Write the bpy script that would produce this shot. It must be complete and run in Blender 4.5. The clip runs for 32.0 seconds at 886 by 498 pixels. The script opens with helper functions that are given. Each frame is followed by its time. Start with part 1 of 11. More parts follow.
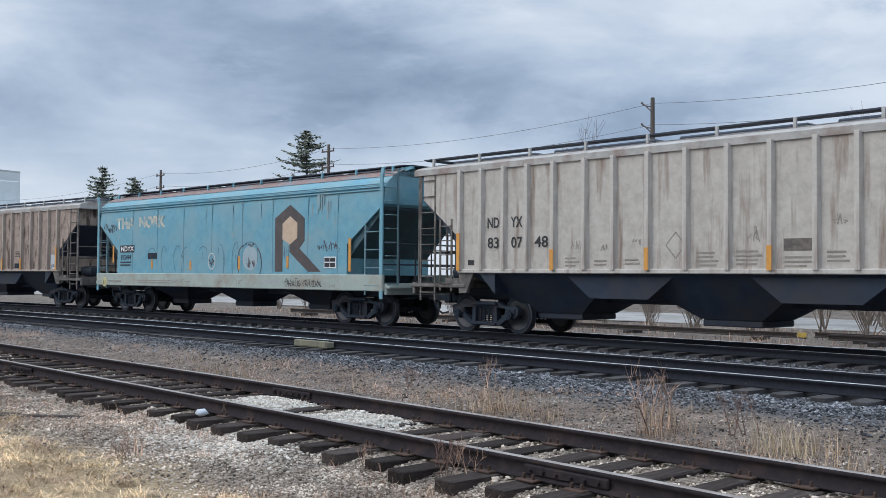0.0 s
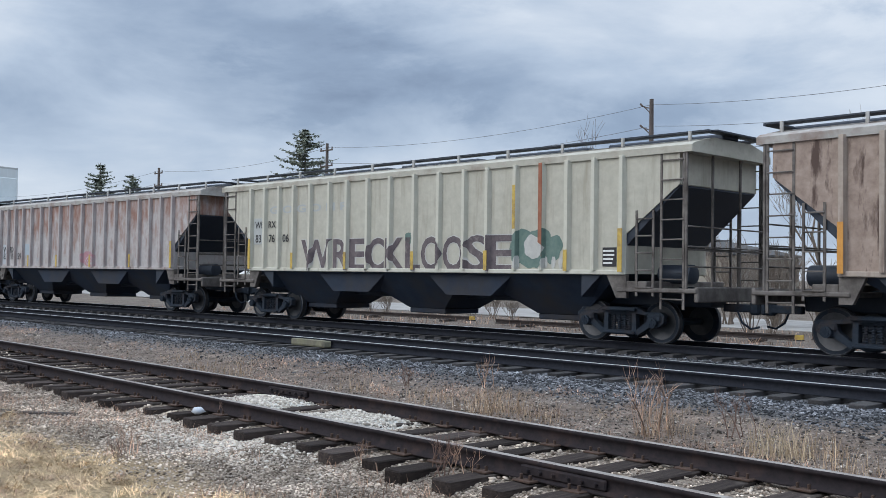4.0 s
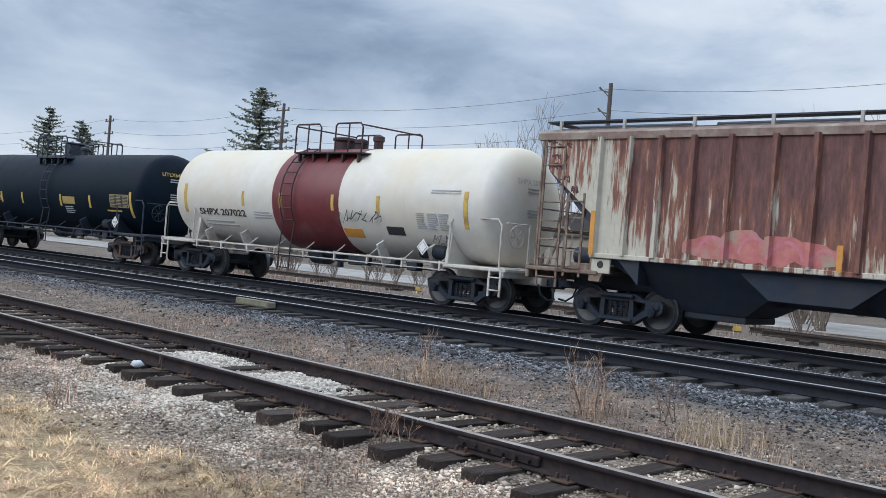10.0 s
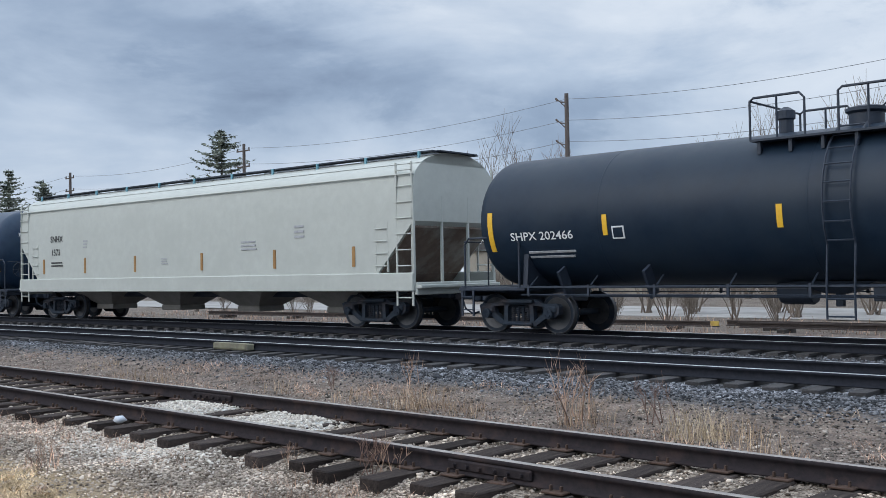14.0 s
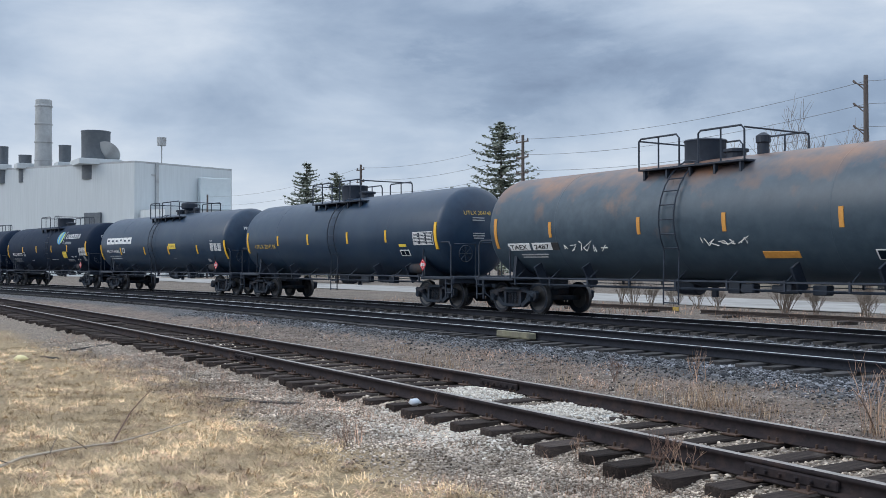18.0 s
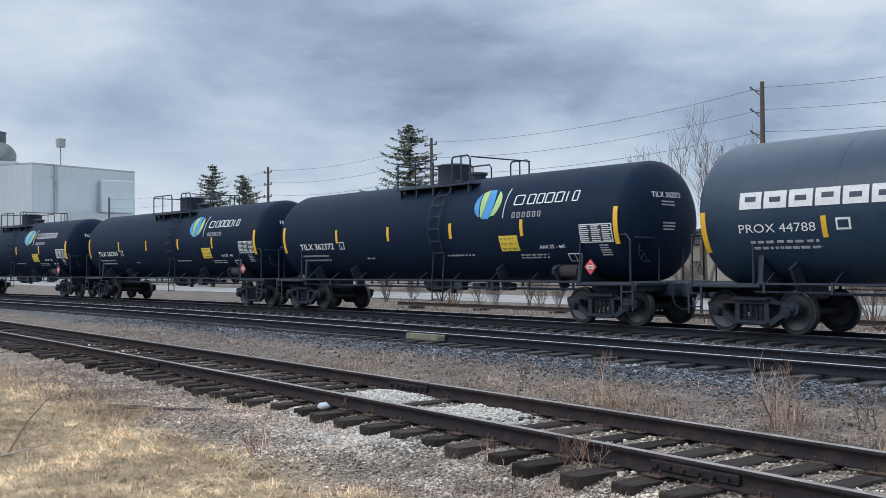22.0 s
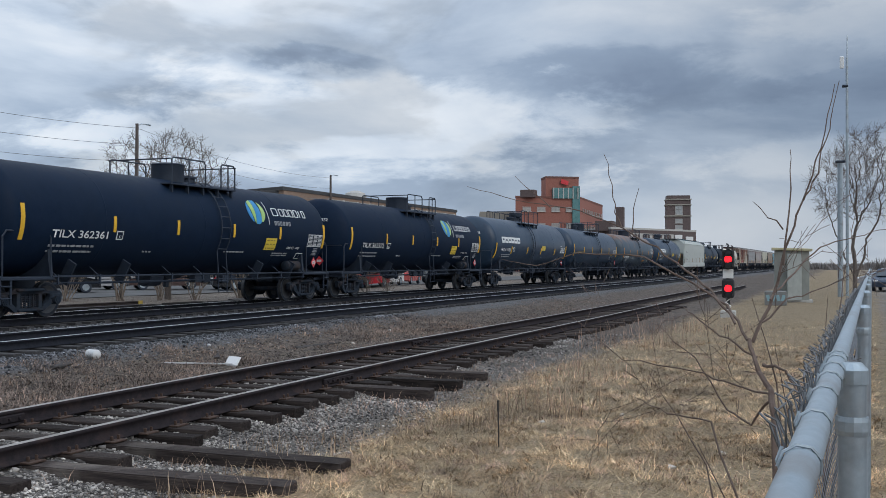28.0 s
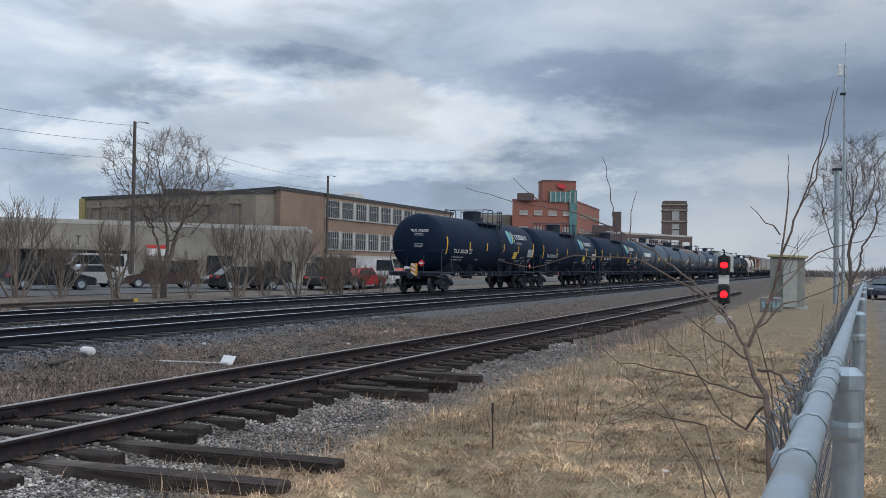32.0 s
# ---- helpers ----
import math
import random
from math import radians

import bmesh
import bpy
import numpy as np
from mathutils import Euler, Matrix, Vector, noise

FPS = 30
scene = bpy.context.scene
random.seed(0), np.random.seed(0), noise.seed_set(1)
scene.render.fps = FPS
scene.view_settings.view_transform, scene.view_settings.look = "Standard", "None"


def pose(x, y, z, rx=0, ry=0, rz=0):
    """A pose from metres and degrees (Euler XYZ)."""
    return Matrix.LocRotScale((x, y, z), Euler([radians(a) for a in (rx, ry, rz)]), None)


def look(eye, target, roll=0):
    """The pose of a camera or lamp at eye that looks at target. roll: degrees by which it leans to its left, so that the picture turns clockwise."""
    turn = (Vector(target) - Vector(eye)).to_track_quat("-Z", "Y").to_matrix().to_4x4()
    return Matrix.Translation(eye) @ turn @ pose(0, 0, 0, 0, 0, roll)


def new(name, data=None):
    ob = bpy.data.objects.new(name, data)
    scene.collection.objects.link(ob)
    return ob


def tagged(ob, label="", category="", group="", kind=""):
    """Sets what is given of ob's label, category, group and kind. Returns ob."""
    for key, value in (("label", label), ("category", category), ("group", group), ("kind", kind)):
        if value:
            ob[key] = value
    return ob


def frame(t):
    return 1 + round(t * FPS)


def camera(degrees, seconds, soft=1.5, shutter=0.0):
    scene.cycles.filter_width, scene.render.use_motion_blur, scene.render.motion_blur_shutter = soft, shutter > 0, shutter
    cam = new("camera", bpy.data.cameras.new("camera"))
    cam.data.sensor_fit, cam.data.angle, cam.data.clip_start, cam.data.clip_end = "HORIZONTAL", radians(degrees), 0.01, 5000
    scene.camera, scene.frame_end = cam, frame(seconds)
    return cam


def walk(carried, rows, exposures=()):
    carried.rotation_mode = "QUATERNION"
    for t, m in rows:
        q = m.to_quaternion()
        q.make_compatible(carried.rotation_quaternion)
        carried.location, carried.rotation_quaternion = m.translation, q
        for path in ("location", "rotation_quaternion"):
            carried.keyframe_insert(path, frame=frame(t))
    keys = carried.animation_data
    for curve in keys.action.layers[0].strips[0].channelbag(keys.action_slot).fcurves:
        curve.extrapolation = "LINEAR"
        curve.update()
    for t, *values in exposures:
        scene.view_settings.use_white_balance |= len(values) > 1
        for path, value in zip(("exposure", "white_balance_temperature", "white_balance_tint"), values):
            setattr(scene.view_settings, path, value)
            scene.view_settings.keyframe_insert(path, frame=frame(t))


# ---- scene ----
# camera and its hand-held path: seconds, x, y, z, yaw, pitch, roll
cam = camera(47.13, 32.0, soft=0.6)
PATH = [
    (0.0, -0.000, 0.000, 1.366, 46.92, 1.50, -0.37), (0.5, -0.010, 0.009, 1.364, 46.75, 1.62, -0.30), (1.0, -0.007, 0.002, 1.371, 46.67, 1.55, -0.35),
    (1.5, -0.004, -0.001, 1.370, 46.74, 1.45, -0.37), (2.0, -0.013, 0.001, 1.367, 46.70, 1.56, -0.54), (2.5, -0.010, 0.005, 1.371, 46.63, 1.72, -0.73),
    (3.0, -0.011, 0.001, 1.367, 46.56, 1.70, -0.99), (3.5, -0.016, 0.008, 1.362, 46.64, 1.58, -0.98), (4.0, -0.025, 0.012, 1.361, 46.78, 1.50, -0.79),
    (4.5, -0.027, 0.007, 1.364, 46.87, 1.47, -0.76), (6.5, -0.029, 0.005, 1.363, 47.22, 1.14, -0.65), (7.0, -0.012, -0.000, 1.366, 47.36, 1.00, -0.54),
    (7.5, -0.007, 0.003, 1.365, 47.58, 0.89, -0.55), (8.0, -0.010, -0.004, 1.364, 47.84, 0.64, -1.15), (8.5, -0.009, -0.003, 1.366, 46.96, 0.68, -2.76),
    (9.0, -0.034, 0.009, 1.364, 44.97, 1.12, -4.89), (9.5, -0.030, 0.001, 1.368, 44.63, 0.35, -5.64), (10.0, -0.004, -0.020, 1.367, 43.89, -0.03, -4.65),
    (10.5, -0.009, -0.009, 1.369, 43.04, 1.58, -2.13), (11.0, -0.016, 0.007, 1.370, 42.44, 3.16, -0.02), (11.5, -0.003, -0.001, 1.369, 42.04, 2.37, 0.52),
    (12.0, 0.002, -0.013, 1.369, 42.20, 1.55, -0.01), (12.5, 0.017, -0.033, 1.372, 41.94, 1.44, 0.15), (13.0, 0.006, -0.012, 1.365, 41.81, 1.41, 0.94),
    (13.5, 0.013, -0.021, 1.368, 41.68, 1.28, 0.98), (15.5, 0.056, -0.049, 1.375, 46.71, 1.46, 0.58), (16.0, 0.057, -0.046, 1.383, 46.67, 1.00, 0.16),
    (16.5, 0.040, -0.091, 1.388, 47.67, 0.39, 0.35), (17.0, -0.026, -0.165, 1.411, 51.49, 0.40, 0.60), (17.5, -0.052, -0.182, 1.415, 55.16, 0.81, 0.35),
    (18.0, -0.053, -0.174, 1.408, 57.78, 0.87, 0.01), (18.5, -0.061, -0.172, 1.408, 59.11, 1.23, -0.03), (19.0, -0.060, -0.177, 1.411, 59.37, 1.34, 0.18),
    (19.5, -0.053, -0.184, 1.410, 58.99, 1.07, 0.33), (20.0, -0.050, -0.186, 1.408, 58.48, 0.95, 0.22), (20.5, -0.058, -0.185, 1.401, 58.08, 0.93, 0.08),
    (21.0, -0.061, -0.182, 1.404, 57.66, 0.93, 0.13), (21.5, -0.072, -0.179, 1.408, 56.72, 0.92, 0.20), (22.0, -0.078, -0.154, 1.399, 52.66, 1.02, 0.36),
    (22.5, -0.083, -0.101, 1.409, 42.20, 1.34, 1.18), (23.0, 0.021, -0.011, 1.405, 29.07, 1.69, 1.16), (23.5, 0.081, 0.046, 1.393, 10.56, 1.29, 0.19),
    (24.0, 0.135, 0.083, 1.440, -11.41, 0.50, 0.99), (24.5, 0.147, 0.077, 1.404, -22.47, 0.12, 4.22), (25.0, 0.157, 0.042, 1.390, -32.68, 0.62, 1.05),
    (25.5, 0.189, -0.011, 1.393, -48.73, 1.57, -0.28), (26.0, 0.231, -0.067, 1.421, -61.06, 1.48, 0.85), (26.5, 0.255, -0.099, 1.410, -67.95, 1.03, 0.13),
    (28.5, 0.233, -0.129, 1.398, -72.97, 0.72, -0.34), (29.0, 0.221, -0.129, 1.401, -73.06, 0.71, -0.88), (29.5, 0.227, -0.125, 1.398, -72.98, 0.92, -1.03),
    (30.0, 0.227, -0.128, 1.396, -72.93, 0.95, -0.94), (30.5, 0.226, -0.125, 1.397, -72.88, 1.02, -1.08), (31.0, 0.233, -0.124, 1.396, -72.76, 1.12, -1.13),
    (31.5, 0.231, -0.126, 1.395, -72.83, 1.11, -1.07), (32.0, 0.242, -0.126, 1.393, -72.93, 0.88, -0.94),
]
walk(cam, [(t, pose(x, y, z, 90 + p, r, w)) for t, x, y, z, w, p, r in PATH], exposures=[(0, 0.06, 6350, 10), (8, 0.06, 6350, 10), (10, 0.07, 6350, 10), (10.6, -0.14, 6350, 10), (11.2, -0.2, 6350, 10), (12, -0.02, 6350, 10), (13, 0.08, 6350, 10), (15.5, -0.02, 6350, 10), (16.2, -0.05, 6350, 10), (17, 0.03, 6350, 10), (20, 0, 6350, 10), (23, 0.06, 6350, 10), (24, 0.22, 6350, 10), (25, 0.25, 6350, 10), (26, -0.16, 6350, 10), (27, -0.4, 6350, 10), (32, -0.43, 6350, 10)])

# overcast sky: layered cloud over a clear-sky base, and one wide weak sun behind the cloud
world = bpy.data.worlds.new("sky")
scene.world = world
world.use_nodes = True
SUN_EL, SUN_ROT = radians(32), radians(205)


def sky_nodes():
    nt = world.node_tree
    nt.nodes.clear()
    N, L = nt.nodes.new, nt.links.new

    def math_node(op, a, b=None, clamp=False):
        n = N("ShaderNodeMath")
        n.operation, n.use_clamp = op, clamp
        for k, v in enumerate((a, b)):
            if v is None:
                continue
            if isinstance(v, (int, float)):
                n.inputs[k].default_value = v
            else:
                L(v, n.inputs[k])
        return n.outputs[0]

    out = N("ShaderNodeOutputWorld")
    sky = N("ShaderNodeTexSky")
    sky.sky_type, sky.sun_disc = "NISHITA", False
    sky.sun_elevation, sky.sun_rotation = SUN_EL, SUN_ROT
    bg_sky = N("ShaderNodeBackground")
    bg_sky.inputs[1].default_value = 0.1
    L(sky.outputs[0], bg_sky.inputs[0])
    tc = N("ShaderNodeTexCoord")
    sep = N("ShaderNodeSeparateXYZ")
    L(tc.outputs["Generated"], sep.inputs[0])
    up = math_node("MAXIMUM", sep.outputs[2], 0.0)
    den = math_node("ADD", up, 0.26)
    px, py = math_node("DIVIDE", sep.outputs[0], den), math_node("DIVIDE", sep.outputs[1], den)
    comb = N("ShaderNodeCombineXYZ")
    L(px, comb.inputs[0]), L(py, comb.inputs[1])
    comb.inputs[2].default_value = 3.1

    # heaped cloud keeps its height near the skyline; the layer cloud above draws out into bands
    heap = N("ShaderNodeMapping")
    heap.inputs[3].default_value = (1.0, 1.0, 2.7)
    L(tc.outputs["Generated"], heap.inputs[0])

    def cloud(scale, detail, rough, warp, off, layer=True):
        m = N("ShaderNodeMapping")
        m.inputs[1].default_value = off
        L(comb.outputs[0] if layer else heap.outputs[0], m.inputs[0])
        n = N("ShaderNodeTexNoise")
        n.inputs["Scale"].default_value, n.inputs["Detail"].default_value = scale, detail
        n.inputs["Roughness"].default_value, n.inputs["Distortion"].default_value = rough, warp
        L(m.outputs[0], n.inputs["Vector"])
        return n.outputs[0]

    big = cloud(0.55, 5, 0.5, 0.25, (1.7, 0.4, 0))
    small = cloud(3.6, 8, 0.56, 0.3, (4.2, 7.1, 0), False)
    lump = cloud(2.1, 6, 0.5, 0.4, (5.3, 2.8, 1.9), False)
    body = math_node("ADD", math_node("MULTIPLY", big, 0.36), math_node("ADD", math_node("MULTIPLY", small, 0.38), math_node("MULTIPLY", lump, 0.26)))
    # cloud base is brighter overhead and near the skyline, heavier between
    band = N("ShaderNodeValToRGB")
    L(up, band.inputs[0])
    er = band.color_ramp
    er.elements[0].position, er.elements[0].color = 0.0, (0.62, 0.62, 0.62, 1)
    er.elements[1].position, er.elements[1].color = 0.42, (0.68, 0.68, 0.68, 1)
    for pos, v in ((0.05, 0.56), (0.11, 0.42), (0.17, 0.44), (0.25, 0.58)):
        e = er.elements.new(pos)
        e.color = (v, v, v, 1)
    tone = math_node("ADD", math_node("MULTIPLY", math_node("SUBTRACT", body, 0.475), 2.6), band.outputs[0])
    ragged = math_node("SUBTRACT", cloud(6.0, 9, 0.62, 0.2, (2.3, 5.2, 0.9), False), 0.5)

    def bank(az, el, wide, high):
        """1 inside a ragged cloud bank of these half sizes round a bearing and height, 0 outside it."""
        a, e = radians(az), radians(el)
        along = N("ShaderNodeVectorMath")
        along.operation = "DOT_PRODUCT"
        along.inputs[1].default_value = (-math.sin(a), math.cos(a), 0)
        L(tc.outputs["Generated"], along.inputs[0])
        ahead = math_node("ADD", math_node("MULTIPLY", sep.outputs[0], math.cos(a)), math_node("MULTIPLY", sep.outputs[1], math.sin(a)))
        u, v = math_node("DIVIDE", along.outputs["Value"], wide), math_node("DIVIDE", math_node("SUBTRACT", sep.outputs[2], math.sin(e)), high)
        d = math_node("SQRT", math_node("ADD", math_node("MULTIPLY", u, u), math_node("MULTIPLY", v, v)))
        d = math_node("ADD", d, math_node("MULTIPLY", ragged, 3.4))
        m = N("ShaderNodeMapRange")
        m.interpolation_type = "SMOOTHSTEP"
        m.inputs[1].default_value, m.inputs[2].default_value, m.inputs[3].default_value, m.inputs[4].default_value = 1.25, 0.6, 0.0, 1.0
        L(d, m.inputs[0])
        return math_node("MULTIPLY", m.outputs[0], math_node("GREATER_THAN", ahead, 0.0))

    # a bright gap with heaped edges over the brick block, a heavy bank beside it
    for az, el, wide, high, v in ((23, 7.4, 0.25, 0.05, 0.34), (4, 10.2, 0.18, 0.034, -0.14), (24.5, 11, 0.06, 0.014, -0.22), (-4, 5.5, 0.14, 0.025, 0.2), (30, 3.2, 0.2, 0.02, -0.12), (-6, 12.5, 0.14, 0.05, 0.2), (78, 14, 0.5, 0.09, -0.12), (128, 12, 0.3, 0.07, -0.1)):
        tone = math_node("ADD", tone, math_node("MULTIPLY", bank(az, el, wide, high), v))
    ramp = N("ShaderNodeValToRGB")
    L(tone, ramp.inputs[0])
    cr = ramp.color_ramp
    cr.elements[0].position, cr.elements[0].color = 0.12, (0.19, 0.25, 0.36, 1)
    cr.elements[1].position, cr.elements[1].color = 0.95, (0.71, 0.76, 0.825, 1)
    for pos, col in ((0.35, (0.28, 0.36, 0.485, 1)), (0.55, (0.44, 0.525, 0.645, 1)), (0.75, (0.61, 0.675, 0.76, 1))):
        e = cr.elements.new(pos)
        e.color = col
    bg = N("ShaderNodeBackground")
    # an overcast sky is brightest overhead
    lift = N("ShaderNodeMapRange")
    lift.interpolation_type = "SMOOTHSTEP"
    lift.inputs[1].default_value, lift.inputs[2].default_value, lift.inputs[3].default_value, lift.inputs[4].default_value = 0.3, 0.9, 1.08, 2.6
    L(up, lift.inputs[0])
    # the sun stands behind the cloud over the line's far end, where the cloud is thinner
    dot = N("ShaderNodeVectorMath")
    dot.operation = "DOT_PRODUCT"
    dot.inputs[1].default_value = (0.755, 0.634, 0.17)
    L(tc.outputs["Generated"], dot.inputs[0])
    thin = N("ShaderNodeMapRange")
    thin.interpolation_type = "SMOOTHSTEP"
    thin.inputs[1].default_value, thin.inputs[2].default_value, thin.inputs[3].default_value, thin.inputs[4].default_value = 0.74, 1.0, 1.0, 1.5
    L(dot.outputs["Value"], thin.inputs[0])
    fac = math_node("MULTIPLY", math_node("SUBTRACT", thin.outputs[0], 1.0), 1.0, True)
    puffs = cloud(5.2, 7, 0.5, 0.25, (0.3, 2.2, 0.5), False)
    edge = N("ShaderNodeMapRange")
    edge.interpolation_type = "SMOOTHSTEP"
    edge.inputs[1].default_value, edge.inputs[2].default_value, edge.inputs[3].default_value, edge.inputs[4].default_value = 0.44, 0.55, -0.3, 0.2
    L(puffs, edge.inputs[0])
    gain = math_node("ADD", math_node("MULTIPLY", edge.outputs[0], fac), 1.0)
    L(math_node("MULTIPLY", math_node("MULTIPLY", lift.outputs[0], thin.outputs[0]), gain), bg.inputs[1])
    # thin cloud is whiter
    pale = N("ShaderNodeMix")
    pale.data_type = "RGBA"
    pale.blend_type = "MULTIPLY"
    pale.inputs[7].default_value = (1.09, 1.0, 0.89, 1)
    L(fac, pale.inputs[0]), L(ramp.outputs[0], pale.inputs[6])
    L(pale.outputs[2], bg.inputs[0])
    mix = N("ShaderNodeMixShader")
    mix.inputs[0].default_value = 0.93
    L(bg_sky.outputs[0], mix.inputs[1]), L(bg.outputs[0], mix.inputs[2])
    L(mix.outputs[0], out.inputs[0])


sky_nodes()
sun_data = bpy.data.lights.new("sun", "SUN")
sun_data.energy, sun_data.angle, sun_data.color = 1.2, radians(40), (1.0, 0.96, 0.9)
sun = new("sun", sun_data)
sun.matrix_world = look((0, 0, 60), (30, 60, 0))
sun.rotation_euler = Euler((radians(90) - SUN_EL, 0, radians(-25)))


# ---- materials ----
def shade(name, color, alt=None, scale=6.0, rough=0.7, metal=0.0, bump=0.15, stain=None, stain_scale=0.8, stain_at=0.55, stain_soft=0.12,
          stretch=(1, 1, 1), stain_stretch=(1, 1, 1), random_by=0.0, spec=0.5, side=None, gloss=None):
    """A procedural surface: grain between two tones, and stains of a third colour at a larger scale. side: (axis value from, to) along which stains thicken."""
    m = bpy.data.materials.new(name)
    m.use_nodes = True
    nt = m.node_tree
    N, L = nt.nodes.new, nt.links.new
    bsdf = nt.nodes["Principled BSDF"]
    alt = alt or tuple(min(1, c * 1.25 + 0.01) for c in color)
    tc = N("ShaderNodeTexCoord")
    mp = N("ShaderNodeMapping")
    mp.inputs[3].default_value = stretch
    L(tc.outputs["Object"], mp.inputs[0])
    n1 = N("ShaderNodeTexNoise")
    n1.inputs["Scale"].default_value, n1.inputs["Detail"].default_value, n1.inputs["Roughness"].default_value = scale, 6, 0.65
    L(mp.outputs[0], n1.inputs["Vector"])
    mr = N("ShaderNodeMapRange")
    mr.inputs[1].default_value, mr.inputs[2].default_value = 0.32, 0.68
    L(n1.outputs[0], mr.inputs[0])
    mix = N("ShaderNodeMix")
    mix.data_type = "RGBA"
    mix.inputs[6].default_value, mix.inputs[7].default_value = (*color, 1), (*alt, 1)
    L(mr.outputs[0], mix.inputs[0])
    col = mix.outputs[2]
    if stain:
        mp2 = N("ShaderNodeMapping")
        mp2.inputs[3].default_value = stain_stretch
        L(tc.outputs["Object"], mp2.inputs[0])
        n2 = N("ShaderNodeTexNoise")
        n2.inputs["Scale"].default_value, n2.inputs["Detail"].default_value, n2.inputs["Roughness"].default_value = stain_scale, 9, 0.62
        L(mp2.outputs[0], n2.inputs["Vector"])
        val = n2.outputs[0]
        if side:
            sp = N("ShaderNodeSeparateXYZ")
            L(tc.outputs["Object"], sp.inputs[0])
            g = N("ShaderNodeMapRange")
            g.inputs[1].default_value, g.inputs[2].default_value, g.inputs[3].default_value, g.inputs[4].default_value = side[1], side[2], side[3], side[4]
            L(sp.outputs[side[0]], g.inputs[0])
            ad = N("ShaderNodeMath")
            L(val, ad.inputs[0]), L(g.outputs[0], ad.inputs[1])
            val = ad.outputs[0]
        r2 = N("ShaderNodeMapRange")
        r2.inputs[1].default_value, r2.inputs[2].default_value = stain_at - stain_soft, stain_at + stain_soft
        L(val, r2.inputs[0])
        m2 = N("ShaderNodeMix")
        m2.data_type = "RGBA"
        m2.inputs[7].default_value = (*stain, 1)
        L(r2.outputs[0], m2.inputs[0]), L(col, m2.inputs[6])
        col = m2.outputs[2]
    if random_by:
        oi = N("ShaderNodeObjectInfo")
        hv = N("ShaderNodeHueSaturation")
        rr = N("ShaderNodeMapRange")
        rr.inputs[3].default_value, rr.inputs[4].default_value = 1 - random_by, 1 + random_by
        L(oi.outputs["Random"], rr.inputs[0]), L(rr.outputs[0], hv.inputs["Value"]), L(col, hv.inputs["Color"])
        col = hv.outputs[0]
    L(col, bsdf.inputs["Base Color"])
    rm = N("ShaderNodeMapRange")
    rm.inputs[3].default_value, rm.inputs[4].default_value = max(0.02, rough - 0.1), min(1, rough + 0.12)
    L(n1.outputs[0], rm.inputs[0]), L(rm.outputs[0], bsdf.inputs["Roughness"])
    bsdf.inputs["Metallic"].default_value = metal
    bsdf.inputs["Specular IOR Level"].default_value = spec
    if bump:
        bp = N("ShaderNodeBump")
        bp.inputs["Strength"].default_value, bp.inputs["Distance"].default_value = bump, 0.02
        L(n1.outputs[0], bp.inputs["Height"]), L(bp.outputs[0], bsdf.inputs["Normal"])
    return m


def glow(name, color, strength):
    m = bpy.data.materials.new(name)
    m.use_nodes = True
    b = m.node_tree.nodes["Principled BSDF"]
    b.inputs["Base Color"].default_value = (*color, 1)
    b.inputs["Emission Color"].default_value, b.inputs["Emission Strength"].default_value = (*color, 1), strength
    return m


def island_shade(name, dark, light, rough=0.9, few=1.0, patch=0.0):
    """Loose pieces joined in one mesh: tone varies from piece to piece. few: above 1, pale pieces are rarer; patch: how far the tone drifts from spot to spot."""
    m = bpy.data.materials.new(name)
    m.use_nodes = True
    nt = m.node_tree
    N, L = nt.nodes.new, nt.links.new
    bsdf = nt.nodes["Principled BSDF"]
    g = N("ShaderNodeNewGeometry")
    pw = N("ShaderNodeMath")
    pw.operation, pw.inputs[1].default_value = "POWER", few
    L(g.outputs["Random Per Island"], pw.inputs[0])
    mix = N("ShaderNodeMix")
    mix.data_type = "RGBA"
    mix.inputs[6].default_value, mix.inputs[7].default_value = (*dark, 1), (*light, 1)
    L(pw.outputs[0], mix.inputs[0])
    tc = N("ShaderNodeTexCoord")
    hv = N("ShaderNodeHueSaturation")
    last = None
    for scale, lo, hi in ((40, 0.7, 1.3), (0.9, 1 - patch, 1 + patch), (2.7, 1 - patch * 0.7, 1 + patch * 0.7)):
        n, mr = N("ShaderNodeTexNoise"), N("ShaderNodeMapRange")
        n.inputs["Scale"].default_value = scale
        L(tc.outputs["Object"], n.inputs["Vector"]), L(n.outputs[0], mr.inputs[0])
        mr.inputs[1].default_value, mr.inputs[2].default_value = (0.0, 1.0) if scale == 40 else (0.32, 0.68)
        mr.inputs[3].default_value, mr.inputs[4].default_value = lo, hi
        if last:
            ml = N("ShaderNodeMath")
            ml.operation = "MULTIPLY"
            L(last, ml.inputs[0]), L(mr.outputs[0], ml.inputs[1])
            last = ml.outputs[0]
        else:
            last = mr.outputs[0]
    L(last, hv.inputs["Value"]), L(mix.outputs[2], hv.inputs["Color"])
    L(hv.outputs[0], bsdf.inputs["Base Color"])
    bsdf.inputs["Roughness"].default_value = rough
    return m


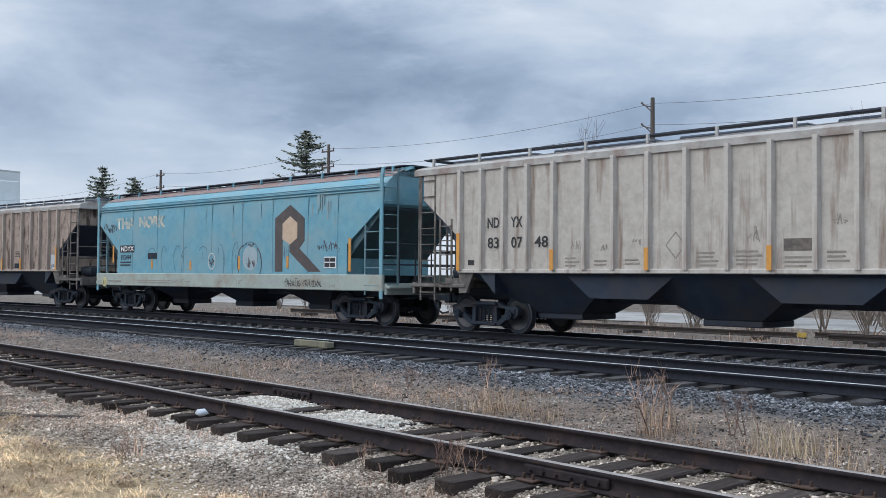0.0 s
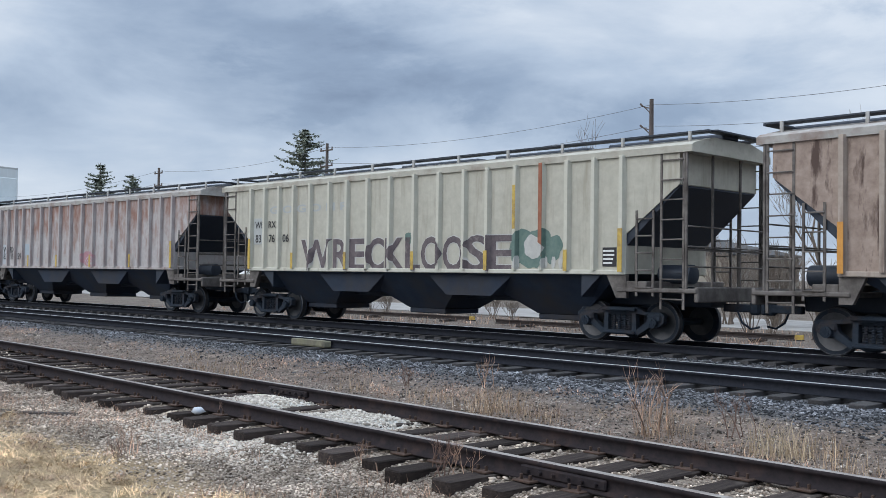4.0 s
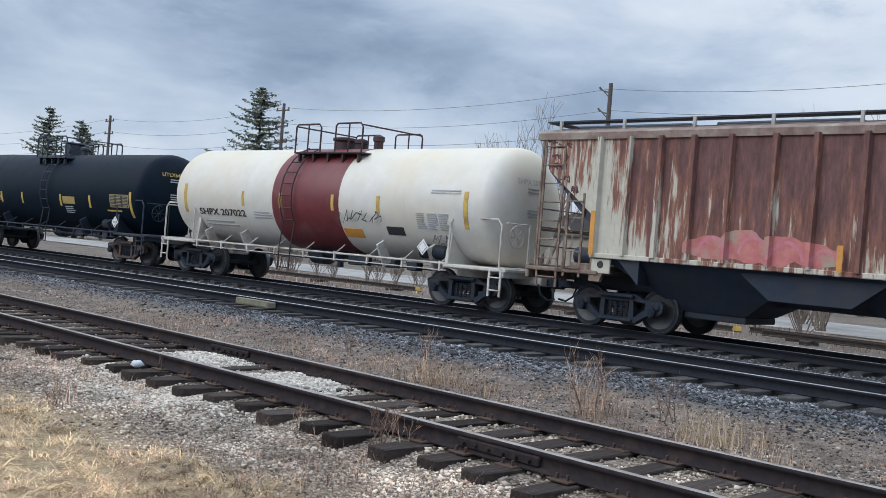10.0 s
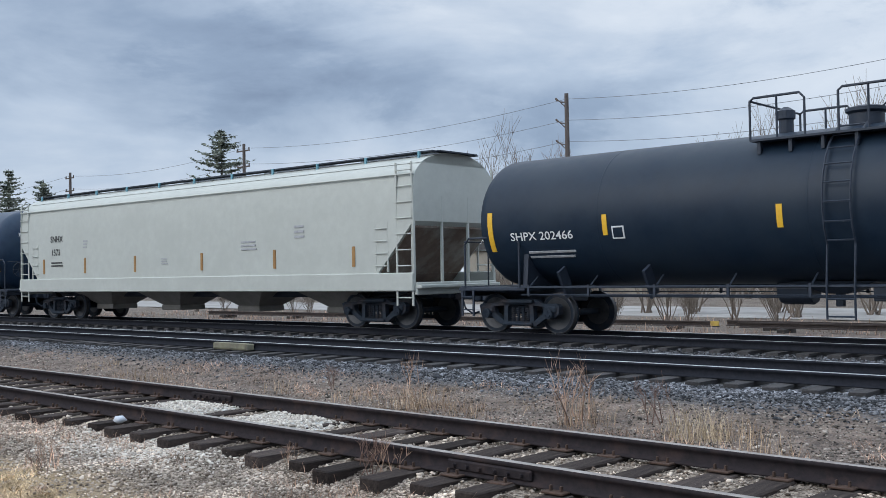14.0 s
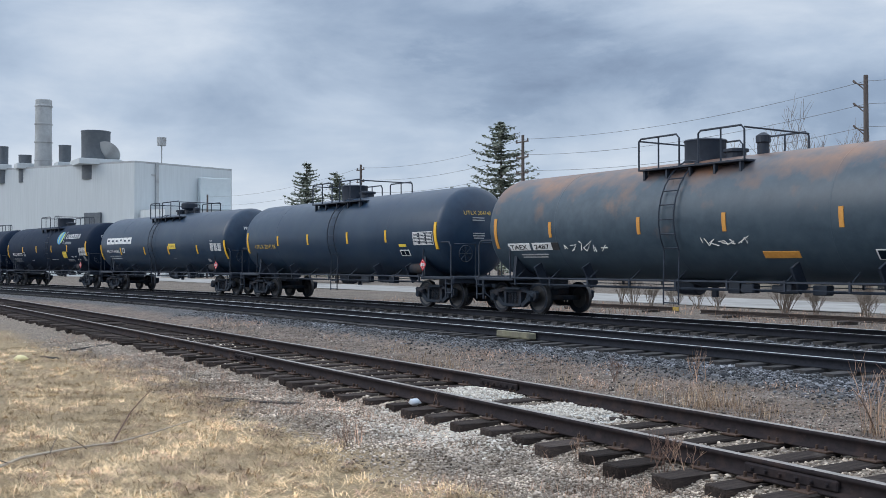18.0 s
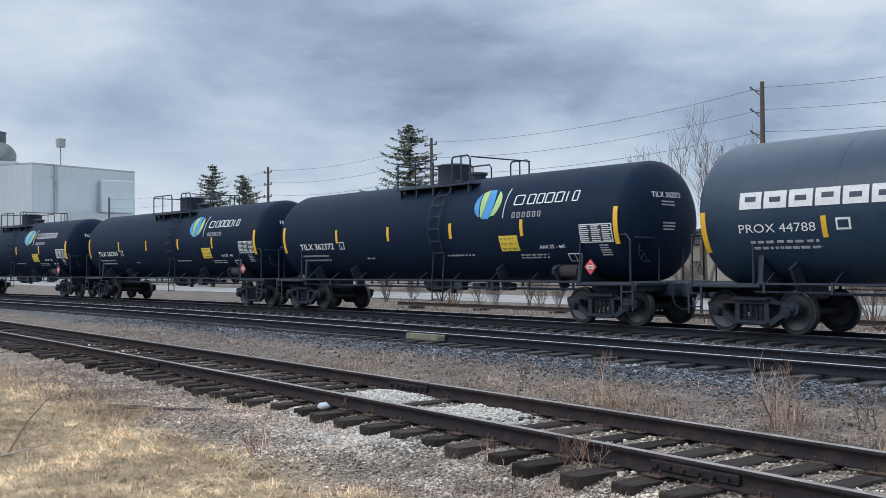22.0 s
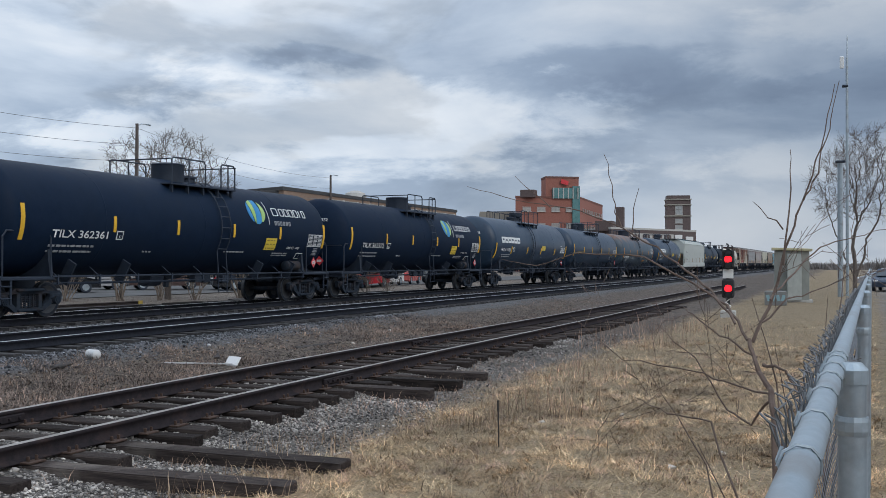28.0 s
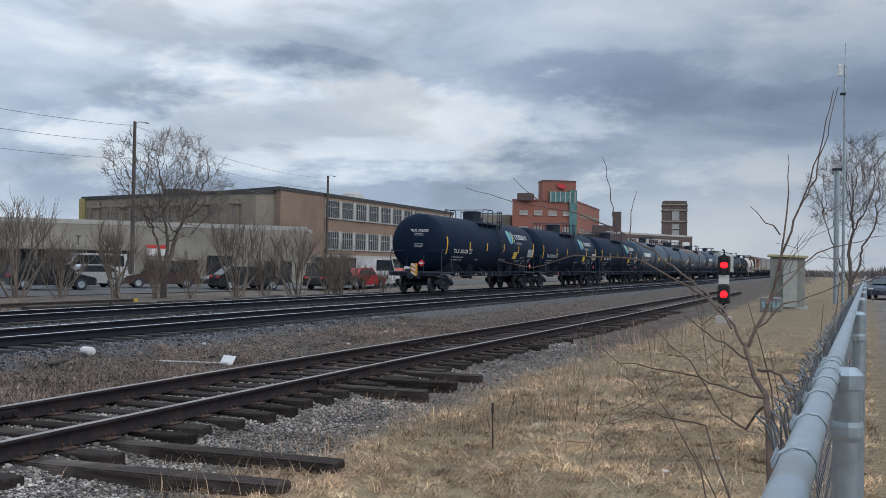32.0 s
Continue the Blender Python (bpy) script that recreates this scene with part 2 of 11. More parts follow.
M = {}
M["rail_side"] = shade("rail_side", (0.021, 0.0185, 0.021), (0.038, 0.031, 0.033), 14, 0.85, 0.0, 0.3, (0.072, 0.048, 0.042), 3, 0.66, spec=0.1)
M["main_rail_side"] = shade("main_rail_side", (0.014, 0.016, 0.022), (0.026, 0.028, 0.035), 14, 0.85, 0.0, 0.3, spec=0.1)
M["rail_top"] = shade("rail_top", (0.56, 0.57, 0.59), (0.72, 0.73, 0.75), 3, 0.36, 1.0, 0.02, stretch=(0.3, 6, 1))
M["worn_rail_top"] = shade("worn_rail_top", (0.26, 0.235, 0.215), (0.38, 0.35, 0.33), 5, 0.5, 0.5, 0.05, (0.16, 0.11, 0.09), 1.5, 0.62)
M["tie"] = shade("tie", (0.024, 0.02, 0.02), (0.075, 0.06, 0.053), 3.0, 0.9, 0, 0.8, (0.17, 0.148, 0.13), 1.2, 0.62, stretch=(9, 1.2, 9), random_by=0.5, spec=0.1)
M["tie_dark"] = shade("tie_dark", (0.024, 0.024, 0.026), (0.06, 0.056, 0.056), 3.0, 0.9, 0, 0.6, stretch=(9, 1.2, 9), random_by=0.35)
M["plate"] = shade("plate", (0.06, 0.04, 0.03), (0.1, 0.06, 0.045), 20, 0.8, 0.3, 0.2)
M["steel_black"] = shade("steel_black", (0.013, 0.021, 0.037), (0.025, 0.036, 0.056), 5, 0.6, 0, 0.1)
M["truck_steel"] = shade("truck_steel", (0.015, 0.023, 0.036), (0.034, 0.044, 0.059), 6, 0.75, 0, 0.2, (0.06, 0.045, 0.04), 2, 0.6, spec=0.15)
M["wheel"] = shade("wheel", (0.014, 0.021, 0.033), (0.028, 0.037, 0.05), 6, 0.75, 0.0, 0.1, (0.05, 0.04, 0.037), 2.5, 0.6, spec=0.15)
M["wheel_tread"] = shade("wheel_tread", (0.06, 0.062, 0.068), (0.1, 0.102, 0.108), 6, 0.5, 0.6, 0.02)
M["hub"] = shade("hub", (0.12, 0.2, 0.26), (0.2, 0.28, 0.33), 12, 0.6, 0.2, 0.1)
M["galv"] = shade("galv", (0.34, 0.4, 0.44), (0.45, 0.51, 0.55), 30, 0.45, 0.75, 0.05, (0.3, 0.3, 0.3), 4, 0.62)
M["wood_pole"] = shade("wood_pole", (0.075, 0.06, 0.055), (0.13, 0.11, 0.1), 4, 0.9, 0, 0.4, stretch=(6, 6, 0.4))
M["red_pole"] = shade("red_pole", (0.11, 0.065, 0.058), (0.17, 0.11, 0.1), 4, 0.9, 0, 0.4, stretch=(6, 6, 0.4))
M["grey_pole"] = shade("grey_pole", (0.2, 0.19, 0.18), (0.3, 0.29, 0.27), 4, 0.9, 0, 0.3, stretch=(6, 6, 0.4))
M["wire"] = shade("wire", (0.17, 0.18, 0.2), (0.22, 0.23, 0.25), 3, 0.6, 0.2, 0)
M["bark"] = shade("bark", (0.085, 0.07, 0.06), (0.15, 0.125, 0.11), 9, 0.95, 0, 0.5, stretch=(3, 3, 0.6))
M["bark_pale"] = shade("bark_pale", (0.15, 0.12, 0.1), (0.24, 0.2, 0.165), 9, 0.95, 0, 0.4, stretch=(3, 3, 0.6))
M["shrub_bark"] = shade("shrub_bark", (0.11, 0.075, 0.06), (0.19, 0.14, 0.115), 14, 0.9, 0, 0.4)
M["twig_red"] = shade("twig_red", (0.13, 0.075, 0.06), (0.2, 0.13, 0.1), 9, 0.9, 0, 0.2)
M["needles"] = island_shade("needles", (0.12, 0.145, 0.12), (0.3, 0.32, 0.26))
M["straw"] = island_shade("straw", (0.27, 0.19, 0.1), (0.95, 0.72, 0.45), patch=0.5)
M["straw_pale"] = island_shade("straw_pale", (0.34, 0.26, 0.17), (0.62, 0.5, 0.35), patch=0.25)
M["weed_tan"] = island_shade("weed_tan", (0.17, 0.11, 0.07), (0.62, 0.46, 0.31), patch=0.25)
M["weed_olive"] = island_shade("weed_olive", (0.055, 0.034, 0.02), (0.68, 0.46, 0.26), patch=0.6)
M["weed_brown"] = island_shade("weed_brown", (0.09, 0.052, 0.036), (0.68, 0.45, 0.32), patch=0.5)
M["weed_dirt"] = island_shade("weed_dirt", (0.05, 0.037, 0.032), (0.42, 0.31, 0.245), few=1.6, patch=0.5)
M["weed_dark"] = island_shade("weed_dark", (0.035, 0.022, 0.015), (0.24, 0.15, 0.095), few=1.3, patch=0.4)
M["stone_dark"] = island_shade("stone_dark", (0.015, 0.018, 0.023), (0.3, 0.31, 0.335), few=2.1, patch=0.38)
M["stone_pale"] = island_shade("stone_pale", (0.1, 0.072, 0.052), (0.72, 0.62, 0.52), few=1.15, patch=0.45)
M["stone_grey"] = island_shade("stone_grey", (0.045, 0.04, 0.038), (0.5, 0.46, 0.42), few=1.7, patch=0.45)
M["stone_mixed"] = island_shade("stone_mixed", (0.035, 0.029, 0.025), (0.52, 0.46, 0.4), few=1.5, patch=0.35)
M["stone_sooty"] = island_shade("stone_sooty", (0.035, 0.027, 0.021), (0.34, 0.275, 0.22), few=2.2, patch=0.35)
M["stone_white"] = island_shade("stone_white", (0.34, 0.305, 0.26), (0.74, 0.69, 0.62))
M["white_paint"] = shade("white_paint", (0.7, 0.7, 0.68), (0.8, 0.8, 0.78), 8, 0.6, 0, 0.03)
M["letter_white"] = shade("letter_white", (0.66, 0.67, 0.67), (0.8, 0.8, 0.8), 10, 0.7, 0, 0)
M["letter_dull"] = shade("letter_dull", (0.3, 0.31, 0.33), (0.42, 0.43, 0.45), 10, 0.7, 0, 0)
M["letter_black"] = shade("letter_black", (0.02, 0.02, 0.022), (0.035, 0.035, 0.04), 10, 0.7, 0, 0)
M["letter_gold"] = shade("letter_gold", (0.45, 0.3, 0.06), (0.6, 0.42, 0.1), 10, 0.7, 0, 0)
M["yellow"] = shade("yellow", (0.75, 0.42, 0.02), (0.85, 0.5, 0.04), 10, 0.5, 0, 0)
M["yellow_faded"] = shade("yellow_faded", (0.5, 0.34, 0.07), (0.62, 0.44, 0.1), 10, 0.6, 0, 0, (0.3, 0.2, 0.08), 4, 0.6)
M["orange_faded"] = shade("orange_faded", (0.55, 0.24, 0.04), (0.66, 0.32, 0.07), 10, 0.6, 0, 0)
M["label_yellow"] = shade("label_yellow", (0.75, 0.55, 0.05), (0.82, 0.62, 0.08), 10, 0.5, 0, 0)
M["label_print"] = shade("label_print", (0.32, 0.22, 0.03), (0.42, 0.3, 0.05), 10, 0.6, 0, 0)
M["placard_red"] = shade("placard_red", (0.55, 0.03, 0.04), (0.65, 0.05, 0.06), 10, 0.5, 0, 0)


# ---- mesh building ----
class Shape:
    """Collects simple solids into one mesh."""

    def __init__(self):
        self.v, self.f = [], []

    def add(self, verts, faces):
        k = len(self.v)
        self.v += [tuple(p) for p in verts]
        self.f += [tuple(i + k for i in fc) for fc in faces]
        return self

    def box(self, c, s, rz=0.0, ry=0.0, rx=0.0, bev=0.0):
        hx, hy, hz = s[0] / 2, s[1] / 2, s[2] / 2
        b = min(bev, hx * 0.9, hy * 0.9, hz * 0.9)
        m = Matrix.Translation(c) @ Euler((rx, ry, rz)).to_matrix().to_4x4()
        if b <= 0:
            pts = [(x, y, z) for x in (-hx, hx) for y in (-hy, hy) for z in (-hz, hz)]
            fs = [(0, 1, 3, 2), (4, 6, 7, 5), (0, 4, 5, 1), (2, 3, 7, 6), (0, 2, 6, 4), (1, 5, 7, 3)]
        else:
            pts, idx, fs = [], {}, []
            for sx in (-1, 1):
                for sy in (-1, 1):
                    for sz in (-1, 1):
                        for ax in range(3):
                            p = [sx * (hx - b), sy * (hy - b), sz * (hz - b)]
                            p[ax] = (sx * hx, sy * hy, sz * hz)[ax]
                            idx[sx, sy, sz, ax] = len(pts)
                            pts.append(tuple(p))
            for ax in range(3):
                o = [i for i in range(3) if i != ax]
                for s0 in (-1, 1):
                    q = []
                    for a, c2 in ((-1, -1), (1, -1), (1, 1), (-1, 1)):
                        k = [0, 0, 0]
                        k[ax], k[o[0]], k[o[1]] = s0, a, c2
                        q.append(idx[k[0], k[1], k[2], ax])
                    flip = (s0 > 0) != (ax != 1)
                    fs.append(tuple(q[::-1]) if flip else tuple(q))
            for ax in range(3):
                o = [i for i in range(3) if i != ax]
                for a in (-1, 1):
                    for c2 in (-1, 1):
                        q = []
                        for e, face in ((-1, o[0]), (1, o[0]), (1, o[1]), (-1, o[1])):
                            k = [0, 0, 0]
                            k[ax], k[o[0]], k[o[1]] = e, a, c2
                            q.append(idx[k[0], k[1], k[2], face])
                        fs.append(tuple(q))
            for sx in (-1, 1):
                for sy in (-1, 1):
                    for sz in (-1, 1):
                        fs.append(tuple(idx[sx, sy, sz, a] for a in range(3)))
        return self.add([m @ Vector(p) for p in pts], fs)

    def tube(self, pts, r, n=6, caps=True, r1=None):
        """A round bar along a line of points; r to r1 tapers."""
        pts = [Vector(p) for p in pts]
        rings, k = [], len(pts)
        vs, fs = [], []
        prev = None
        for i, p in enumerate(pts):
            d = (pts[min(i + 1, k - 1)] - pts[max(i - 1, 0)]).normalized()
            a = prev if prev is not None else (Vector((0, 0, 1)) if abs(d.z) < 0.9 else Vector((1, 0, 0)))
            a = (a - d * a.dot(d))
            a = a.normalized() if a.length > 1e-5 else d.orthogonal().normalized()
            prev = a
            b = d.cross(a)
            rad = r if r1 is None else r + (r1 - r) * i / max(1, k - 1)
            for j in range(n):
                t = 2 * math.pi * j / n
                vs.append(p + (a * math.cos(t) + b * math.sin(t)) * rad)
        for i in range(k - 1):
            for j in range(n):
                j2 = (j + 1) % n
                fs.append((i * n + j, i * n + j2, (i + 1) * n + j2, (i + 1) * n + j))
        if caps:
            fs.append(tuple(range(n - 1, -1, -1)))
            fs.append(tuple((k - 1) * n + j for j in range(n)))
        return self.add(vs, fs)

    def prism(self, poly, h0, h1, axis="y"):
        """A flat outline (two of x, y, z) drawn out along the axis left."""
        def put(p, h):
            return {"x": (h, p[0], p[1]), "y": (p[0], h, p[1]), "z": (p[0], p[1], h)}[axis]
        n = len(poly)
        vs = [put(p, h0) for p in poly] + [put(p, h1) for p in poly]
        fs = [tuple(range(n)), tuple(range(2 * n - 1, n - 1, -1))]
        fs += [(i, n + i, n + (i + 1) % n, (i + 1) % n) for i in range(n)]
        return self.add(vs, fs)

    def lathe(self, prof, n=24, axis="x", caps=True):
        """A profile of (along, radius) turned about an axis."""
        vs, fs = [], []
        for a, r in prof:
            for j in range(n):
                t = 2 * math.pi * j / n
                c, s = r * math.cos(t), r * math.sin(t)
                vs.append({"x": (a, c, s), "y": (c, a, s), "z": (c, s, a)}[axis])
        k = len(prof)
        for i in range(k - 1):
            for j in range(n):
                j2 = (j + 1) % n
                fs.append((i * n + j, i * n + j2, (i + 1) * n + j2, (i + 1) * n + j))
        if caps:
            fs.append(tuple(range(n - 1, -1, -1)))
            fs.append(tuple((k - 1) * n + j for j in range(n)))
        return self.add(vs, fs)

    def frustum(self, c0, s0, c1, s1):
        """A hopper between two level rectangles (centre with height, size)."""
        vs = []
        for c, s in ((c0, s0), (c1, s1)):
            vs += [(c[0] + dx * s[0] / 2, c[1] + dy * s[1] / 2, c[2]) for dx, dy in ((-1, -1), (1, -1), (1, 1), (-1, 1))]
        return self.add(vs, [(3, 2, 1, 0), (4, 5, 6, 7)] + [(i, (i + 1) % 4, 4 + (i + 1) % 4, 4 + i) for i in range(4)])

    def mesh(self, name, smooth=False):
        me = bpy.data.meshes.new(name)
        me.from_pydata(self.v, [], self.f)
        bm = bmesh.new()
        bm.from_mesh(me)
        bmesh.ops.recalc_face_normals(bm, faces=bm.faces)
        bm.to_mesh(me)
        bm.free()
        if smooth:
            me.polygons.foreach_set("use_smooth", [True] * len(me.polygons))
            me.set_sharp_from_angle(angle=radians(40))
        return me


def part(name, shape, material, parent=None, label="", loc=None, smooth=False):
    """One mesh object, under a thing or a part."""
    me = shape if isinstance(shape, bpy.types.Mesh) else shape.mesh(name, smooth)
    if not me.materials:
        me.materials.append(material)
    ob = new(name, me)
    if parent:
        ob.parent = parent
    if loc is not None:
        ob.matrix_basis = loc if isinstance(loc, Matrix) else Matrix.Translation(loc)
    if label:
        ob["label"] = label
    if name in ("small_print", "stencil_lines"):
        ob["kind"] = "stuff"
    return ob


def thing(name, label, category, group="", kind="", at=None):
    e = new(name)
    e.empty_display_size = 0.3
    if at is not None:
        e.matrix_basis = at if isinstance(at, Matrix) else Matrix.Translation(at)
    return tagged(e, label, category, group, kind)


def raw_mesh(name, verts, faces):
    """A mesh from arrays of verts (n,3) and faces (m,k), k = 3 or 4."""
    me = bpy.data.meshes.new(name)
    verts, faces = np.asarray(verts, np.float32), np.asarray(faces, np.int32)
    me.vertices.add(len(verts))
    me.vertices.foreach_set("co", verts.ravel())
    k = faces.shape[1]
    me.loops.add(faces.size)
    me.loops.foreach_set("vertex_index", faces.ravel())
    me.polygons.add(len(faces))
    me.polygons.foreach_set("loop_start", np.arange(len(faces), dtype=np.int32) * k)
    me.polygons.foreach_set("loop_total", np.full(len(faces), k, np.int32))
    me.update(calc_edges=True)
    return me


def text_mesh(txt, size, bold=0.0, width=1.0, depth=0.0):
    """Lettering in the built-in font, drawn in x and y from its lower left."""
    cu = bpy.data.curves.new("lettering", "FONT")
    cu.body, cu.size, cu.offset, cu.extrude = txt, size, bold * size, depth
    cu.resolution_u = 3
    ob = bpy.data.objects.new("lettering", cu)
    scene.collection.objects.link(ob)
    dg = bpy.context.evaluated_depsgraph_get()
    me = bpy.data.meshes.new_from_object(ob.evaluated_get(dg))
    bpy.data.objects.remove(ob)
    me.materials.clear()
    for v in me.vertices:
        v.co.x *= width
    return me


# ---- the lines of the tracks: x along, y across; both main lines bend gently, the siding runs beside them ----
XS = np.arange(-460, 461, 1.0)


def bend(c1, c2, c3, a, b, sa, sb, y0):
    u = XS / 30
    s = (c1 + 2 * c2 * u + 3 * c3 * u * u) / 30
    s = np.where(XS > b, sb, s)
    s = np.where(XS < a, sa, s)
    s = np.where(XS < -105, 0.02, s)
    s = np.convolve(np.pad(s, 6, mode="edge"), np.ones(13) / 13, "valid")
    y = np.concatenate([[0], np.cumsum((s[1:] + s[:-1]) / 2)])
    return s, y - np.interp(0, XS, y) + y0


SLOPE_A, LINE_A = bend(-0.4504, -0.8916, -0.0465, -45, 30, 0.125, -0.0765, 13.658)
SLOPE_S, LINE_S = bend(-0.9963, -0.9954, -0.2287, -50, 25, 0.06, -0.075, 6.969)
GAP_AB = 4.931
RAIL_S = -0.15


def y_a(x):
    return np.interp(x, XS, LINE_A)


def y_b(x):
    return np.interp(x, XS, LINE_A) + GAP_AB


def y_s(x):
    return np.interp(x, XS, LINE_S)


def turn_a(x):
    return math.atan(np.interp(x, XS, SLOPE_A))


def turn_s(x):
    return math.atan(np.interp(x, XS, SLOPE_S))


# ---- ground ----
def smooth_step(a, b, x):
    t = np.clip((x - a) / (b - a), 0, 1)
    return t * t * (3 - 2 * t)


def wave(x, y):
    """Cheap uneven relief."""
    return (np.sin(x * 1.7 + 0.6 * np.sin(y * 2.3)) * np.sin(y * 1.9 + 0.8 * np.sin(x * 1.1)) * 0.5 + np.sin(x * 4.1 + y * 2.7) * np.sin(y * 5.3 - x * 1.3) * 0.3
            + np.sin(x * 0.31 + 1) * np.sin(y * 0.43) * 0.6)


def ground_z(x, y):
    dA, dS = y - y_a(x), y - y_s(x)
    z = -0.44 + 0.035 * wave(x, y)
    near = smooth_step(4.5, 1.5, y) * smooth_step(-12, -4, y)
    z = z + 0.06 * near
    bed = smooth_step(-3.9, -1.75, dA) * smooth_step(9.3, 7.0, dA)
    z = z * (1 - bed) + bed * (-0.235 + 0.008 * wave(x * 3, y * 3))
    sid = smooth_step(-1.6, -0.75, dS) * smooth_step(2.1, 0.9, dS)
    z = z * (1 - sid) + sid * (RAIL_S - 0.205 + 0.016 * wave(x * 3, y * 3))
    return z


def axis_steps(lo, hi, step, far_lo, far_hi, grow=1.16):
    mid = list(np.arange(lo, hi + step / 2, step))
    a, d = [], step
    p = lo
    while p > far_lo:
        d *= grow
        p -= d
        a.append(p)
    b, d = [], step
    p = hi
    while p < far_hi:
        d *= grow
        p += d
        b.append(p)
    return np.array(a[::-1] + mid + b)


def build_ground():
    gx, gy = axis_steps(-34, 36, 0.22, -1500, 1500), axis_steps(-3.5, 26, 0.16, -400, 2500)
    X, Y = np.meshgrid(gx, gy, indexing="ij")
    Z = ground_z(X, Y)
    nx, ny = len(gx), len(gy)
    idx = np.arange(nx * ny).reshape(nx, ny)
    faces = np.stack([idx[:-1, :-1], idx[1:, :-1], idx[1:, 1:], idx[:-1, 1:]], -1).reshape(-1, 4)
    me = raw_mesh("ground", np.stack([X, Y, Z], -1).reshape(-1, 3), faces)
    me.polygons.foreach_set("use_smooth", np.ones(len(faces), bool))
    dA, dS = Y - y_a(X), Y - y_s(X)
    wob = 0.35 * wave(X * 0.9, Y * 0.9)
    ballast = smooth_step(-2.9, -2.0, dA + wob) * smooth_step(10.3, 8.6, dA + wob)
    pale = smooth_step(-3.7, -2.4, dS + wob) * smooth_step(1.7, 0.9, dS + 0.4 * wob)
    pale *= smooth_step(27, 16, X)
    grey = smooth_step(-1, 8, X + wob)
    dark = smooth_step(5, 13, X + wob)
    grass = smooth_step(-2.3, -3.2, dS + wob)
    lane = smooth_step(-0.3, -0.8, Y + 0.095 * X + 0.15 * wob)
    yard = smooth_step(11.5, 14, dA)
    for name, a in (("ballast", ballast), ("pale", pale), ("grey", grey), ("dark", dark), ("grass", grass), ("lane", lane), ("yard", yard)):
        at = me.attributes.new(name, "FLOAT", "POINT")
        at.data.foreach_set("value", a.ravel().astype(np.float32))
    m = bpy.data.materials.new("ground")
    m.use_nodes = True
    nt = m.node_tree
    N, L = nt.nodes.new, nt.links.new
    bsdf = nt.nodes["Principled BSDF"]
    tc = N("ShaderNodeTexCoord")

    def noise(scale, detail=6, rough=0.6):
        n = N("ShaderNodeTexNoise")
        n.inputs["Scale"].default_value, n.inputs["Detail"].default_value, n.inputs["Roughness"].default_value = scale, detail, rough
        L(tc.outputs["Object"], n.inputs["Vector"])
        return n.outputs[0]

    def tint(fac, a, b, lo=0.35, hi=0.65):
        mr = N("ShaderNodeMapRange")
        mr.inputs[1].default_value, mr.inputs[2].default_value = lo, hi
        L(fac, mr.inputs[0])
        mx = N("ShaderNodeMix")
        mx.data_type = "RGBA"
        mx.inputs[6].default_value, mx.inputs[7].default_value = (*a, 1), (*b, 1)
        L(mr.outputs[0], mx.inputs[0])
        return mx.outputs[2]

    def over(fac, a, b):
        mx = N("ShaderNodeMix")
        mx.data_type = "RGBA"
        L(fac, mx.inputs[0]), L(a, mx.inputs[6]), L(b, mx.inputs[7])
        return mx.outputs[2]

    fine, mid, coarse, big = noise(38), noise(7), noise(2.2, 9, 0.75), noise(0.8)
    vor = N("ShaderNodeTexVoronoi")
    vor.inputs["Scale"].default_value = 34
    L(tc.outputs["Object"], vor.inputs["Vector"])
    dirt = over(big, tint(coarse, (0.04, 0.031, 0.027), (0.4, 0.315, 0.26)), tint(mid, (0.06, 0.047, 0.04), (0.34, 0.265, 0.22)))

    def stones(a, b):
        bw = N("ShaderNodeRGBToBW")
        L(vor.outputs["Color"], bw.inputs[0])
        return tint(bw.outputs[0], a, b, 0.1, 0.9)

    def attr(name):
        n = N("ShaderNodeAttribute")
        n.attribute_name = name
        sb = N("ShaderNodeMath")
        sb.operation = "SUBTRACT"
        sb.inputs[1].default_value = 0.5
        L(mid, sb.inputs[0])
        ml = N("ShaderNodeMath")
        ml.operation = "MULTIPLY_ADD"
        ml.use_clamp = True
        ml.inputs[1].default_value = 0.9
        L(sb.outputs[0], ml.inputs[0]), L(n.outputs["Fac"], ml.inputs[2])
        return ml.outputs[0]

    dirt = over(attr("dark"), dirt, over(big, tint(coarse, (0.022, 0.018, 0.016), (0.2, 0.152, 0.12)), tint(mid, (0.02, 0.016, 0.014), (0.2, 0.155, 0.125))))
    col = over(attr("pale"), dirt, over(attr("grey"), stones((0.07, 0.05, 0.036), (0.46, 0.385, 0.31)), stones((0.05, 0.046, 0.042), (0.21, 0.195, 0.18))))
    turf = over(big, tint(mid, (0.15, 0.105, 0.058), (0.62, 0.46, 0.265)), tint(fine, (0.2, 0.145, 0.08), (0.64, 0.48, 0.285)))
    turf = over(attr("dark"), turf, over(big, tint(mid, (0.1, 0.075, 0.045), (0.46, 0.345, 0.2)), tint(fine, (0.06, 0.045, 0.028), (0.56, 0.42, 0.25))))
    col = over(attr("grass"), col, turf)
    col = over(attr("ballast"), col, stones((0.026, 0.027, 0.031), (0.2, 0.2, 0.207)))
    col = over(attr("yard"), col, over(mid, tint(big, (0.10, 0.078, 0.062), (0.25, 0.205, 0.165)), tint(fine, (0.07, 0.054, 0.043), (0.33, 0.28, 0.23))))
    col = over(attr("lane"), col, tint(big, (0.17, 0.15, 0.135), (0.27, 0.245, 0.225)))
    L(col, bsdf.inputs["Base Color"])
    bsdf.inputs["Roughness"].default_value = 0.95
    bp = N("ShaderNodeBump")
    bp.inputs["Strength"].default_value, bp.inputs["Distance"].default_value = 0.9, 0.045
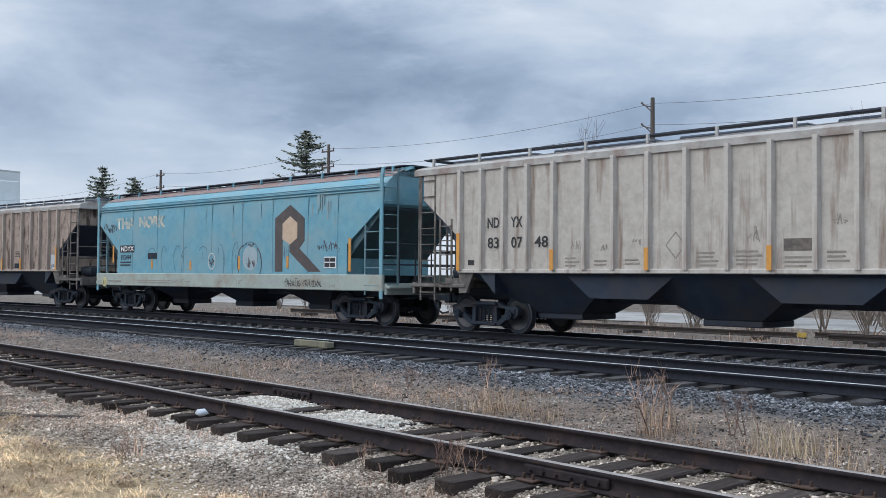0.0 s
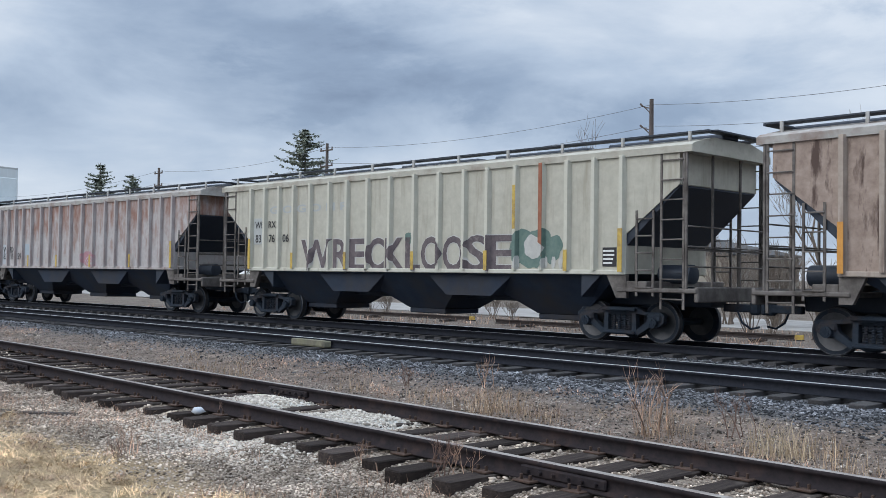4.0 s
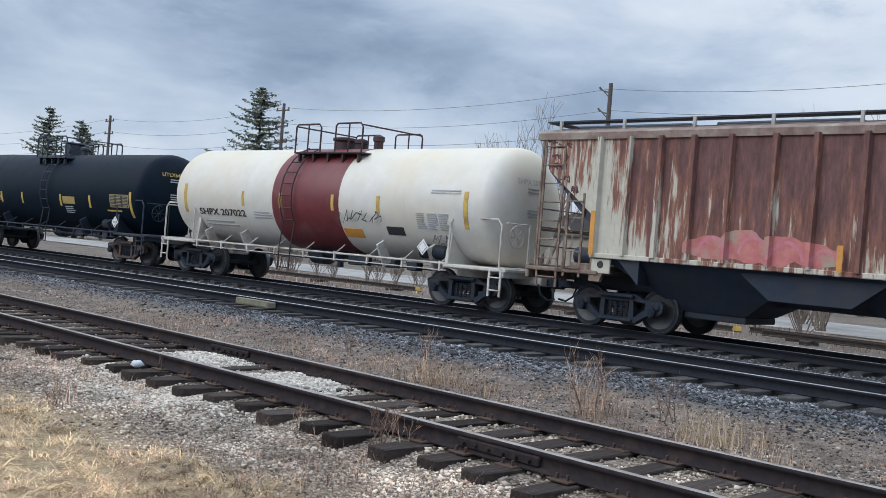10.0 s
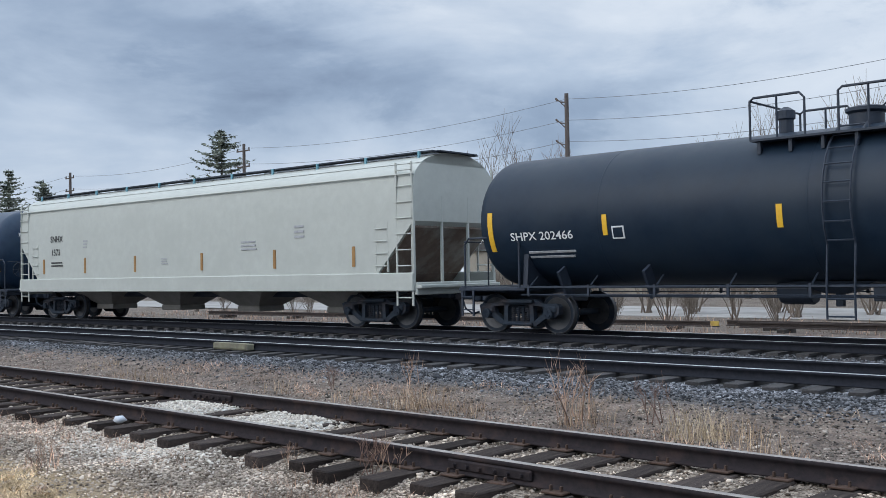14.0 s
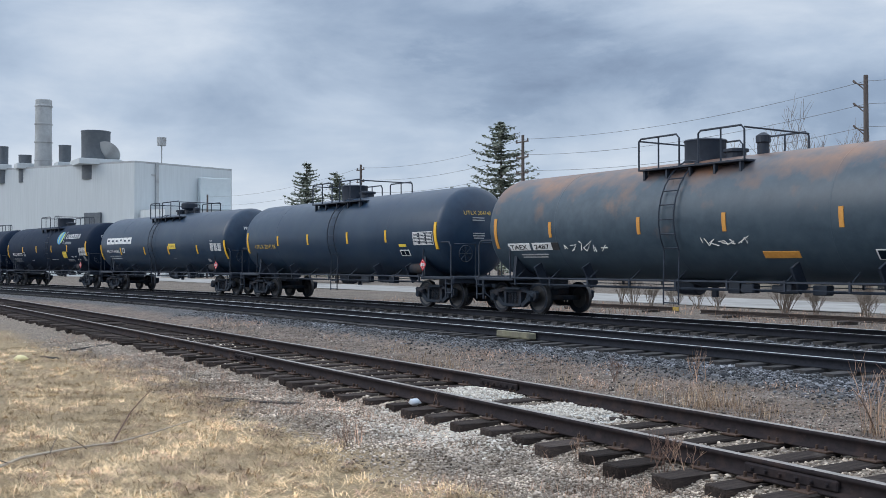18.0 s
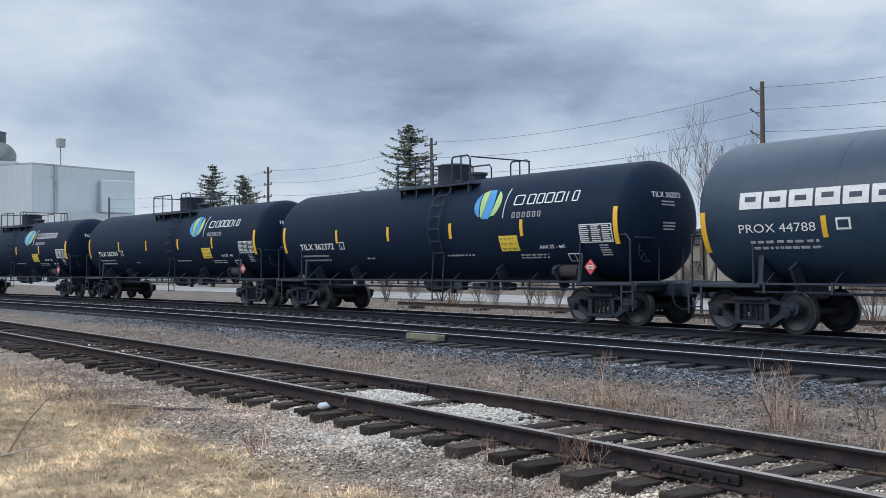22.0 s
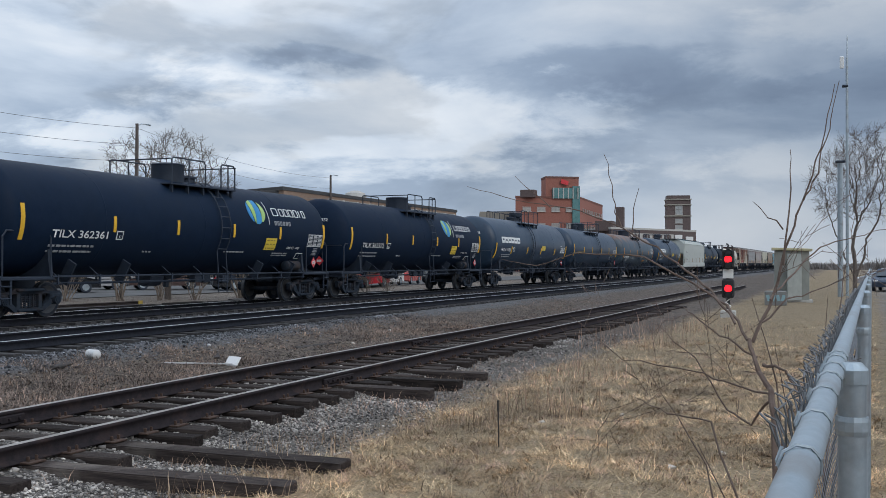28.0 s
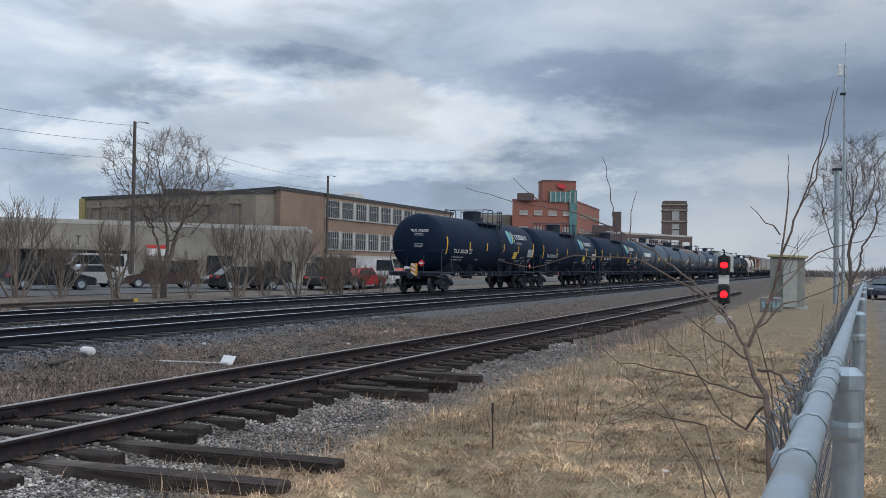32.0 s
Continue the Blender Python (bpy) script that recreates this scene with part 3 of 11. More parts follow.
    ad = N("ShaderNodeMath")
    L(vor.outputs["Distance"], ad.inputs[0]), L(fine, ad.inputs[1])
    L(ad.outputs[0], bp.inputs["Height"]), L(bp.outputs[0], bsdf.inputs["Normal"])
    return tagged(part("ground", me, m), "bare early-spring ground of gravel, dirt and dead grass", "ground", kind="structure")


build_ground()


# ---- tracks ----
def rail_strip(line, off, z_top, x0, x1, step):
    """Head, web and foot of one rail along a line, and its running face."""
    xs = np.arange(x0, x1 + step / 2, step)
    prof = [(-0.07, -0.165), (0.07, -0.165), (0.07, -0.15), (0.012, -0.13), (0.012, -0.05), (0.036, -0.038), (0.036, -0.004), (-0.036, -0.004), (-0.036, -0.038), (-0.012, -0.05),
            (-0.012, -0.13), (-0.07, -0.15)]
    ys = np.interp(xs, XS, line)
    sl = np.gradient(ys, xs)
    nx, ny = -sl / np.hypot(1, sl), 1 / np.hypot(1, sl)
    V, k = [], len(prof)
    for o, z in prof:
        V.append(np.stack([xs + nx * (off + o), ys + ny * (off + o), np.full_like(xs, z_top + z)], -1))
    V = np.stack(V, 1)
    n = len(xs)
    i = np.arange(n - 1)[:, None] * k
    j = np.arange(k)[None]
    j2 = (j + 1) % k
    F = np.stack([i + j, i + j2, i + k + j2, i + k + j], -1).reshape(-1, 4)
    body = raw_mesh("rail", V.reshape(-1, 3), F)
    top = []
    for o, z in ((-0.034, -0.004), (-0.026, 0.0), (0.026, 0.0), (0.034, -0.004)):
        top.append(np.stack([xs + nx * (off + o), ys + ny * (off + o), np.full_like(xs, z_top + z)], -1))
    top = np.stack(top, 1)
    i = np.arange(n - 1)[:, None] * 4
    j = np.arange(3)[None]
    F = np.stack([i + j, i + j + 1, i + 4 + j + 1, i + 4 + j], -1).reshape(-1, 4)
    return body, raw_mesh("rail_head", top.reshape(-1, 3), F)


def build_track(name, label, line, z_top, x0, x1, side, head):
    t = thing(name, label, "railway track", kind="structure")
    for off in (-0.7525, 0.7525):
        body, top = rail_strip(line, off, z_top, x0, x1, 0.75)
        r = part("rail", body, side, t)
        part("rail_head", top, head, r, "worn running face of the rail")
    return t


track_a = build_track("main_track_near", "main line track with bright rails on dark ballast", LINE_A, 0.0, -300, 380, M["main_rail_side"], M["rail_top"])
track_b = build_track("main_track_far", "main line track that carries the train", LINE_A + GAP_AB, 0.0, -420, 440, M["main_rail_side"], M["rail_top"])
track_s = build_track("siding_track", "old siding track with rusty rails on weathered ties", LINE_S, RAIL_S, -110, 75, M["rail_side"], M["worn_rail_top"])


# ---- railway cars: each runs along local x, its near side faces -y, z from the rail ----
SPEED = 11.337


def arc_text(me, x, z, radius, zc, lift=0.012):
    """Wraps flat lettering on the near side of a tank."""
    for v in me.vertices:
        px, h = x + v.co.x, z + v.co.y - zc
        a = math.asin(max(-1, min(1, (z - zc) / radius))) + v.co.y / radius
        r = radius + lift + v.co.z
        v.co = (px, -r * math.cos(a), zc + r * math.sin(a))
    return me


def arc_patch(x, z, w, h, radius, zc, lift, n=4):
    """A thin plate bent round the near side of a tank."""
    s = Shape()
    a0 = math.asin(max(-1, min(1, (z - zc) / radius)))
    vs, fs = [], []
    for i in range(n + 1):
        a = a0 + (i / n - 0.5) * h / radius
        for xx in (x - w / 2, x + w / 2):
            for rr in (radius - 0.01, radius + lift):
                vs.append((xx, -rr * math.cos(a), zc + rr * math.sin(a)))
    for i in range(n):
        k = i * 4
        fs += [(k + 1, k + 3, k + 7, k + 5), (k, k + 4, k + 6, k + 2), (k, k + 1, k + 5, k + 4), (k + 2, k + 6, k + 7, k + 3)]
    fs += [(0, 2, 3, 1), (n * 4, n * 4 + 1, n * 4 + 3, n * 4 + 2)]
    return s.add(vs, fs)


def flat_text(car, txt, size, x, z, y, material, name="lettering", width=1.0, bold=0.0, label="", fit=None):
    me = text_mesh(txt, size, bold, width)
    if fit is not None:
        lo, hi = min(v.co.x for v in me.vertices), max(v.co.x for v in me.vertices)
        for v in me.vertices:
            v.co.x = (v.co.x - lo) / (hi - lo) * (fit - x)
    for v in me.vertices:
        v.co = (x + v.co.x, y, z + v.co.y)
    return part(name, me, material, car, label)


def bars(x, z, w, h, rows, y=None, tank=None, seed=1):
    """Unreadable small print as plain bars."""
    rnd = random.Random(seed)
    s = Shape()
    dz = h / rows
    for i in range(rows):
        ww = w * rnd.uniform(0.7, 1.0)
        zz = z + h / 2 - dz * (i + 0.5)
        if tank:
            p = arc_patch(x + ww / 2, zz, ww, dz * 0.45, tank[0], tank[1], 0.014, 1)
            s.add(p.v, p.f)
        else:
            s.box((x + ww / 2, y, zz), (ww, 0.006, dz * 0.45))
    return s


MESHES = {}


def shared(key, make):
    if key not in MESHES:
        MESHES[key] = make()
    return MESHES[key]


def side_frame_mesh():
    s = Shape()
    out = [(-1.12, 0.62), (-1.02, 0.66), (-0.62, 0.66), (-0.45, 0.75), (0.45, 0.75), (0.62, 0.66), (1.02, 0.66), (1.1, 0.6), (1.08, 0.44), (0.98, 0.36), (0.76, 0.36), (0.46, 0.17),
           (-0.46, 0.17), (-0.76, 0.36), (-0.98, 0.36), (-1.08, 0.44)]
    holes = [[(-0.70, 0.59), (-0.40, 0.62), (-0.42, 0.28), (-0.66, 0.45)], [(0.40, 0.62), (0.70, 0.59), (0.66, 0.45), (0.42, 0.28)], [(-0.30, 0.60), (0.30, 0.60), (0.30, 0.27), (-0.30, 0.27)]]
    bm = bmesh.new()
    for y in (-0.07, 0.07):
        edges = []
        for loop in [out] + holes:
            vs = [bm.verts.new((x, y, z)) for x, z in loop]
            edges += [bm.edges.new((vs[i], vs[(i + 1) % len(vs)])) for i in range(len(vs))]
        bmesh.ops.triangle_fill(bm, use_beauty=True, edges=edges)
    for loop in [out] + holes:
        n = len(loop)
        a = [bm.verts.new((x, -0.07, z)) for x, z in loop]
        b = [bm.verts.new((x, 0.07, z)) for x, z in loop]
        for i in range(n):
            bm.faces.new((a[i], a[(i + 1) % n], b[(i + 1) % n], b[i]))
    bmesh.ops.remove_doubles(bm, verts=bm.verts, dist=0.0005)
    bmesh.ops.recalc_face_normals(bm, faces=bm.faces)
    me = bpy.data.meshes.new("side_frame")
    bm.to_mesh(me)
    bm.free()
    s.box((-0.86, -0.04, 0.53), (0.36, 0.14, 0.16), bev=0.04).box((0.86, -0.04, 0.53), (0.36, 0.14, 0.16), bev=0.04)
    s.box((0, -0.10, 0.70), (0.86, 0.10, 0.07), bev=0.02).box((0, -0.08, 0.21), (0.8, 0.12, 0.06), bev=0.02)
    extra = s.mesh("x")
    bm = bmesh.new()
    bm.from_mesh(me)
    bm.from_mesh(extra)
    bm.to_mesh(me)
    bm.free()
    return me


def springs_mesh():
    s = Shape()
    for x in (-0.2, -0.07, 0.07, 0.2):
        for z in np.arange(0.29, 0.58, 0.048):
            s.tube([(x - 0.055, -0.02, z), (x + 0.055, -0.02, z + 0.02)], 0.012, 5)
        s.tube([(x, 0.02, 0.27), (x, 0.02, 0.6)], 0.035, 6)
    s.box((0, -0.01, 0.62), (0.56, 0.12, 0.05), bev=0.01)
    return s.mesh("spring_nest")


WHEEL_R = 0.44


def wheel_mesh():
    s = Shape()
    s.lathe([(-0.055, 0.10), (-0.055, 0.30), (-0.07, 0.37), (-0.07, 0.435), (-0.064, WHEEL_R - 0.004), (0.05, WHEEL_R - 0.001), (0.058, WHEEL_R + 0.02), (0.075, WHEEL_R + 0.018), (0.078, 0.36), (0.04, 0.3), (0.04, 0.1)], 28, "y")
    return s.mesh("wheel", True)


def tread_mesh():
    return Shape().lathe([(-0.066, WHEEL_R - 0.03), (-0.072, WHEEL_R - 0.018), (-0.066, WHEEL_R + 0.001), (0.045, WHEEL_R + 0.003), (0.045, WHEEL_R - 0.03)], 28, "y").mesh("tread", True)


def axle_mesh():
    s = Shape()
    s.tube([(0, -1.02, 0), (0, 1.02, 0)], 0.075, 10)
    for y in (-1.0, 1.0):
        s.tube([(0, y - 0.07, 0), (0, y + 0.07, 0)], 0.115, 12)
    return s.mesh("axle")


def hub_mesh():
    s = Shape()
    s.tube([(0, -1.19, 0), (0, -1.05, 0)], 0.105, 14).tube([(0, -1.2, 0), (0, -1.17, 0)], 0.07, 12)
    for k in range(3):
        a = k * 2.094
        s.tube([(0.06 * math.cos(a), -1.215, 0.06 * math.sin(a)), (0.06 * math.cos(a), -1.19, 0.06 * math.sin(a))], 0.018, 6)
    return s.mesh("bearing_cap")


WHEELSETS = []


def add_truck(car, x, hub_col, cast=None):
    cast = cast or M["truck_steel"]
    for side in (-1, 1):
        m = pose(x, side * 1.02, 0, 0, 0, 0 if side < 0 else 180)
        fr = part("side_frame", shared("frame", side_frame_mesh) if cast is M["truck_steel"] else shared(("frame", cast.name), side_frame_mesh), cast, car, "cast steel side frame of a wheel truck", m)
        part("spring_nest", shared("springs", springs_mesh), M["truck_steel"], fr)
    part("bolster", shared("bolster", lambda: Shape().box((0, 0, 0.6), (0.42, 2.0, 0.26), bev=0.04).box((0, 0, 0.8), (0.5, 0.5, 0.2)).mesh("bolster")), M["truck_steel"], car, loc=(x, 0, 0))
    for dx in (-0.86, 0.86):
        ws = part("wheelset", shared("axle", axle_mesh), M["wheel"], car, "steel wheels on their axle", (x + dx, 0, WHEEL_R))
        for side in (-1, 1):
            w = part("wheel", shared("wheel", wheel_mesh), M["wheel"], ws, loc=pose(0, side * 0.76, 0, 0, 0, 0 if side < 0 else 180))
            part("tread", shared("tread", tread_mesh), M["wheel_tread"], ws, "polished wheel tread", pose(0, side * 0.76, 0, 0, 0, 0 if side < 0 else 180))
        part("bearing_cap", shared("hub", hub_mesh), hub_col, ws)
        WHEELSETS.append((ws, x + dx))


def coupler_mesh():
    s = Shape()
    s.box((-0.25, 0, 0.78), (0.7, 0.14, 0.16), bev=0.02)
    s.box((0.13, -0.03, 0.79), (0.22, 0.2, 0.28), bev=0.04).box((0.2, 0.1, 0.79), (0.12, 0.1, 0.26), bev=0.03)
    s.tube([(-0.1, -0.35, 0.72), (0.0, -0.36, 0.5), (0.16, -0.3, 0.38), (0.3, -0.2, 0.42)], 0.025, 6)
    return s.mesh("coupler")


def add_couplers(car, half):
    for s in (-1, 1):
        part("coupler", shared("coupler", coupler_mesh), M["truck_steel"], car, "coupler knuckle with hanging air hose", pose(s * (half - 0.23), 0, 0, 0, 0, 0 if s > 0 else 180))


def ladder(x0, x1, z0, z1, y, rungs, r=0.016, rail=0.022):
    s = Shape()
    for x in (x0, x1):
        s.box((x, y, (z0 + z1) / 2), (0.05, 0.03, z1 - z0))
    for k in range(rungs):
        z = z0 + (k + 0.5) * (z1 - z0) / rungs
        s.tube([(x0, y - 0.03, z), (x1, y - 0.03, z)], r, 5)
    return s


# ---- ribbed covered hopper ----
RIB_HALF = (0.46, 1.35, 2.22, 2.98, 3.85, 4.63, 5.35, 6.07, 6.79)
RIB_AT = [-x for x in RIB_HALF[::-1]] + list(RIB_HALF)


def ribbed_hopper(name, label, paint, roof_paint, rib_paint, marks, length=18.1, stripes=(), stripe_mat=None, seed=1, panel=None, own_ribs=False):
    rnd = random.Random(seed)
    car = thing(name, label, "hopper car", group="freight train")
    W, zs, ze = 1.52, 1.45, 3.95
    xa, xb, xr = 6.87, 8.14, 8.45
    s = Shape()
    s.prism([(-xa, zs), (xa, zs), (xa, 2.28), (xb, 3.25), (xb, ze), (-xb, ze), (-xb, 3.25), (-xa, 2.28)], -W, W)
    part("body", s, paint, car)
    r = Shape()
    r.prism([(-W - 0.05, ze - 0.08), (-W - 0.05, ze + 0.06), (-W + 0.08, ze + 0.12), (-0.75, ze + 0.27), (0.75, ze + 0.27), (W - 0.08, ze + 0.12), (W + 0.05, ze + 0.06), (W + 0.05, ze - 0.08)], -xr, xr, "x")
    part("roof", r, roof_paint, car, "weathered sheet steel roof")
    # side sill and outside posts
    for sy in (-1, 1):
        part("side_sill", Shape().box((0, sy * (W + 0.02), zs + 0.03), (2 * xa, 0.08, 0.10), bev=0.015), rib_paint, car)
    rib = shared("hopper_rib", lambda: Shape().prism([(-0.075, 0), (-0.045, -0.11), (0.045, -0.11), (0.075, 0)], 0, 2.4, "z").mesh("rib"))
    ribs = shared(("rib", rib_paint.name), lambda: rib.copy())
    for x in RIB_AT if own_ribs else ():
        part("rib", Shape().prism([(x - 0.075, -W), (x - 0.045, -W - 0.11), (x + 0.045, -W - 0.11), (x + 0.075, -W)], zs + 0.06, zs + 2.46, "z"), rib_paint, car)
    for x in () if own_ribs else RIB_AT:
        part("rib", ribs, rib_paint, car, loc=(x, -W, zs + 0.06))
    part("far_ribs", shared("far_ribs", lambda: far_ribs(W, zs)), rib_paint, car)
    # slope sheets and hoppers below
    for sx in (-1, 1):
        u = Shape().prism([(sx * (xb - 0.02), 3.3), (sx * (xb - 0.02), 3.2), (sx * 5.7, 0.95), (sx * 5.7, 1.5), (sx * 6.6, 2.2)], -W + 0.03, W - 0.03)
        part("slope_sheet", u, M["steel_black"], car, "dark sloping end sheet")
    for k, cx in enumerate((-4.45, 0.0, 4.45)):
        h = Shape()
        h.frustum((cx, 0, zs + 0.02), (4.45, 2 * W - 0.06, 0), (cx, 0, 0.52), (1.35, 1.3, 0))
        h.box((cx, 0, 0.45), (1.34, 1.25, 0.14), bev=0.02)
        part("hopper", h, HOPPER_BLACK, car, "black funnel-shaped discharge hopper")
    for cx in (-2.22, 2.22):
        part("hopper_ridge", Shape().prism([(cx - 1.5, 1.47), (cx + 1.5, 1.47), (cx + 0.75, 0.9), (cx - 0.75, 0.9)], -W + 0.12, W - 0.12), HOPPER_BLACK, car)
    part("centre_sill", Shape().box((0, 0, 0.98), (2 * xr - 0.6, 0.62, 0.42), bev=0.03), M["steel_black"], car)
    hopper_ends(car, W, xa, xb, xr, ze, RUSTY_END if own_ribs else END_STEEL)
    roof_walk(car, xr, ze + 0.27, 0.98)
    for x in stripes:
        part("reflector", Shape().box((x, -W - 0.118, 1.73), (0.1, 0.012, 0.46)), stripe_mat or M["yellow_faded"], car)
    for x in (-6.79, 6.79):
        part("reflector", Shape().box((x, -W - 0.118, 1.94), (0.11, 0.012, 0.9)), stripe_mat or M["yellow_faded"], car)
    if panel:
        x0, x1, z0, z1, mm = panel
        part("lettering_panel", Shape().box(((x0 + x1) / 2, -W - 0.006, (z0 + z1) / 2), (x1 - x0, 0.012, z1 - z0)), mm, car)
    for txt, size, x, z, *end in marks:
        flat_text(car, txt, size, x, z, -W - 0.016, M["letter_black"], bold=0.012, fit=end[0] if end else None)
    for tx in (-6.42, 6.42):
        add_truck(car, tx, M["truck_steel"])
    add_couplers(car, length / 2)
    return car


def far_ribs(W, zs):
    s = Shape()
    for x in RIB_AT:
        s.box((x, W + 0.05, zs + 1.25), (0.1, 0.1, 2.4))
    return s.mesh("far_ribs")


RUSTY_END = shade("rusty_end_steel", (0.17, 0.115, 0.09), (0.32, 0.25, 0.2), 5, 0.8, 0, 0.1, (0.08, 0.05, 0.04), 2.0, 0.55, 0.12)
BRACKET_PALE = shade("bracket_pale", (0.36, 0.36, 0.35), (0.46, 0.46, 0.45), 5, 0.75, 0, 0.05, (0.2, 0.16, 0.13), 2.0, 0.6)
# Darker than the car paint: the shade at the ends is in this grey.
END_STEEL = shade("grey_end_shade", (0.12, 0.108, 0.1), (0.21, 0.19, 0.175), 5, 0.8, 0, 0.1, (0.06, 0.05, 0.045), 2.0, 0.55, 0.12)


def hopper_ends(car, W, xa, xb, xr, ze, paint):
    for sx in (-1, 1):
        part("end_platform", Shape().box((sx * 7.6, 0, 1.12), (1.9, 2 * W + 0.06, 0.09), bev=0.02), paint, car, "end platform above the wheel truck")
        part("end_sill", Shape().box((sx * 8.52, 0, 1.05), (0.1, 2 * W, 0.3), bev=0.02), paint, car)
        part("bolster_cover", Shape().box((sx * (xa + 0.25), 0, 1.2), (0.5, 2 * W, 0.2), bev=0.02), paint, car)
        for y in (-W, -0.55, 0.55, W):
            part("upright", Shape().box((sx * 8.3, y, 2.5), (0.05, 0.05, 2.75), bev=0.01), paint, car)
        part("cross_bar", Shape().box((sx * 8.3, 0, 1.95), (0.05, 2 * W, 0.05)), paint, car)
        for y in (-W, W):
            part("ladder", ladder(sx * 7.72, sx * 8.24, 0.75, ze - 0.02, y, 8), paint, car)
            part("ladder", ladder(sx * (xa + 0.26), sx * (xa + 0.66), 1.0, 2.75, y, 5), paint, car)
        for z in (1.6, 2.0, 2.4):
            part("grab_iron", Shape().tube([(sx * 8.34, -W, z), (sx * 8.34, W, z)], 0.018, 5), paint, car)
        # sill casting over the bolster
        part("bolster_gusset", Shape().prism([(sx * xa, 1.45), (sx * (xa - 0.5), 1.45), (sx * (xa - 0.25), 0.95), (sx * xa, 0.95)], -W, -W + 0.1), paint, car)
        part("air_cylinder", Shape().lathe([(-0.42, 0.1), (-0.38, 0.2), (0.38, 0.2), (0.42, 0.1)], 12, "x"), M["steel_black"], car, loc=(sx * 7.5, -0.55, 1.45), smooth=True)


def roof_walk(car, xr, z, y, bracket=None):
    for yy in (-y, y):
        part("running_board", Shape().box((0, yy, z + 0.10), (2 * xr + 0.2, 0.34, 0.03)), M["steel_black"], car, "dark grating running board on the roof")
    for sx in (-1, 1):
        part("running_board", Shape().box((sx * (xr + 0.05), 0, z + 0.104), (0.3, 2 * y, 0.03)), M["steel_black"], car)
    k = 11
    br = shared(("bracket", round(z, 2)), lambda: Shape().box((0, 0, 0), (0.06, 0.05, 0.28)).mesh("bracket"))
    for i in range(k):
        x = -xr + 0.3 + i * (2 * xr - 0.6) / (k - 1)
        for yy in (-y - 0.2, y + 0.2):
            part("bracket", br, bracket or BRACKET_PALE, car, loc=(x, yy, z - 0.03))
    ht = shared("hatch", lambda: Shape().box((0, 0, 0.07), (2.9, 0.62, 0.12), bev=0.03).mesh("hatch"))
    for i in range(5):
        part("hatch", ht, M["steel_black"], car, loc=(-xr + 1.5 + i * (2 * xr - 3.0) / 4, 0, z))


# ---- tank car ----
SHELL = {}


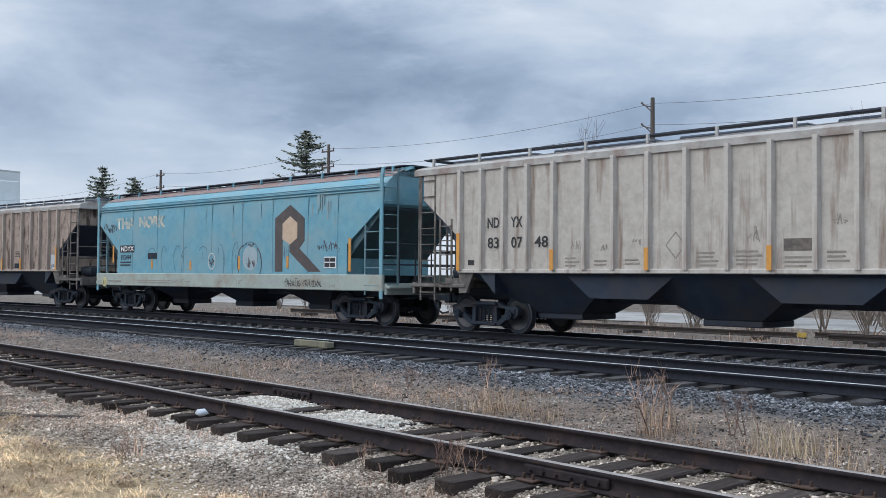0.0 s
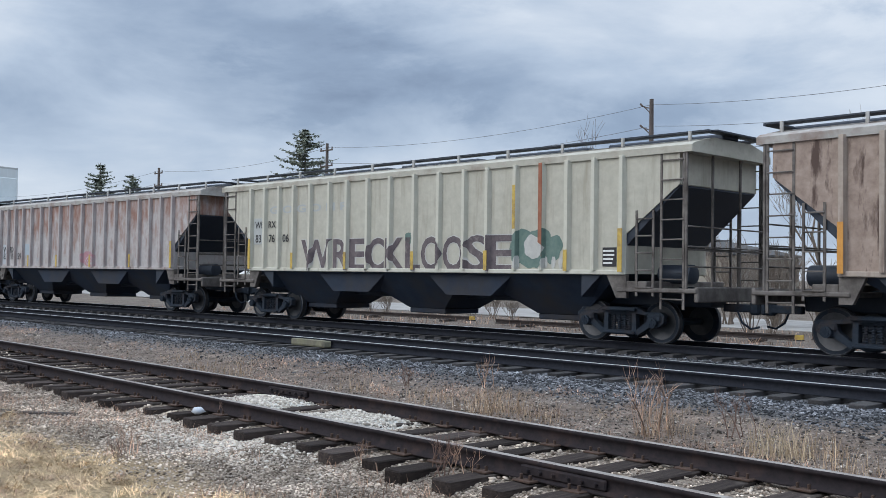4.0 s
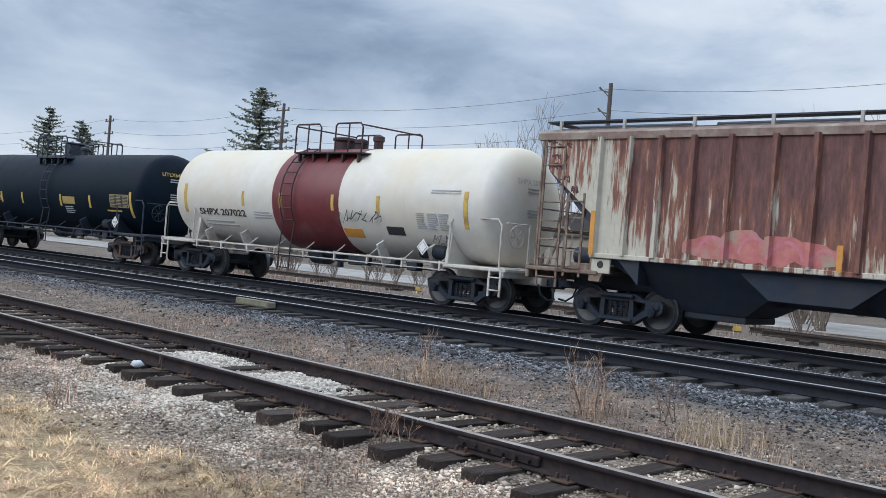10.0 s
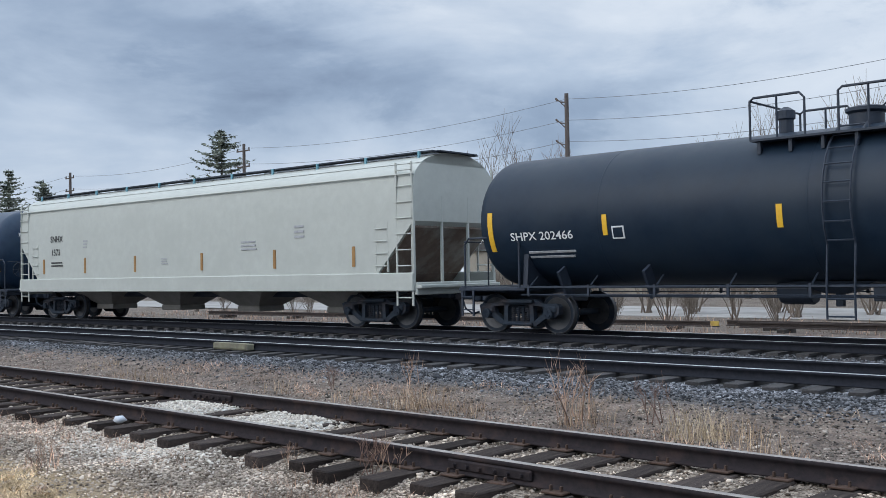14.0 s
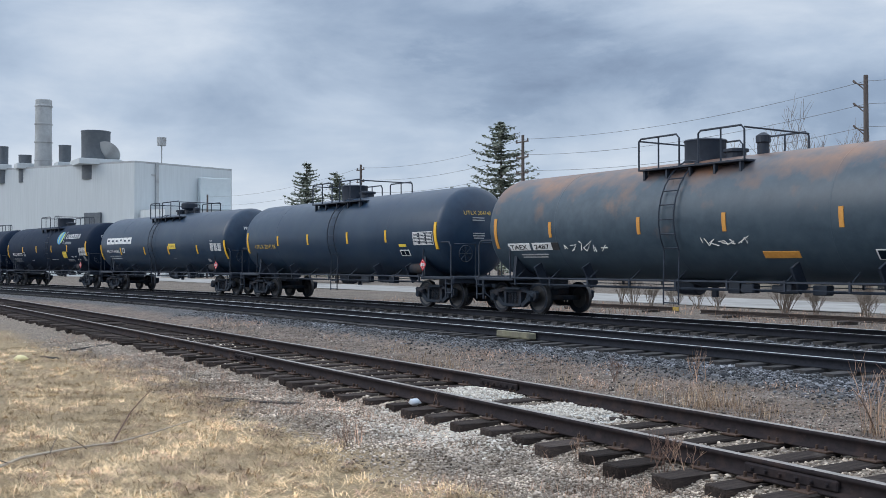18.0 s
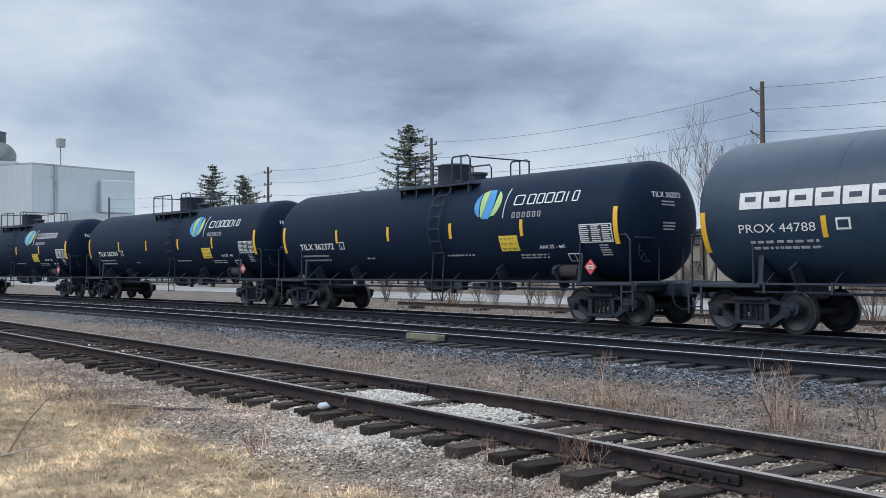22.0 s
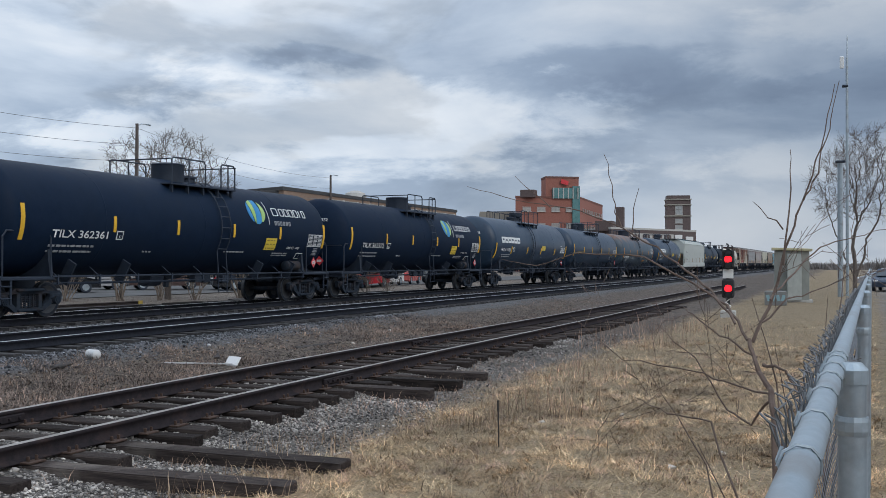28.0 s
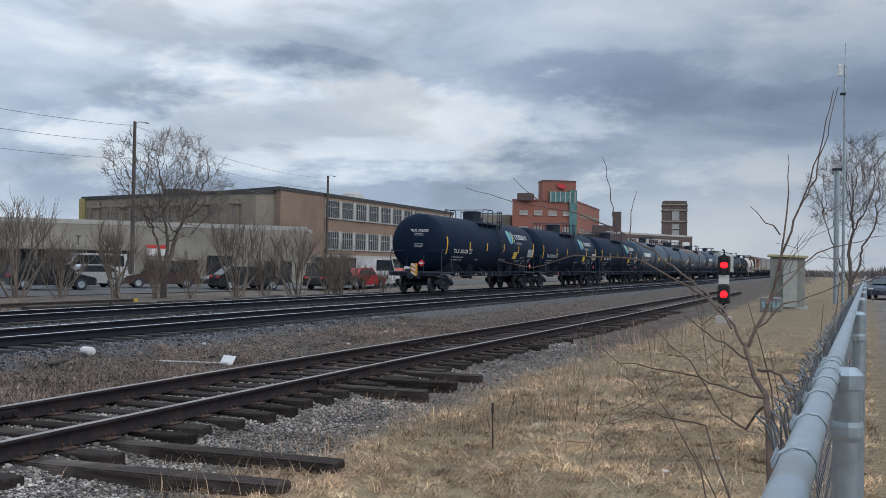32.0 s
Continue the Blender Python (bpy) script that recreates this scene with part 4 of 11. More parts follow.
def tank_car(name, label, paint, length, tank_len, radius=1.43, zc=2.47, stripe="yellow", hub=None, plat=(-1.6, 1.6), dome_x=-0.2, ends=None, cap=None, deck=None, bars_at=(), end_bars=None, bar_z=2.42, band=None, seed=1, top="dome", ladder_x=None, valves=(), cast=None, truck_at=None, rails=None):
    rnd = random.Random(seed)
    car = thing(name, label, "tank car", group="freight train")
    SHELL[car.name] = (radius, zc)
    ht = tank_len / 2
    hd = 0.62
    prof = []
    for k in range(9):
        a = k / 8 * math.pi / 2
        prof.append((-ht + hd * (1 - math.sin(a)), radius * max(0.02, math.cos(a)) ** 1.0))
    prof = prof[::-1]
    prof = prof + [(-ht / 3, radius), (ht / 3, radius)] + [(-x, r) for x, r in prof[::-1]]
    s = Shape().lathe(sorted(prof), 48, "x")
    s.v = [(x, y, z + zc) for x, y, z in s.v]
    part("tank", s, paint, car, smooth=True)
    for x in (-0.55 * ht, 0.0, 0.55 * ht):
        w = Shape().lathe([(x - 0.02, radius + 0.001), (x - 0.012, radius + 0.004), (x + 0.012, radius + 0.004), (x + 0.02, radius + 0.001)], 48, "x")
        w.v = [(a, b, c + zc) for a, b, c in w.v]
        part("weld_seam", w, paint, car, smooth=True)
    if band:
        w = Shape().lathe([(band[0], radius + 0.003), (band[0] + 0.02, radius + 0.0095), (band[1] - 0.02, radius + 0.0095), (band[1], radius + 0.003)], 48, "x")
        w.v = [(a, b, c + zc) for a, b, c in w.v]
        part("painted_band", w, band[2], car, band[3], smooth=True)
    # under frame, walkway pipe and cradles
    st = deck or M["steel_black"]
    half = length / 2
    for sx in (-1, 1):
        d = Shape()
        d.box((sx * (half - 1.45), 0, 0.98), (1.9, 2.75, 0.09), bev=0.02)
        d.box((sx * (half - 1.6), 0, 0.85), (2.6, 0.6, 0.34), bev=0.03)
        d.box((sx * (half - 0.62), 0, 0.93), (0.12, 2.75, 0.24), bev=0.02)
        part("end_deck", d, st, car, "end deck over the wheel truck")
        c = Shape()
        c.prism([(-1.3, 1.0), (1.3, 1.0), (1.22, 1.75), (0.9, 1.35), (0.0, 1.1), (-0.9, 1.35), (-1.22, 1.75)], sx * (half - 2.35) - 0.06, sx * (half - 2.35) + 0.06, "x")
        part("saddle", c, st, car)
        for y in (-1.36, 1.36):
            xa, xb = sx * (half - 2.25), sx * (half - 0.7)
            part("handrail", Shape().tube([(xa, y, 1.0), (xa, y, 1.98), (xa + sx * 0.12, y, 2.12), (xb - sx * 0.12, y, 2.12), (xb, y, 1.98), (xb, y, 0.95)], 0.024, 6), st, car, "bent pipe handrail at the end deck")
            xc = sx * (half - 0.62)
            part("end_rail", Shape().tube([(xc, y * 0.95, 2.05), (xc, y * 0.33, 2.05), (xc, y * 0.33, 1.0)], 0.02, 5), st, car)
        part("sill_step", ladder(sx * (half - 0.95), sx * (half - 0.62), 0.38, 0.95, -1.38, 2), st, car)
        for bx in (0.42, 0.68):
            part("tank_brace", Shape().box((sx * ht * bx, -1.12, 1.12), (0.06, 0.28, 0.62), rx=0.5), st, car)
    p = Shape()
    for y in (-1.36, 1.36):
        p.tube([(-half + 2.3, y, 1.02), (half - 2.3, y, 1.02)], 0.026, 6)
        p.tube([(-half + 2.3, y, 0.86), (half - 2.3, y, 0.86)], 0.014, 5)
        for k in range(9):
            x = -half + 2.5 + k * (length - 5.0) / 8
            p.box((x, y, 0.95), (0.05, 0.05, 0.24))
            p.tube([(x, y, 1.0), (x, y * 0.75, 1.25)], 0.018, 5)
    part("side_rail", p, st, car, "pipe rail along the tank's foot")
    g = Shape()
    for k in range(5):
        g.box((0.9 + k * 0.6 * rnd.uniform(0.8, 1.2), rnd.uniform(-0.7, -0.2), 0.86), (0.35, 0.25, rnd.uniform(0.15, 0.3)), bev=0.02)
    g.tube([(-half + 3, -0.4, 0.8), (half - 3, -0.4, 0.8)], 0.02, 5)
    g.lathe([(-1.1, 0.28), (-1.06, 0.3), (-0.5, 0.3), (-0.46, 0.28)], 12, "x")
    part("brake_rigging", Shape().add([(x, y, z + (0.95 if i >= len(g.v) - 48 else 0)) for i, (x, y, z) in enumerate(g.v)], g.f), M["steel_black"], car)
    # valve and drain under the belly
    part("bottom_outlet", Shape().frustum((0, 0, zc - radius + 0.05), (1.6, 0.9, 0), (0, 0, 0.86), (0.4, 0.4, 0)).tube([(0, 0, 0.95), (0, 0, 0.62)], 0.09, 8), M["steel_black"], car)
    res = Shape().lathe([(-0.45, 0.1), (-0.42, 0.17), (0.42, 0.17), (0.45, 0.1)], 12, "x")
    res.v = [(x + half - 2.9, y - 1.1, z + 1.27) for x, y, z in res.v]
    part("air_reservoir", res, M["truck_steel"], car, smooth=True)
    whl = Shape()
    for k in range(16):
        a, b = k * math.pi / 8, (k + 1) * math.pi / 8
        whl.tube([(0, 0.26 * math.cos(a), 0.26 * math.sin(a)), (0, 0.26 * math.cos(b), 0.26 * math.sin(b))], 0.016, 4)
    for k in range(4):
        a = k * math.pi / 4
        whl.tube([(0, 0.26 * math.cos(a), 0.26 * math.sin(a)), (0, -0.26 * math.cos(a), -0.26 * math.sin(a))], 0.012, 4)
    part("brake_wheel", whl, st, car, "hand brake wheel", (half - 0.75, -0.75, 1.75))
    # side ladder and top platform
    lx = plat[0] * 0.5 + plat[1] * 0.5 if ladder_x is None else ladder_x
    lad = Shape()
    for x in (lx - 0.24, lx + 0.24):
        pts = [(x, -1.42, 0.45), (x, -1.42, 1.02)] + [(x, -(radius + 0.10) * math.cos(a), zc + (radius + 0.10) * math.sin(a)) for a in np.linspace(-0.5, 1.15, 9)]
        lad.tube(pts, 0.02, 5)
    rungs = []
    for a in np.linspace(-0.45, 1.1, 8):
        rungs.append([(lx - 0.24, -(radius + 0.1) * math.cos(a), zc + (radius + 0.1) * math.sin(a)), (lx + 0.24, -(radius + 0.1) * math.cos(a), zc + (radius + 0.1) * math.sin(a))])
    rungs += [[(lx - 0.24, -1.42, z), (lx + 0.24, -1.42, z)] for z in (0.5, 0.8)]
    lad_ob = part("ladder", lad, cap or st, car)
    for ends_ in rungs:
        part("rung", Shape().tube(ends_, 0.017, 5), cap or st, lad_ob)
    zt = zc + radius
    pf = Shape()
    pz = zt - 0.22
    for y in (-0.95, 0.95):
        pf.box(((plat[0] + plat[1]) / 2, y, pz), (plat[1] - plat[0], 0.4, 0.04))
        for x in np.linspace(plat[0] + 0.15, plat[1] - 0.15, 5):
            pf.box((x, y * 1.1, pz - 0.12), (0.06, 0.1, 0.26))
    part("platform", pf, cap or st, car, "grating platform on the tank's crown")
    hz = pz + 0.78
    mid = (plat[0] + plat[1]) / 2
    for y in (-1.12, 1.12):
        for xa, xb in rails or ((plat[0], mid - 0.3), (mid + 0.3, plat[1])):
            rl = Shape()
            rl.tube([(xa, y, pz), (xa, y, hz - 0.06), (xa + 0.07, y, hz), (xb - 0.09, y, hz), (xb, y, hz - 0.1), (xb, y, pz)], 0.024, 6)
            rl.tube([((xa + xb) / 2, y, pz), ((xa + xb) / 2, y, hz)], 0.022, 5)
            part("platform_railing", rl, cap or st, car, "pipe railing beside the manway platform")
    for x in (plat[0], plat[1]):
        part("end_railing", Shape().tube([(x, -1.12, hz - 0.05), (x, 1.12, hz - 0.05)], 0.022, 5), cap or st, car)
    dm = Shape()
    if top == "dome":
        dm.lathe([(zt - 0.1, 0.5), (zt + 0.42, 0.5), (zt + 0.47, 0.53), (zt + 0.5, 0.5), (zt + 0.53, 0.3)], 24, "z")
    elif top == "cup":
        dm.lathe([(zt - 0.1, 0.24), (zt + 0.2, 0.24), (zt + 0.27, 0.38), (zt + 0.33, 0.4), (zt + 0.52, 0.4), (zt + 0.56, 0.3)], 22, "z")
    elif top == "box":
        dm.box((0, 0, zt + 0.17), (0.42, 0.6, 0.5), bev=0.05).box((0, 0, zt + 0.42), (0.5, 0.68, 0.05), bev=0.02)
    else:
        dm.lathe([(zt - 0.1, 0.3), (zt + 0.2, 0.3), (zt + 0.24, 0.36), (zt + 0.3, 0.36), (zt + 0.34, 0.22)], 20, "z")
    dm.v = [(x + dome_x, y, z) for x, y, z in dm.v]
    part("manway_dome", dm, cap or st, car, smooth=True)
    for vx, vr, vh in valves or ((dome_x + 1.0, 0.3, 0.2),):
        vv = Shape().lathe([(zt - 0.05, vr * 0.8), (zt + vh * 0.5, vr * 0.8), (zt + vh * 0.55, vr), (zt + vh * 0.85, vr), (zt + vh, vr * 0.3)], 16, "z")
        part("valve_cover", vv, cap or st, car, loc=(vx, 0, 0))
    sm = M[stripe]
    for x in bars_at:
        part("reflector", arc_patch(x, bar_z - 0.03, 0.11, 0.42, radius, zc, 0.012), sm, car)
    for x in end_bars or (-ht + 0.72, ht - 0.72):
        part("reflector", arc_patch(x, bar_z - 0.08, 0.13, 0.88, radius, zc, 0.012, 6), sm, car)
    hub = hub or M["hub"]
    tc = truck_at or half - 2.0
    for tx in (-tc, tc):
        add_truck(car, tx, hub, cast)
    add_couplers(car, half)
    return car


def tank_text(car, txt, x0, x1, z, h, material, bold=0.0, name="lettering", lift=0.012):
    """Lettering from x0 to x1, h high, on the near side of the shell."""
    r, zc = SHELL[car.name]
    me = text_mesh(txt, h / 0.72, bold)
    k = (x1 - x0) / max(v.co.x for v in me.vertices)
    for v in me.vertices:
        v.co.x *= k
    return part(name, arc_text(me, x0, z, r, zc, lift), material, car)


def tank_bars(car, x, z, w, h, rows, material, lift=0.0, seed=1, name="small_print"):
    r, zc = SHELL[car.name]
    return part(name, bars(x, z, w, h, rows, tank=(r + lift, zc), seed=seed), material, car)


def tank_patch(car, name, x0, x1, z0, z1, material, label="", lift=0.012):
    r, zc = SHELL[car.name]
    return part(name, arc_patch((x0 + x1) / 2, (z0 + z1) / 2, x1 - x0, z1 - z0, r, zc, lift), material, car, label)


def data_panel(car, x0, x1, z0, z1, seed, material=None, frame=True):
    """A consolidated stencil: pale outline, columns of unreadable lines."""
    m = material or M["letter_white"]
    if frame:
        tank_patch(car, "plate_frame", x0, x1, z0, z1, m, lift=0.009)
        tank_patch(car, "plate_face", x0 + 0.025, x1 - 0.025, z0 + 0.025, z1 - 0.025, M["steel_black"], lift=0.012)
    w = (x1 - x0) / 3
    for k in range(3):
        tank_bars(car, x0 + k * w + 0.04, (z0 + z1) / 2, w - 0.05, z1 - z0 - 0.06, 8, m, 0.004, seed + k)


def placard(car, x, z, color, number, y=-1.44):
    p = part("placard", Shape().box((x, y, z), (0.27, 0.012, 0.27), ry=radians(45)), color, car, "diamond hazard placard")
    part("placard_edge", Shape().box((x, y - 0.008, z), (0.2, 0.004, 0.2), ry=radians(45)), M["letter_white"] if color is M["placard_red"] else M["letter_black"], p)
    part("placard_face", Shape().box((x, y - 0.012, z), (0.18, 0.004, 0.18), ry=radians(45)), color, p)
    if number:
        part("number_panel", Shape().box((x, y - 0.016, z), (0.2, 0.004, 0.09)), M["letter_white"], p)
        me = text_mesh(number, 0.085, 0.01)
        for v in me.vertices:
            v.co = (x - 0.09 + v.co.x, y - 0.022, z - 0.03 + v.co.y)
        part("number", me, M["letter_black"], p)
    return p


# ---- the cars of the train, from the first that is seen to the last ----
HOPPER_BLACK = shade("hopper_black", (0.015, 0.025, 0.046), (0.027, 0.041, 0.066), 3, 0.7, 0, 0.1, (0.045, 0.038, 0.035), 0.7, 0.6, 0.15, spec=0.3)


def hopper_paint(name, a, b, streak, at=0.56, soft=0.1, scale=2.6, side=None, stretch=(1.6, 1.6, 0.16)):
    return shade(name, a, b, 5, 0.75, 0, 0.08, streak, scale, at, soft, stain_stretch=stretch, side=side)


GREY_TAN = hopper_paint("grey_tan_paint", (0.395, 0.362, 0.322), (0.531, 0.497, 0.452), (0.249, 0.186, 0.147), 0.6, 0.08)
GREY_TAN_RIB = hopper_paint("grey_tan_rib", (0.452, 0.418, 0.379), (0.565, 0.531, 0.486), (0.271, 0.203, 0.169), 0.62, 0.12)
BROWN = hopper_paint("brown_paint", (0.249, 0.186, 0.153), (0.407, 0.322, 0.271), (0.0847, 0.0531, 0.0429), 0.57, 0.05, scale=3.2, stretch=(1.3, 1.3, 0.3))
BROWN_RIB = hopper_paint("brown_rib", (0.339, 0.282, 0.237), (0.452, 0.384, 0.328), (0.169, 0.113, 0.0904), 0.6, 0.12)
CREAM = hopper_paint("cream_paint", (0.43, 0.415, 0.35), (0.52, 0.505, 0.43), (0.33, 0.3, 0.24), 0.63, 0.1)
CREAM_RIB = hopper_paint("cream_rib", (0.531, 0.52, 0.441), (0.61, 0.599, 0.52), (0.362, 0.328, 0.26), 0.68, 0.1)
PINK_GREY = hopper_paint("pink_grey_paint", (0.4, 0.375, 0.37), (0.5, 0.475, 0.47), (0.27, 0.15, 0.115), 0.57, 0.15, side=(2, 1.4, 4.0, -0.14, 0.17), stretch=(1.6, 1.6, 0.55))
PINK_GREY_RIB = hopper_paint("pink_grey_rib", (0.4, 0.37, 0.36), (0.5, 0.47, 0.46), (0.2, 0.1, 0.08), 0.54, 0.14, side=(2, 1.4, 4.0, -0.08, 0.12), stretch=(3, 3, 0.3))
PLAIN_GREY = hopper_paint("plain_grey_paint", (0.28, 0.3, 0.305), (0.4, 0.415, 0.415), (0.21, 0.155, 0.15), 0.5, 0.13, side=(2, 1.4, 4.0, -0.08, 0.12))
PLAIN_GREY_RIB = hopper_paint("plain_grey_rib", (0.36, 0.37, 0.375), (0.46, 0.47, 0.475), (0.2, 0.12, 0.11), 0.53, 0.1, stretch=(1.6, 1.6, 0.3))
ROOF_GREY = shade("roof_grey", (0.33, 0.32, 0.30), (0.45, 0.43, 0.41), 4, 0.8, 0, 0.1, (0.22, 0.15, 0.12), 1.5, 0.6)
ROOF_RUSTY = shade("roof_rusty", (0.15, 0.1, 0.085), (0.27, 0.2, 0.17), 4, 0.8, 0, 0.1, (0.36, 0.33, 0.28), 1.5, 0.62)
ROOF_CREAM = shade("roof_cream", (0.4, 0.39, 0.33), (0.48, 0.46, 0.4), 4, 0.8, 0, 0.1, (0.25, 0.2, 0.16), 1.5, 0.62)
PATCH_PALE = shade("patch_pale", (0.42, 0.45, 0.48), (0.5, 0.53, 0.56), 6, 0.7, 0, 0.02)
GRAFFITI_DARK = shade("graffiti_dark", (0.05, 0.045, 0.055), (0.1, 0.09, 0.1), 6, 0.7, 0, 0)
GRAFFITI_WHITE = shade("graffiti_white", (0.44, 0.44, 0.42), (0.56, 0.56, 0.53), 6, 0.7, 0, 0)
GRAFFITI_GREEN = shade("graffiti_green", (0.1, 0.17, 0.15), (0.16, 0.23, 0.2), 6, 0.7, 0, 0)
PINK_FADED = shade("faded_pink_spray", (0.4, 0.16, 0.2), (0.46, 0.27, 0.3), 3, 0.8, 0, 0, (0.36, 0.33, 0.33), 2.4, 0.56, 0.1)
GRAFFITI_PINK = shade("graffiti_pink", (0.46, 0.15, 0.19), (0.56, 0.24, 0.27), 6, 0.7, 0, 0)

BODY_Y = -1.52


def scribble(car, x, z, w, h, n, material, seed, y=BODY_Y - 0.012, r=0.014, name="scribble"):
    """A sprayed line of loops and strokes."""
    rnd = random.Random(seed)
    s = Shape()
    for k in range(n):
        cx = x + w * (k + 0.5) / n
        pts = [(cx + rnd.uniform(-0.6, 0.6) * w / n, y, z + rnd.uniform(0, h)) for _ in range(5)]
        s.tube([Vector(p) for p in pts], r, 4)
    s.v = [(a, y + (b - y) * 0.15, c) for a, b, c in s.v]
    return part(name, s, material, car, "sprayed tag")


def stroke(car, pts, r, material, y, name="graffiti", label=""):
    """One sprayed line through points (x, z) on the car's side, flush with the paint."""
    s = Shape()
    s.tube([Vector((a, y, c)) for a, c in pts], r, 4)
    s.v = [(a, y + (b - y) * 0.12, c) for a, b, c in s.v]
    return part(name, s, material, car, label)


def arch(x, z, w, h, a0=0.0, a1=math.pi, n=9):
    """Points of a sprayed arch or loop."""
    return [(x + w / 2 * math.cos(a), z + h * math.sin(a)) for a in np.linspace(a0, a1, n)]


def rust_paint(name, lift=0.0):
    """Cream paint rusted in streaks, worst at mid car and darkest in the core of the rust."""
    m = shade(name, (0.47, 0.45, 0.38), (0.56, 0.54, 0.47), 5, 0.78, 0, 0.1)
    nt = m.node_tree
    N, L = nt.nodes.new, nt.links.new
    bsdf = nt.nodes["Principled BSDF"]
    base = bsdf.inputs["Base Color"].links[0].from_socket
    tc, mp, n1 = N("ShaderNodeTexCoord"), N("ShaderNodeMapping"), N("ShaderNodeTexNoise")
    mp.inputs[3].default_value = (2.0, 2.0, 0.2)
    L(tc.outputs["Object"], mp.inputs[0]), L(mp.outputs[0], n1.inputs["Vector"])
    n1.inputs["Scale"].default_value, n1.inputs["Detail"].default_value, n1.inputs["Roughness"].default_value = 2.6, 9, 0.66
    sp = N("ShaderNodeSeparateXYZ")
    L(tc.outputs["Object"], sp.inputs[0])
    u = N("ShaderNodeMapRange")
    u.inputs[1].default_value, u.inputs[2].default_value = -8.5, 8.5
    L(sp.outputs[0], u.inputs[0])
    rp = N("ShaderNodeValToRGB")
    L(u.outputs[0], rp.inputs[0])
    er = rp.color_ramp
    er.elements[0].position, er.elements[0].color = 0.0, (0.42, 0.42, 0.42, 1)
    er.elements[1].position, er.elements[1].color = 1.0, (0.44, 0.44, 0.44, 1)
    for x, v in ((-6.6, 0.32), (-5.6, 0.76), (-4.2, 0.9), (-0.8, 0.9), (0.8, 0.68), (3.0, 0.52), (7.0, 0.5)):
        e = er.elements.new((x + 8.5) / 17)
        e.color = (v, v, v, 1)
    hz = N("ShaderNodeMapRange")
    hz.inputs[1].default_value, hz.inputs[2].default_value, hz.inputs[3].default_value, hz.inputs[4].default_value = 1.4, 4.0, -0.19, -0.03
    L(sp.outputs[2], hz.inputs[0])
    a = N("ShaderNodeMath")
    a.operation = "MULTIPLY_ADD"
    L(rp.outputs[0], a.inputs[0])
    a.inputs[1].default_value = 0.34
    L(hz.outputs[0], a.inputs[2])
    b = N("ShaderNodeMath")
    L(a.outputs[0], b.inputs[0]), L(n1.outputs[0], b.inputs[1])
    col = base
    for lo, hi, c in ((0.53, 0.6, (0.2, 0.088, 0.06)), (0.6, 0.72, (0.115, 0.056, 0.054))):
        f = N("ShaderNodeMapRange")
        f.inputs[1].default_value, f.inputs[2].default_value = lo + lift, hi + lift
        L(b.outputs[0], f.inputs[0])
        x = N("ShaderNodeMix")
        x.data_type = "RGBA"
        L(f.outputs[0], x.inputs[0]), L(col, x.inputs[6])
        # the rust itself is mottled and runs down the sheet
        mp2, n2, tone = N("ShaderNodeMapping"), N("ShaderNodeTexNoise"), N("ShaderNodeValToRGB")
        mp2.inputs[3].default_value = (3.0, 3.0, 0.7)
        n2.inputs["Scale"].default_value, n2.inputs["Detail"].default_value, n2.inputs["Roughness"].default_value = 3.4, 8, 0.7
        L(tc.outputs["Object"], mp2.inputs[0]), L(mp2.outputs[0], n2.inputs["Vector"]), L(n2.outputs[0], tone.inputs[0])
        tone.color_ramp.elements[0].position, tone.color_ramp.elements[0].color = 0.36, (*[v * 0.8 for v in c], 1)
        tone.color_ramp.elements[1].position, tone.color_ramp.elements[1].color = 0.68, (c[0] * 1.6, c[1] * 1.6, c[2] * 1.6, 1)
        L(tone.outputs[0], x.inputs[7])
        col = x.outputs[2]
    L(col, bsdf.inputs["Base Color"])
    return m


def drape(me, lift):
    """Lays flat spray (x, z given) over the posts and panels of a ribbed side."""
    bm = bmesh.new()
    bm.from_mesh(me)
    lo, hi = min(v.co.x for v in bm.verts), max(v.co.x for v in bm.verts)
    for rx in RIB_AT:
        for e in (-0.075, -0.045, 0.045, 0.075):
            if lo < rx + e < hi:
                bmesh.ops.bisect_plane(bm, geom=bm.verts[:] + bm.edges[:] + bm.faces[:], plane_co=(rx + e, 0, 0), plane_no=(1, 0, 0))
    for v in bm.verts:
        d = min(abs(v.co.x - rx) for rx in RIB_AT)
        out = 0.11 * max(0.0, min(1.0, (0.075 - d) / 0.03))
        v.co.y = BODY_Y - out - lift
    bm.to_mesh(me)
    bm.free()
    return me


def spray_blob(car, x, z, rx, rz, mat, label, lift=0.004, seed=1, name="graffiti"):
    """A sprayed blob with an uneven rim."""
    r2 = random.Random(seed)
    ph = [r2.uniform(0, 6.28) for _ in range(3)]
    rim = [(1 + 0.1 * math.sin(2 * a + ph[0]) + 0.07 * math.sin(3 * a + ph[1]) + 0.05 * math.sin(7 * a + ph[2]), a) for a in np.linspace(0, 6.283, 28, endpoint=False)]
    me = bpy.data.meshes.new(name)
    me.from_pydata([(x + rx * q * math.cos(a), 0, z + rz * q * math.sin(a)) for q, a in rim], [], [tuple(range(28))])
    return part(name, drape(me, lift), mat, car, label)


